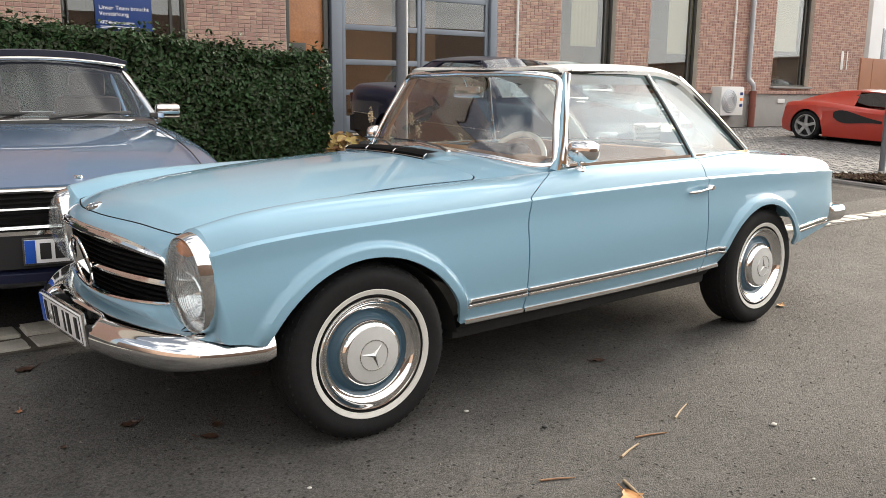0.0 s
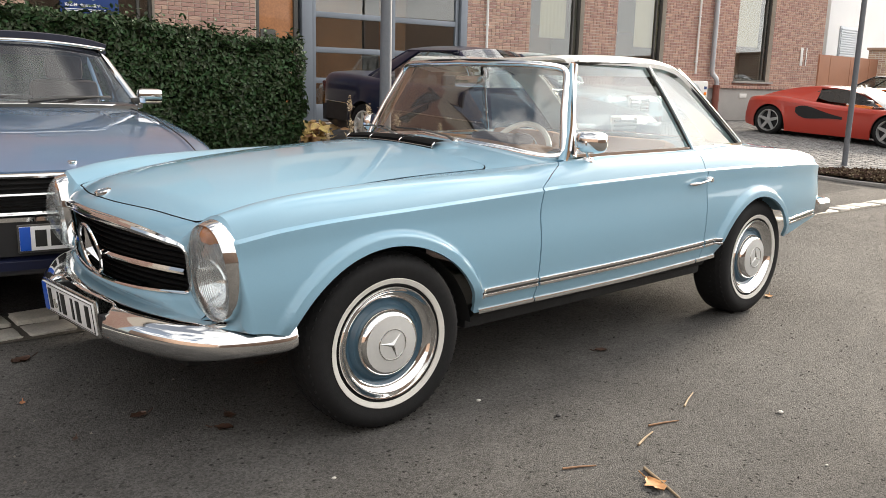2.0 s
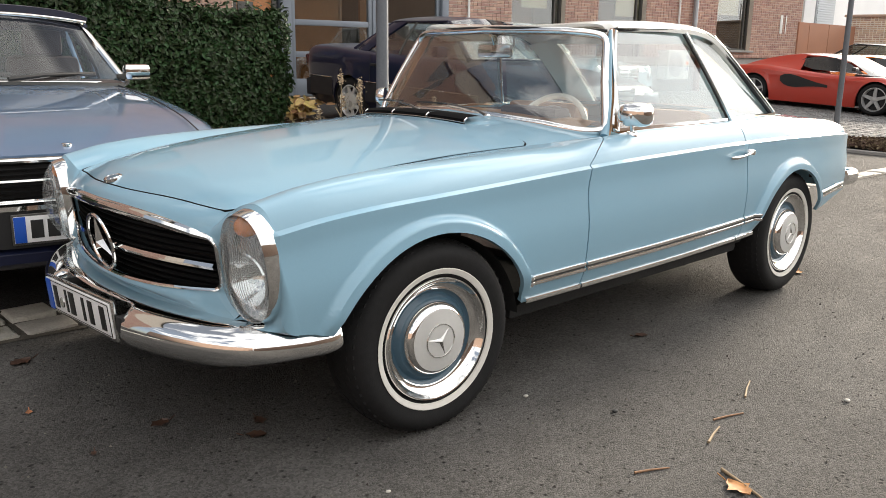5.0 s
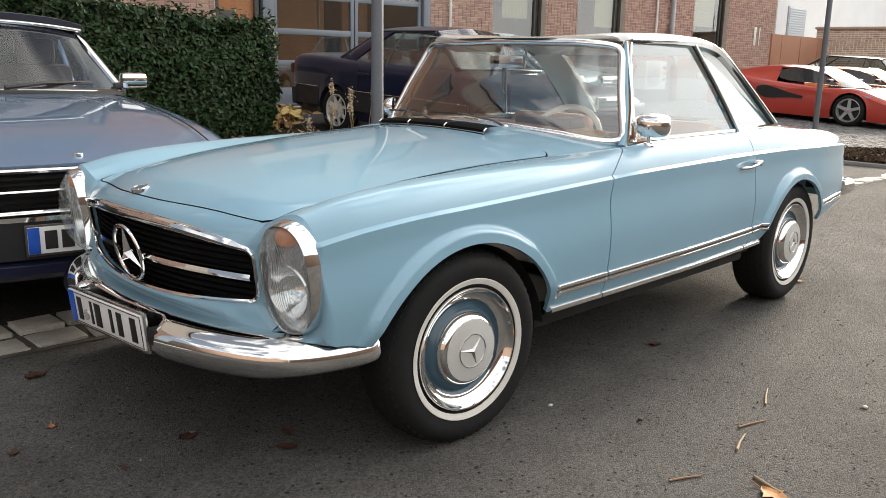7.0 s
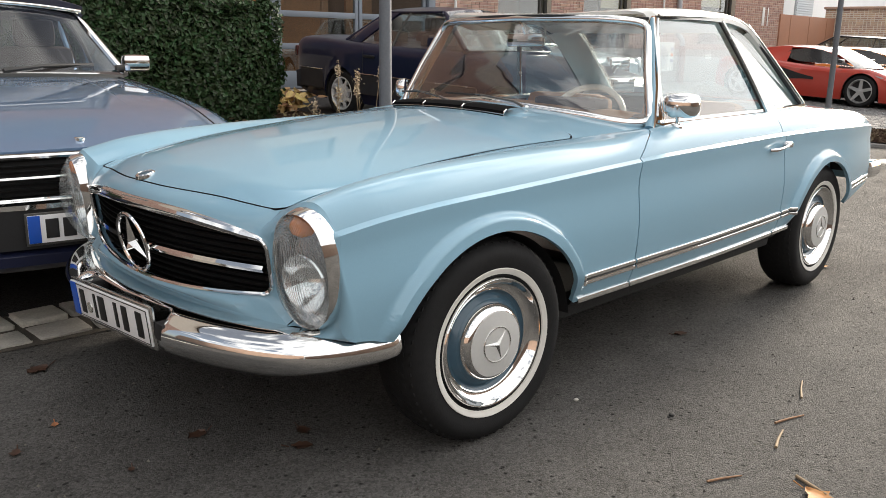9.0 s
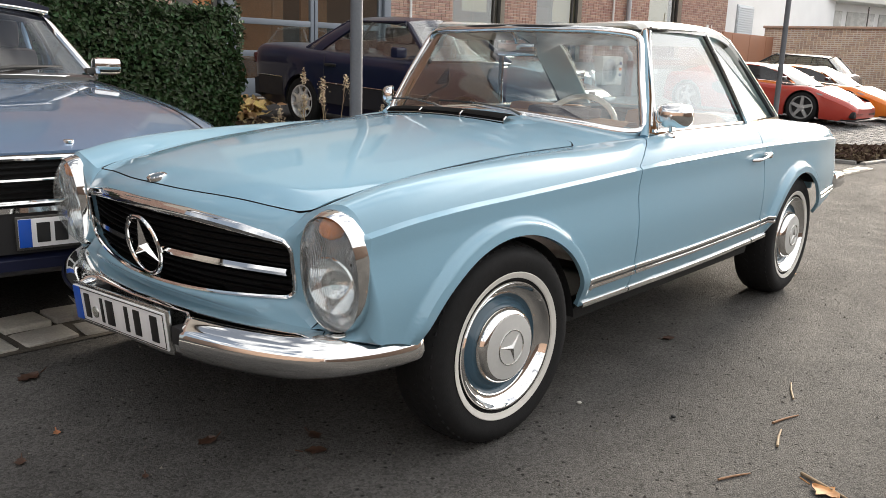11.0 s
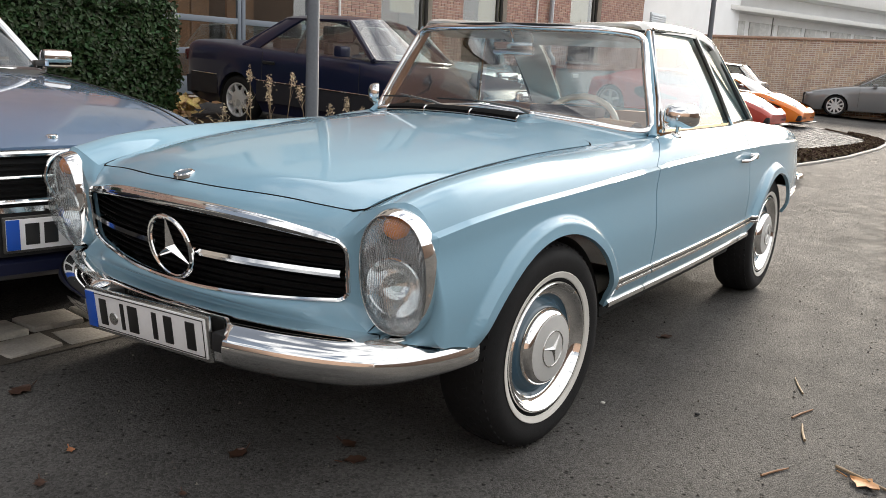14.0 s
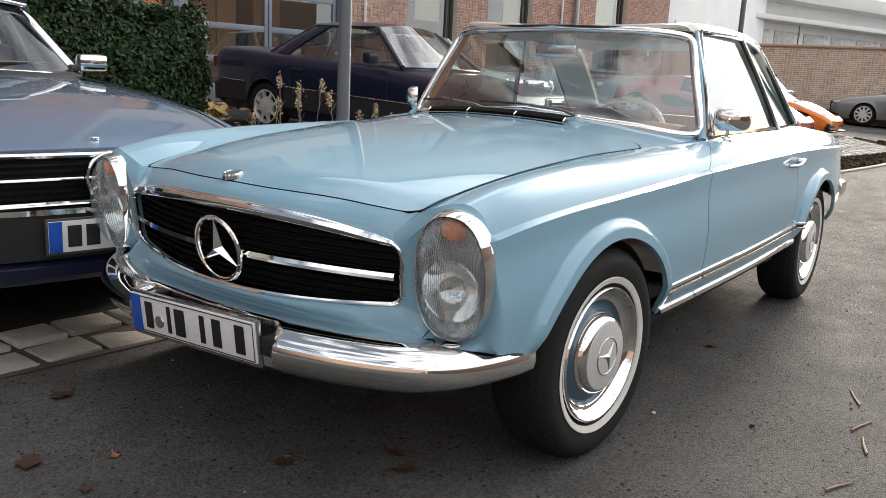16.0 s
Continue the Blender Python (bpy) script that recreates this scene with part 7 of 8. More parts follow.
# ---- low mid-engined sports cars
def supercar(name, label, paint, m):
    car = thing(name, label, "car", m, group="low sports cars on the setts")
    sx = [0.0, 0.15, 0.6, 1.05, 1.5, 2.2, 3.0, 3.6, 4.05, 4.32, 4.40]
    zt = [0.42, 0.52, 0.68, 0.80, 0.78, 0.80, 0.86, 0.90, 0.88, 0.84, 0.55]
    car_body(car, paint, sx, zt, [0.72, 0.86, 0.94, 0.96, 0.93, 0.91, 0.95, 0.97, 0.94, 0.86, 0.80], 4.40, (1.08, 3.75), 0.37, 0.335, sill=0.13, crown=-0.03, hip=0.10)
    bm = bmesh.new()
    rows = []
    for x in np.linspace(1.3, 4.25, 26):
        u = (x - 1.3) / 2.95
        h = 1.19 - 1.45 * max(0.42 - u, 0) ** 2 * 1.35 - 1.02 * max(u - 0.42, 0) ** 2
        w = 0.60 - 0.10 * abs(u - 0.5)
        rows.append([(x, k * w, h + 0.02 * (1 - k * k) - 0.03 * abs(k) ** 6) for k in np.linspace(-1, 1, 13)])
    shell(bm, rows, 0.03, inward=(2.6, 0, 0.3))
    canopy = part("roof", bm, paint, car)
    bm = bmesh.new()
    rows = []
    for k in np.linspace(-1, 1, 15):
        a, b = np.array((1.02 + 0.28 * k * k, k * 0.74, 0.80)), np.array((1.92 + 0.14 * k * k, k * 0.585, 1.185 + 0.02 * (1 - k * k)))
        rows.append([a * (1 - t) + b * t + np.array((0, 0, 0.03 * math.sin(math.pi * t))) for t in np.linspace(0, 1, 7)])
    grid(bm, rows)
    part("windscreen", bm, BLACK_PAINT, car, "dark windscreen")
    for sg in (-1, 1):
        bm = bmesh.new()
        pts = [(1.40, 0.83), (1.75, 1.02), (2.1, 1.13), (2.45, 1.14), (2.75, 1.09), (2.98, 0.97), (2.5, 0.86)]
        rows = [[(x, sg * (0.78 - (z - 0.80) * 0.46), z) for x, z in pts], [(2.3 + (x - 2.3) * 0.1, sg * 0.70, 0.96) for x, z in pts]]
        bm.faces.new([bm.verts.new(p) for p in rows[0]])
        part("side_window", bm, BLACK_PAINT, car, smooth=0)
        bm = bmesh.new()
        rows = []
        for t in np.linspace(0, 1, 12):
            x = 2.08 + 1.05 * t
            h = 0.105 * math.sin(math.pi * min(t, 0.995) ** 2.6) ** 0.7 + 0.004
            w = float(np.interp(x, [1.5, 2.2, 3.0, 3.6], [0.93, 0.91, 0.95, 0.97])) + 0.010
            rows.append([(x, sg * w, 0.50 + 0.09 * t - h), (x, sg * (w + 0.002), 0.53 + 0.09 * t), (x, sg * w, 0.55 + 0.12 * t + h * 0.8)])
        grid(bm, rows)
        part("side_scoop", bm, BLACK, car, "black air scoop")
        bm = bmesh.new()      # flying buttress from the roof down to the rear deck
        rows = []
        for x in np.linspace(2.75, 4.25, 14):
            u = (x - 1.3) / 2.95
            h = 1.19 - 1.02 * max(u - 0.42, 0) ** 2 - 0.012
            w = 0.60 - 0.10 * abs(u - 0.5)
            low = float(np.interp(x, [2.2, 3.0, 3.6, 4.1, 4.45], [0.80, 0.86, 0.90, 0.88, 0.84])) - 0.03
            rows.append([(x, sg * (w * (1 - t) + 0.86 * t), h * (1 - t) + low * t - 0.04 * math.sin(math.pi * t)) for t in (0, 0.25, 0.5, 0.75, 1)])
        grid(bm, rows)
        part("buttress", bm, paint, car)
        bm = bmesh.new()
        rows = []
        for t in np.linspace(0, 1, 10):
            x, w = 0.20 + 0.62 * t, 0.72 + 0.15 * t
            rows.append([(x - 0.02, sg * (w - 0.16 * (1 - t)), 0.575 + 0.15 * t), (x - 0.045, sg * (w - 0.02), 0.555 + 0.15 * t), (x - 0.05, sg * (w + 0.075), 0.49 + 0.15 * t), (x + 0.01, sg * (w + 0.085), 0.53 + 0.15 * t)])
        grid(bm, rows)
        part("headlamp", bm, GREY_PAINT, car, "grey swept headlamp")
        bm = bmesh.new()
        box(bm, (0.09, sg * 0.50, 0.27), (0.18, 0.62, 0.15), 0.05)
        part("front_intake", bm, BLACK, car)
        bm = bmesh.new()
        box(bm, (1.55, sg * 0.93, 0.92), (0.10, 0.18, 0.08), 0.03)
        part("door_mirror", bm, BLACK_PAINT, car)
    bm = bmesh.new()
    box(bm, (0.10, 0, 0.15), (0.34, 1.7, 0.03), 0.01)
    part("splitter", bm, BLACK, car)
    for x in (1.08, 3.75):
        for sg in (-1, 1):
            car_wheel(car, x, sg * 0.84, 0.335, 0.245, RIM_DARK, 5, 0.034, 0.24)
    return car


SLOPE = pose(0, 0, 0, 0, -2.6, 0)
supercar("supercar", "red mid-engined sports car parked on grey setts", RED_PAINT, pose(16.05, 2.35, 0.075, 0, 0, 90) @ SLOPE @ Matrix.Scale(0.91, 4))
supercar("supercar", "orange mid-engined sports car beside the red one", ORANGE_PAINT, pose(18.7, 2.30, 0.065, 0, 0, 90) @ SLOPE @ Matrix.Scale(0.91, 4))

# ---- black hatchback and grey saloon near the yard wall
hatch = thing("hatchback", "black hatchback parked behind the orange sports car", "car", pose(22.3, 8.05, 0.33, 0, 0, -90) @ pose(0, 0, 0, 0, 2.6, 0) @ Matrix.Scale(0.9, 4))
car_body(hatch, BLACK_PAINT, [0, 0.15, 0.7, 1.2, 3.5, 4.1, 4.2], [0.66, 0.78, 0.90, 0.97, 1.0, 0.98, 0.7], [0.74, 0.84, 0.88, 0.89, 0.89, 0.84, 0.78], 4.2, (0.85, 3.4), 0.34, 0.31, sill=0.2)
cabin(hatch, BLACK_PAINT, 1.05, 1.85, 3.5, 4.05, 0.82, 0.62, 0.98, 1.48, posts=(0.48, 0.8))
for x in (0.85, 3.4):
    for sg in (-1, 1):
        car_wheel(hatch, x, sg * 0.77, 0.31, 0.21, RIM_SILVER, 5)
audi = thing("grey_saloon", "dark grey modern saloon parked along the brick wall", "car", pose(27.0, 4.15, 0.13, 0, 0, -78.5))
car_body(audi, GREY_PAINT, [0, 0.12, 0.6, 1.3, 1.6, 3.6, 4.2, 4.7, 4.8], [0.60, 0.72, 0.83, 0.93, 0.96, 1.0, 1.0, 0.97, 0.62], [0.72, 0.84, 0.90, 0.92, 0.92, 0.92, 0.90, 0.85, 0.76], 4.8, (0.92, 3.75), 0.355, 0.33, sill=0.19)
cabin(audi, GREY_PAINT, 1.40, 2.20, 3.35, 4.15, 0.84, 0.60, 0.97, 1.40, posts=(0.5, 0.82), bow=0.16)
for sg in (-1, 1):
    bm = bmesh.new()
    box(bm, (0.16, sg * 0.68, 0.66), (0.26, 0.32, 0.12), 0.04)
    part("headlamp", bm, LAMP_PLAIN, audi)
    bm = bmesh.new()
    box(bm, (1.95, sg * 0.96, 1.0), (0.13, 0.20, 0.12), 0.04)
    part("door_mirror", bm, GREY_PAINT, audi)
    door_lines(audi, [[(1.55, sg * 0.93, z) for z in np.linspace(0.3, 0.92, 6)], [(2.7, sg * 0.932, z) for z in np.linspace(0.3, 0.95, 6)]])
bm = bmesh.new()
box(bm, (0.0, 0, 0.52), (0.08, 0.9, 0.36), 0.05)
part("grille", bm, BLACK, audi)
for x in (0.92, 3.75):
    for sg in (-1, 1):
        car_wheel(audi, x, sg * 0.80, 0.33, 0.245, RIM_SILVER, 10, 0.03)


# ---------------------------------------------------------------- gutter stones, island, hedge, posts, litter
SETT = mat("granite_sett", (0.46, 0.44, 0.39), 0.8, 0.0, 0.25, 14.0, 90.0, bump=0.5, bump_scale=60.0, random_by="object", spread=0.25)
SETT_I = mat("granite_sett_rest", (0.16, 0.16, 0.158), 0.8, 0.0, 0.25, 10.0, 80.0, bump=0.5, bump_scale=60.0, random_by="island", spread=0.3)
JOINT = mat("sandy_joint", (0.075, 0.065, 0.052), 0.95, 0.0, 0.4, 8.0, 120.0, bump=0.6, bump_scale=90.0)
MULCH = mat("bark_mulch", (0.050, 0.035, 0.024), 0.95, 0.0, 0.5, 4.0, 60.0, bump=0.9, bump_scale=40.0, spec=0.03)
LEAF_G = mat("laurel_leaf", (0.027, 0.052, 0.017), 0.48, 0.0, 0.25, 3.0, 40.0, random_by="island", spread=0.5, spec=0.28)
TWIG = mat("dry_twig", (0.24, 0.135, 0.075), 0.8, 0.0, 0.3, 20.0, 90.0)
SEED = mat("pale_seed_plume", (0.47, 0.39, 0.27), 0.9, 0.0, 0.3, 20.0, 90.0, random_by="island", spread=0.3)
DRY = mat("dry_stalk", (0.25, 0.19, 0.115), 0.85, 0.0, 0.3, 20.0, 90.0, random_by="island", spread=0.4)
FALLEN = mat("fallen_leaf", (0.40, 0.185, 0.07), 0.75, 0.0, 0.3, 12.0, 60.0, random_by="object", spread=0.15)
DARK_LEAF = mat("wet_leaf", (0.055, 0.025, 0.014), 0.6, 0.0, 0.3, 12.0, 60.0)
POLE = mat("galvanised_pole", (0.15, 0.16, 0.175), 0.6, 0.3, 0.15, 6.0, 60.0)


def sett_mesh(w, d, h, seed):
    r = random.Random(seed)
    bm = bmesh.new()
    box(bm, (0, 0, -h / 2), (w, d, h), 0.014)
    for v in bm.verts:
        v.co += Vector((r.uniform(-1, 1), r.uniform(-1, 1), r.uniform(-1, 1) * 0.5)) * 0.005
    me = bpy.data.meshes.new("sett")
    bm.to_mesh(me)
    bm.free()
    me.shade_smooth()
    me.set_sharp_from_angle(angle=radians(50))
    me.materials.append(SETT)
    return me


bm = bmesh.new()
xs_k = np.arange(-9.0, 9.3, 0.6)
grid(bm, [[(x, float(kerb_y(x)) - 0.02, 0.004), (x, float(kerb_y(x)) + (0.40 if x < 2.7 else 0.21), 0.012)] for x in xs_k])
gutter = tagged(part("gutter", bm, JOINT, smooth=0), "two rows of pale granite setts between road and bays", "kerb", kind="structure")
setts_a = [sett_mesh(0.185 + 0.012 * k, 0.185, 0.10, k) for k in range(4)]
rng = random.Random(4)
for row, (y0, h) in enumerate(((0.10, 0.014), (0.305, 0.030))):
    x = -4.5 + 0.07 * row
    while x < (9.0 if row == 0 else 2.6):
        k = rng.randrange(4)
        w = 0.185 + 0.012 * k
        ob = new("sett", setts_a[k])
        ob.parent = gutter
        ob.matrix_basis = pose(x + w / 2, float(kerb_y(x)) + y0 + rng.uniform(-0.006, 0.006), h + rng.uniform(-0.004, 0.004), rng.uniform(-2, 2), rng.uniform(-2, 2), -3.3 + rng.uniform(-2, 2))
        x += w + 0.022

# island: kerb, mulch strip and setts on which the low sports cars stand
bm = bmesh.new()
isl = [(9.4, 0.62), (10.5, 0.46), (12.0, 0.30), (14.5, 0.22), (16.2, 0.28), (17.2, 0.62), (18.2, 1.25), (19.6, 2.3)]
strip(bm, [(x, y, float(rise(y)) + 0.03) for x, y in isl], [(-0.035, -0.06), (0.035, -0.06), (0.035, -0.008), (0.027, 0.0), (-0.027, 0.0), (-0.035, -0.008)])
strip(bm, [(9.4, y, float(rise(y)) + 0.03) for y in np.linspace(0.70, 7.5, 9)], [(-0.04, -0.06), (0.04, -0.06), (0.04, 0.0), (0.03, 0.008), (-0.03, 0.008), (-0.04, 0.0)])
tagged(part("island_kerb", bm, PLINTH), "low pale concrete kerb round the island", "kerb", kind="structure")
bm = bmesh.new()
top_line = curve([9.4, 10.6, 12, 15, 17, 19], [2.6, 2.0, 0.95, 0.55, 0.85, 1.9])
low_line = curve([p[0] for p in isl], [p[1] + 0.07 for p in isl])
rows = []
for x in np.linspace(9.41, 19.0, 34):
    a, b = float(low_line(x)), max(float(top_line(x)), float(low_line(x)) + 0.05)
    rows.append([(x, a + (b - a) * t, float(rise(a + (b - a) * t)) + 0.03 + 0.03 * math.sin(math.pi * t) + rng.uniform(0, 0.012)) for t in np.linspace(0, 1, 8)])
grid(bm, rows)
tagged(part("mulch_bed", bm, MULCH), "dark bark mulch along the island edge", "soil", kind="structure")
bm = bmesh.new()
verts, faces = [], []
y = 0.45
row = 0
while y < 8.2:
    x = 9.5 + (0.06 if row % 2 else 0.0)
    while x < 21.5:
        lo = float(top_line(min(x, 19.0))) + (0.5 * (x - 19.0) if x > 19 else 0)
        if y > lo:
            n = len(verts)
            z = float(rise(y)) + 0.022 + rng.uniform(0, 0.012)
            for dx, dy, dz in ((0.004, 0.004, -0.02), (0.108, 0.004, -0.02), (0.108, 0.108, -0.02), (0.004, 0.108, -0.02), (0.018, 0.018, 0.0), (0.094, 0.018, 0.0), (0.094, 0.094, 0.0), (0.018, 0.094, 0.0)):
                verts.append((x + dx + rng.uniform(-0.004, 0.004), y + dy + rng.uniform(-0.004, 0.004), z + dz))
            faces.append((n + 4, n + 5, n + 6, n + 7))
            for i in range(4):
                faces.append((n + i, n + (i + 1) % 4, n + 4 + (i + 1) % 4, n + 4 + i))
        x += 0.113
    y += 0.113
    row += 1
bm.free()
me = bpy.data.meshes.new("setts")
me.from_pydata(verts, [], faces)
me.validate()
tagged(linked("sett_paving", me, SETT_I, smooth=0), "grey granite sett paving under the sports cars", "paving", kind="stuff")


# hedge: dark core, coloured as inner shade, under a skin of laurel leaves
def leaf_skin(name, points, size, material, seed, parent=None):
    r = np.random.RandomState(seed)
    verts, faces = [], []
    for p, nrm in points:
        nrm = np.array(nrm) + r.normal(0, 0.55, 3) + np.array((0, 0, 0.25))
        nrm /= np.linalg.norm(nrm)
        t = np.cross(nrm, r.normal(0, 1, 3))
        t /= np.linalg.norm(t)
        b = np.cross(nrm, t)
        L, W = size * r.uniform(0.7, 1.25), size * r.uniform(0.44, 0.60)
        n = len(verts)
        p = np.array(p)
        for u, v, h in ((-0.5, 0, 0), (-0.26, 0.42, 0.10), (0.14, 0.46, 0.10), (0.5, 0, -0.08), (0.14, -0.46, 0.10), (-0.26, -0.42, 0.10), (-0.05, 0, -0.03)):
            verts.append(p + t * L * u + b * W * v + nrm * W * h)
        faces += [(n + i, n + 6, n + (i + 1) % 6) for i in range(6)]
    me = bpy.data.meshes.new(name)
    me.from_pydata([tuple(v) for v in verts], [], faces)
    me.validate()
    return tagged(linked(name, me, material, parent, smooth=0), kind="stuff")


HX0, HX1, HY0, HY1 = -4.5, 3.84, 5.85, 7.35
HZ0, HZ1 = 0.22, 1.60
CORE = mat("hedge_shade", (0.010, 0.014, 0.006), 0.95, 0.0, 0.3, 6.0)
hedge = thing("hedge", "clipped dark green laurel hedge beside the parking bay", "hedge", pose((HX0 + HX1) / 2, (HY0 + HY1) / 2, 0.3))
HM = Matrix.Translation((-(HX0 + HX1) / 2, -(HY0 + HY1) / 2, -0.3))
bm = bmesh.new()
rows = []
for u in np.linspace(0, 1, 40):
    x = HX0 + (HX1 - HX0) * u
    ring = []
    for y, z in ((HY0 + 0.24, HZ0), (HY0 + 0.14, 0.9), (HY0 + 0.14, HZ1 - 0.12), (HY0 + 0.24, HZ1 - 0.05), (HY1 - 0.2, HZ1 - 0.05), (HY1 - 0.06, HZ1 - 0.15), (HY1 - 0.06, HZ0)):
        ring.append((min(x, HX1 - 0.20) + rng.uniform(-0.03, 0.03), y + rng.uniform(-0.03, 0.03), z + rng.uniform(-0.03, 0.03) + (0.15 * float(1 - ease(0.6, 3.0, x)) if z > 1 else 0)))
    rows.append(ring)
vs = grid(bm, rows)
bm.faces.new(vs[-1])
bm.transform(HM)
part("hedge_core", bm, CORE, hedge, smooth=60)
hr = np.random.RandomState(11)


def lift(x):
    """The hedge stands taller towards its far end."""
    return 0.17 * float(1 - ease(0.6, 3.0, x))


def bulge(a, b):
    return 0.10 * noise.noise((a * 1.5, b * 1.9, 2.0)) + 0.05 * noise.noise((a * 4.2, b * 4.2, 7.0))


pts = []
for _ in range(24000):
    x, z = hr.uniform(-1.0, HX1), hr.uniform(HZ0 + 0.03, HZ1)
    z += lift(x) * (z - HZ0) / (HZ1 - HZ0)
    pts.append(((x, HY0 + hr.uniform(-0.01, 0.09) - bulge(x, z) + 0.16 * float(1 - ease(0.25, 0.75, z)), z), (0, -1, 0.2)))
for _ in range(4800):
    y, z = hr.uniform(HY0, HY1), hr.uniform(HZ0 + 0.03, HZ1)
    pts.append(((HX1 - hr.uniform(-0.01, 0.09) + 1.6 * bulge(y, z) - 0.10 * float(ease(1.1, 1.65, z)) - 0.07 * float(1 - ease(0.3, 0.8, z)), y, z), (1, 0, 0.2)))
for _ in range(9000):
    x, y = hr.uniform(-1.6, HX1), HY0 + (HY1 - HY0) * hr.uniform(0, 1) ** 1.6
    pts.append(((x, y, HZ1 - 0.05 + lift(x) + 1.4 * bulge(x, y) + hr.uniform(-0.03, 0.05) + (0.15 * hr.uniform(0, 1) if hr.uniform(0, 1) < 0.16 else 0)), (0, -0.2, 1)))
for _ in range(2500):
    x, z = hr.uniform(HX0, -1.0), hr.uniform(HZ0 + 0.03, HZ1)
    pts.append(((x, HY0 + hr.uniform(-0.01, 0.08) - bulge(x, z), z), (0, -1, 0.2)))
pts = [((p[0] + HM[0][3], p[1] + HM[1][3], p[2] + HM[2][3]), n) for p, n in pts]
leaf_skin("laurel_leaves", pts, 0.064, LEAF_G, 5, hedge)

# bark chips over the island's mulch
CHIP = mat("bark_chip", (0.115, 0.083, 0.060), 0.95, 0.0, 0.3, 20.0, 90.0, random_by="island", spread=0.5, spec=0.03)
chips = []
for _ in range(5200):
    x, t = 9.42 + 8.6 * rng.uniform(0, 1) ** 1.5, rng.uniform(0, 1)
    a, b = float(low_line(x)), max(float(top_line(x)), float(low_line(x)) + 0.05)
    y = a + (b - a) * t
    chips.append(((x, y, float(rise(y)) + 0.045 + 0.03 * math.sin(math.pi * t) + rng.uniform(0, 0.02)), (rng.gauss(0, 0.8), rng.gauss(0, 0.8), 0.7)))
tagged(leaf_skin("bark_chips", chips, 0.075, CHIP, 91), "dark brown bark chips along the island edge", "mulch")

# posts
for x, y, r, name in ((2.665, 2.72, 0.049, "lamp_post"), (11.18, 2.40, 0.040, "lamp_post")):
    bm = bmesh.new()
    z0 = float(rise(y)) - 0.02
    tube(bm, [(0, 0, 0), (0, 0, 0.9), (0, 0, 0.95), (0, 0, 4.6)], [r * 1.02, r * 1.02, r, r * 0.85], 20)
    lathe(bm, [(r * 1.9, 0.0), (r * 1.9, 0.02), (r * 1.1, 0.03), (r, 0.05)], 20, "z")
    post = tagged(part(name, bm, POLE), "grey galvanised steel lamp post", "post", group="lamp posts")
    post.location = (x, y, z0)

# planting strip with dried stalks and brown leaves round the post
bm = bmesh.new()
rows = []
for x in np.linspace(1.9, 4.75, 22):
    rows.append([(x, y, float(rise(y)) + 0.012 + 0.05 * math.sin(math.pi * (y - 2.3) / 5.0) * rng.uniform(0.6, 1)) for y in np.linspace(2.3, 7.3, 14)])
grid(bm, rows)
tagged(part("planting_bed", bm, MULCH), "narrow brown planting bed between the bays", "soil", kind="structure")
for k, (x, y, h) in enumerate(((3.22, 4.02, 0.80), (3.30, 4.20, 0.55), (3.40, 3.95, 0.62), (3.52, 4.05, 0.74), (3.62, 3.98, 0.76), (3.78, 3.85, 0.66), (3.95, 3.7, 0.50), (4.05, 3.55, 0.58), (4.15, 3.45, 0.50), (3.1, 4.3, 0.42), (3.86, 3.62, 0.36))):
    bm = bmesh.new()
    z0 = float(rise(y)) + 0.03
    lean = (rng.uniform(-0.16, 0.16), rng.uniform(-0.1, 0.1))
    top = (lean[0] * h, lean[1] * h, h)
    tube(bm, [(0, 0, 0), (lean[0] * h * 0.35, lean[1] * h * 0.3, h * 0.5), top], [0.0045, 0.0036, 0.0025], 6)
    for s in range(3):
        f = rng.uniform(0.45, 0.8)
        tube(bm, [(top[0] * f * 0.8, top[1] * f, h * f), (top[0] * f + rng.uniform(-0.09, 0.09), top[1] * f + rng.uniform(-0.05, 0.05), h * f + rng.uniform(0.05, 0.13))], [0.003, 0.0015], 5)
    stalk = tagged(part("dried_plant", bm, DRY), "dried brown flower stalk in the planting bed", "plant", group="dried stalks")
    stalk.location = (x, y, z0)
    heads = []
    for _ in range(80):
        t = rng.uniform(0, 1)
        heads.append(((top[0] + rng.gauss(0, 0.010 + 0.012 * t), top[1] + rng.gauss(0, 0.010 + 0.012 * t), h + 0.02 - 0.13 * t + rng.gauss(0, 0.010)), (rng.gauss(0, 1), rng.gauss(0, 1), 0.6)))
    leaf_skin("seed_head", heads, 0.024, SEED, 40 + k, stalk)
brown = [((rng.uniform(2.1, 4.7), rng.uniform(2.5, 7.2), 0), (0, 0, 1)) for _ in range(520)]
brown = [((p[0], p[1], float(rise(p[1])) + 0.05 + rng.uniform(0, 0.05)), n) for p, n in brown]
tagged(leaf_skin("dry_foliage", brown, 0.07, DRY, 77), "brown and yellow dead foliage on the planting bed", "foliage")
tuft = [((4.3 + rng.gauss(0, 0.28), 7.0 + rng.gauss(0, 0.22), 0.34 + rng.uniform(0, 0.22)), (rng.gauss(0, 1), -0.5, 0.8)) for _ in range(420)]
STRAW = mat("yellow_straw", (0.52, 0.36, 0.15), 0.85, 0.0, 0.3, 20.0, 90.0, random_by="island", spread=0.4)
tagged(leaf_skin("straw_tuft", tuft, 0.16, STRAW, 78), "yellowed grass tuft beside the hedge", "plant")

# litter on the road
PALE_TWIG = mat("bleached_twig", (0.30, 0.22, 0.135), 0.8, 0.0, 0.3, 20.0, 90.0)


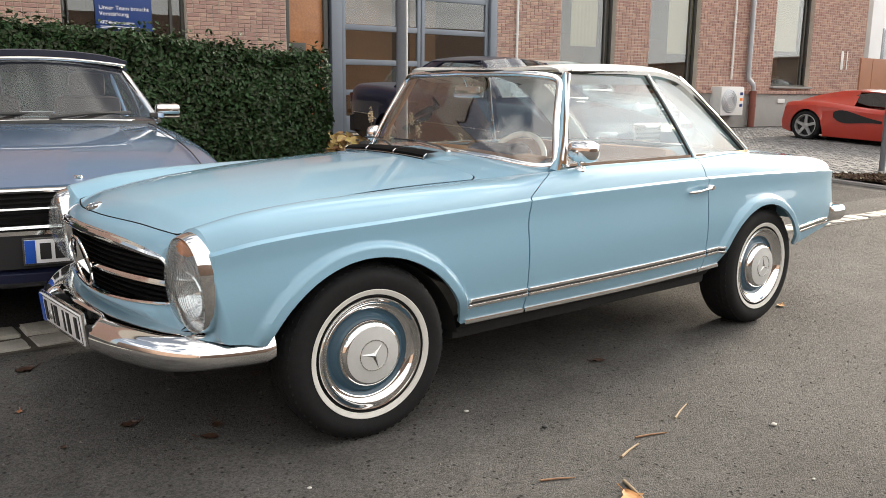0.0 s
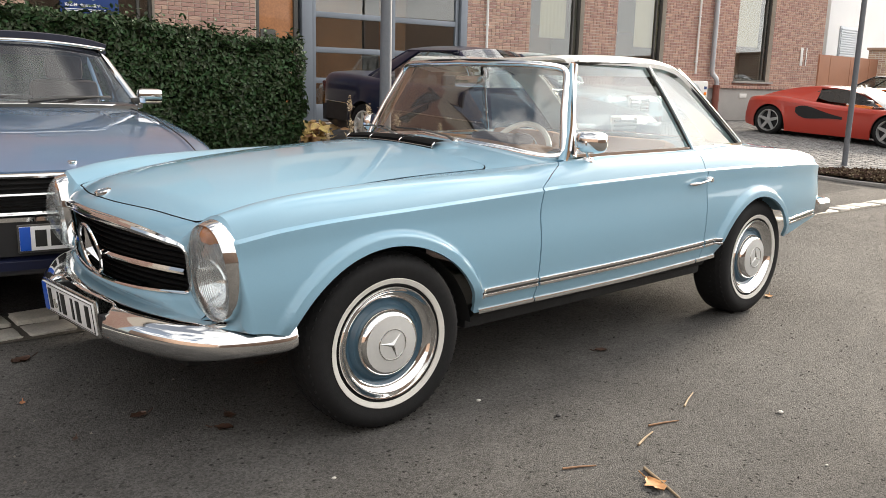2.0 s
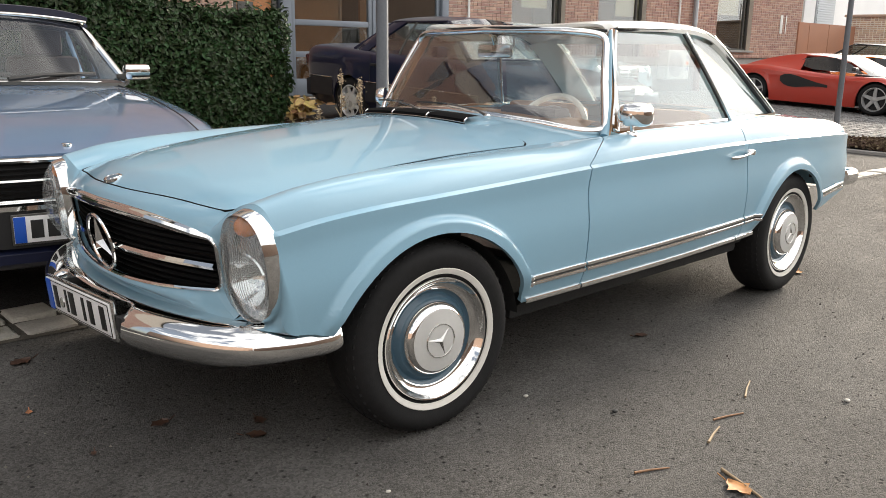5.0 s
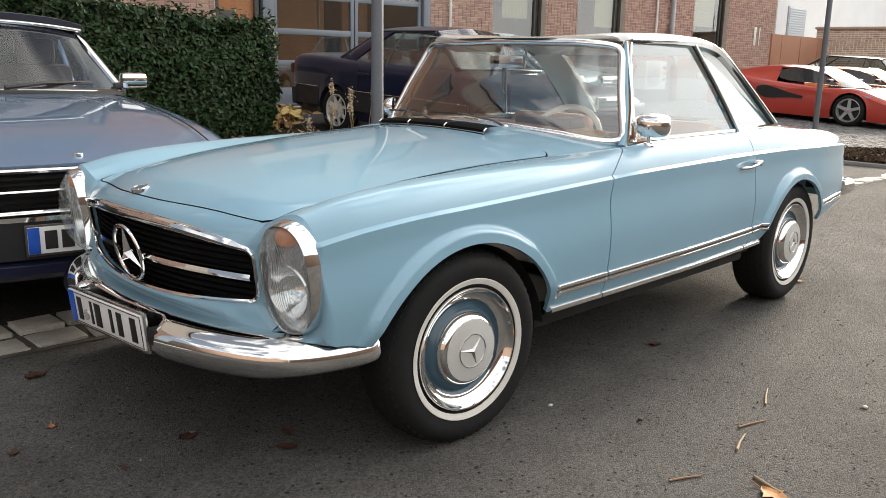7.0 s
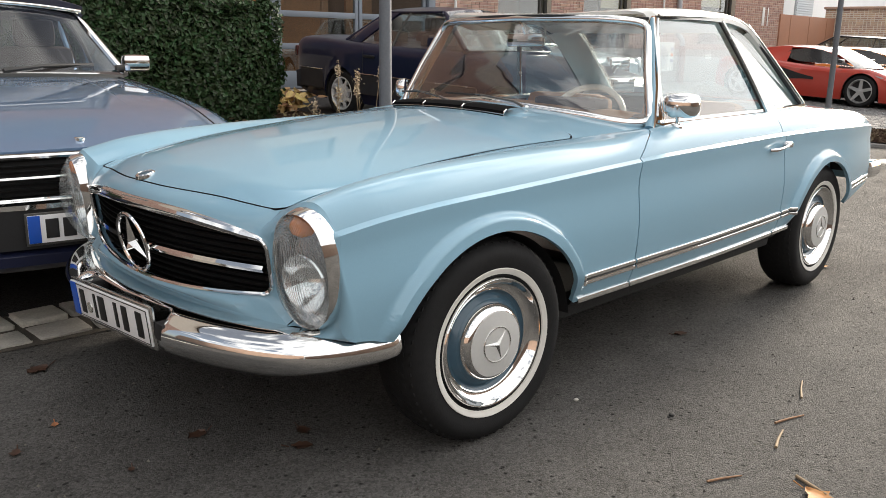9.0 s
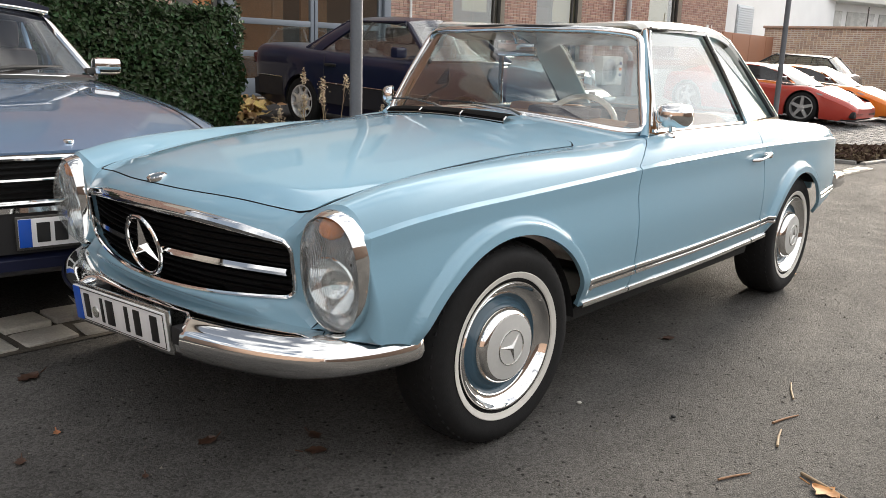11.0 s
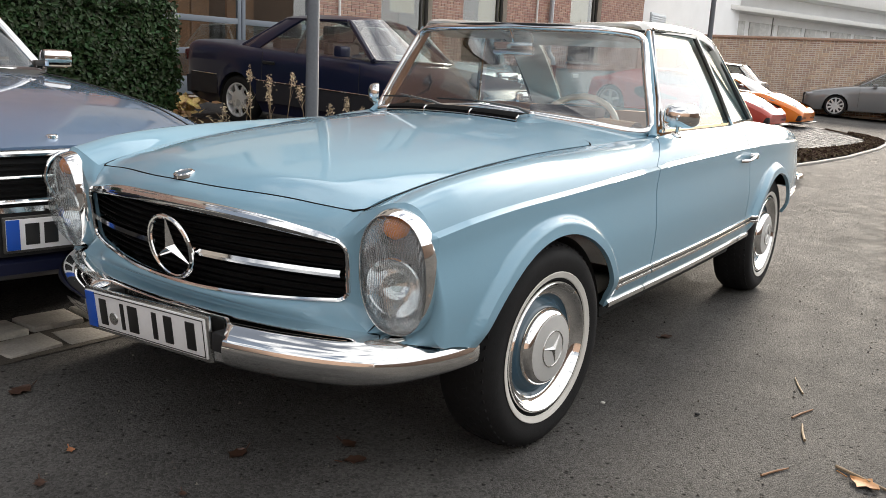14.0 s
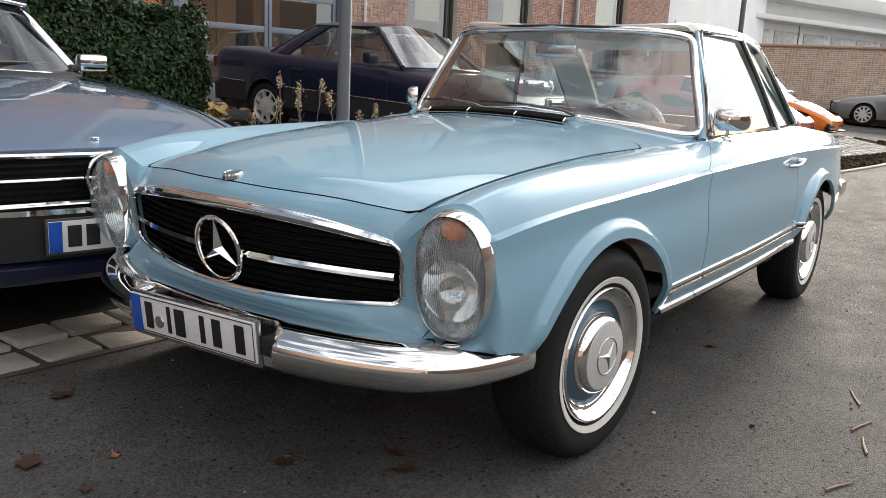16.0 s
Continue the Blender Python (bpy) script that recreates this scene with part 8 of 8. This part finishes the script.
def twig(a, b, r, material=TWIG, label="short dry brown twig lying on the asphalt", bend=0.01):
    bm = bmesh.new()
    a, b = np.array((*a, r * 0.7)), np.array((*b, r * 0.5))
    n = np.array((-(b - a)[1], (b - a)[0], 0)) / (np.linalg.norm(b - a) + 1e-9)
    c = (a + b) / 2
    tube(bm, [a - c, (a + b) / 2 - c + n * bend * 0.3, b - c], [r * 0.60, r * 0.52, r * 0.36], 7)
    ob = tagged(part("twig", bm, material), label, "twig", group="twigs")
    ob.location = c


def fallen(x, y, size, turn, material=FALLEN, label="curled brown dead leaf lying on the asphalt"):
    bm = bmesh.new()
    rows = []
    for u in np.linspace(-0.5, 0.5, 7):
        wd_ = 0.36 * math.cos(u * math.pi) ** 0.7 if abs(u) < 0.5 else 0.02
        wd_ *= 1 + 0.35 * math.sin(u * 23 + size * 700 + turn)
        rows.append([(u * size * 0.85, v * wd_ * size * 0.85, 0.003 + 0.05 * size * (v * v) + 0.06 * size * u * u + 0.02 * size * math.sin(9 * u + 4 * v)) for v in (-1, -0.5, 0, 0.5, 1)])
    grid(bm, rows)
    tube(bm, [(0.5 * size, 0, 0.02 * size), (0.8 * size, 0.05 * size, 0.01)], 0.002, 5)
    ob = tagged(part("dead_leaf", bm, material), label, "leaf", group="dead leaves")
    ob.matrix_basis = pose(x, y, 0.002, 0, 0, turn)


PALE_LABEL = "short pale bleached twig lying on the asphalt"
twig((0.545, -1.437), (0.676, -1.403), 0.0075, PALE_TWIG, PALE_LABEL)
twig((0.708, -1.364), (0.834, -1.404), 0.0065)
twig((0.966, -1.344), (1.119, -1.285), 0.0065, PALE_TWIG, PALE_LABEL)
twig((0.213, -1.390), (0.315, -1.441), 0.006)
twig((0.417, -1.550), (0.330, -1.745), 0.0085, PALE_TWIG, "long tan twig lying across a dead leaf")
fallen(0.352, -1.635, 0.10, 70, label="orange-brown dead leaf lying beside a twig")
fallen(-0.926, 0.170, 0.035, 70)
fallen(2.83, -0.715, 0.075, 20)
fallen(1.25, -0.732, 0.07, 150, DARK_LEAF, "dark red wet leaf flat on the asphalt")
for x, y, sz, tn in ((-0.648, -0.190, 0.075, 10), (-0.40, -0.383, 0.065, 80), (-0.462, -0.463, 0.075, 140), (-0.80, 0.660, 0.10, 20), (-1.096, 0.295, 0.10, 50), (-0.05, 0.033, 0.05, 0), (-0.88, -0.252, 0.03, 60), (-1.076, 0.062, 0.05, 60)):
    fallen(x, y, sz, tn, DARK_LEAF, "dark wet leaf pressed on the asphalt")
PEBBLE, DARK_PEBBLE = mat("pale_pebble", (0.46, 0.44, 0.40), 0.8, 0.0, 0.1), mat("dark_pebble", (0.03, 0.03, 0.03), 0.8, 0.0, 0.2)
for x, y, r, m_ in ((1.204, -1.600, 0.011, PEBBLE), (0.523, -1.106, 0.010, DARK_PEBBLE), (-0.375, -0.997, 0.007, PEBBLE), (0.394, -0.823, 0.009, PEBBLE), (0.903, -1.905, 0.006, PEBBLE)):
    bm = bmesh.new()
    bmesh.ops.create_icosphere(bm, subdivisions=2, radius=r)
    for v in bm.verts:
        v.co = Vector((v.co.x * 1.2, v.co.y * 0.9, v.co.z * 0.55)) * (1 + 0.15 * noise.noise(v.co * 60))
    ob = tagged(part("pebble", bm, m_), "small pale pebble on the asphalt" if m_ is PEBBLE else "small dark pebble on the asphalt", "stone", group="pebbles")
    ob.location = (x, y, r * 0.4)
# grit: many small grains and crumbs
gr = np.random.RandomState(3)
verts, faces = [], []
for _ in range(2600):
    x, y = gr.uniform(-2.5, 6.0), gr.uniform(-2.6, 0.85)
    s = 0.002 + 0.005 * gr.uniform() ** 3
    n = len(verts)
    a = gr.uniform(0, 6.28)
    for k in range(3):
        verts.append((x + s * math.cos(a + 2.1 * k), y + s * math.sin(a + 2.1 * k), 0.0))
    verts.append((x, y, s * 1.1))
    faces += [(n, n + 1, n + 3), (n + 1, n + 2, n + 3), (n + 2, n, n + 3)]
me = bpy.data.meshes.new("grit")
me.from_pydata(verts, [], faces)
GRIT = mat("road_grit", (0.09, 0.08, 0.07), 0.85, 0.0, 0.3, random_by="island", spread=0.9)
tagged(linked("road_grit", me, GRIT, smooth=0), "scattered dark and pale grit on the asphalt", "grit", kind="stuff")


# ---------------------------------------------------------------- bricks, last
def brick_mesh(w, h, d, seed):
    r = random.Random(seed)
    c = 0.004
    bm = bmesh.new()
    out = [bm.verts.new((x + r.uniform(-1, 1) * 0.0015, -d, z + r.uniform(-1, 1) * 0.0015)) for x, z in ((-w / 2 + c, -h / 2 + c), (w / 2 - c, -h / 2 + c), (w / 2 - c, h / 2 - c), (-w / 2 + c, h / 2 - c))]
    mid = [bm.verts.new((x, -d + c, z)) for x, z in ((-w / 2, -h / 2), (w / 2, -h / 2), (w / 2, h / 2), (-w / 2, h / 2))]
    low = [bm.verts.new((v.co.x, 0.004, v.co.z)) for v in mid]
    bm.faces.new(out)
    for a, b in ((out, mid), (mid, low)):
        for i in range(4):
            bm.faces.new([a[i], b[i], b[(i + 1) % 4], a[(i + 1) % 4]])
    bmesh.ops.recalc_face_normals(bm, faces=bm.faces[:])
    me = bpy.data.meshes.new("brick")
    bm.to_mesh(me)
    bm.free()
    return me


COURSE, LONG, HEAD = 0.066, 0.21, 0.105
full = [brick_mesh(LONG - 0.010, COURSE - 0.010, 0.012, k) for k in range(4)]
half = [brick_mesh(HEAD - 0.010, COURSE - 0.010, 0.012, 9 + k) for k in range(3)]
for me in full + half:
    me.materials.append(BRICK_O)


def lay(a, b, lo, hi, holes):
    """Courses of alternating stretchers and headers between a and b."""
    rng = random.Random(int(a * 100) + 7)
    k = 0
    z = lo
    while z + COURSE * 0.6 < hi:
        s = a - (0.0 if k % 2 else HEAD)
        i = 0
        while s < b:
            w = HEAD if (i + k) % 3 else LONG
            c0, c1 = max(s, a), min(s + w, b)
            for p, q, h0, h1 in holes:
                if h0 - 0.03 < z + COURSE / 2 < h1 + 0.03:
                    if p <= c0 < q:
                        c0 = q
                    elif c0 < p < c1:
                        c1 = p
            if c1 - c0 > 0.03:
                yield (c0 + c1) / 2, z + COURSE / 2, c1 - c0, rng.random()
            s += w
            i += 1
        z += COURSE
        k += 1


near = sorted(lay(-2.74, -1.05, 0.9, 3.75, ()), key=lambda q: abs(q[1] - 2.0))[:295]
taken = {(round(q[0], 3), round(q[1], 3)) for q in near}
for k, (s, z, w, _) in enumerate(near):
    short = w < 0.16
    ob = new("brick", (half if short else full)[k % (3 if short else 4)])
    ob.parent = wall_front
    ob.matrix_basis = FACADE @ Matrix.Translation((s, 0.010, z)) @ Matrix.Diagonal((w / (HEAD if short else LONG), 1, 1, 1))


def joined(name, items, m, material, parent, depth=0.012, joint=0.0055):
    verts, faces = [], []
    for s, z, w, r in items:
        n = len(verts)
        d = -depth + 0.003 * (r - 0.5)
        hw, hh = w / 2 - joint, COURSE / 2 - joint
        for x, zz, y in ((-hw + 0.004, -hh + 0.004, d), (hw - 0.004, -hh + 0.004, d), (hw - 0.004, hh - 0.004, d), (-hw + 0.004, hh - 0.004, d), (-hw, -hh, d + 0.004), (hw, -hh, d + 0.004), (hw, hh, d + 0.004), (-hw, hh, d + 0.004), (-hw, -hh, 0.004), (hw, -hh, 0.004), (hw, hh, 0.004), (-hw, hh, 0.004)):
            verts.append(m @ Vector((s + x, y, z + zz)))
        faces.append((n, n + 1, n + 2, n + 3))
        for o in (0, 4):
            for i in range(4):
                faces.append((n + o + i, n + o + 4 + i, n + o + 4 + (i + 1) % 4, n + o + (i + 1) % 4))
    me = bpy.data.meshes.new(name)
    me.from_pydata(verts, [], faces)
    me.validate()
    return tagged(linked(name, me, material, parent, smooth=0), kind="stuff")


rest = [q for a, b in ((-21.9, -2.74), (-2.74, -1.05), (3.44, 16.62)) for q in lay(a, b, 0.9 if b < 3.5 else 1.18, 9.5, HOLES) if (round(q[0], 3), round(q[1], 3)) not in taken]
joined("bricks", rest, FACADE @ Matrix.Translation((0, 0.010, 0)), BRICK_I, wall_front)
joined("bricks", list(lay(0.0, WL, 0.12, 2.48, ())), WALLM @ Matrix.Translation((0, 0.015, 0)), BRICK_W, yard_wall, joint=0.0095)
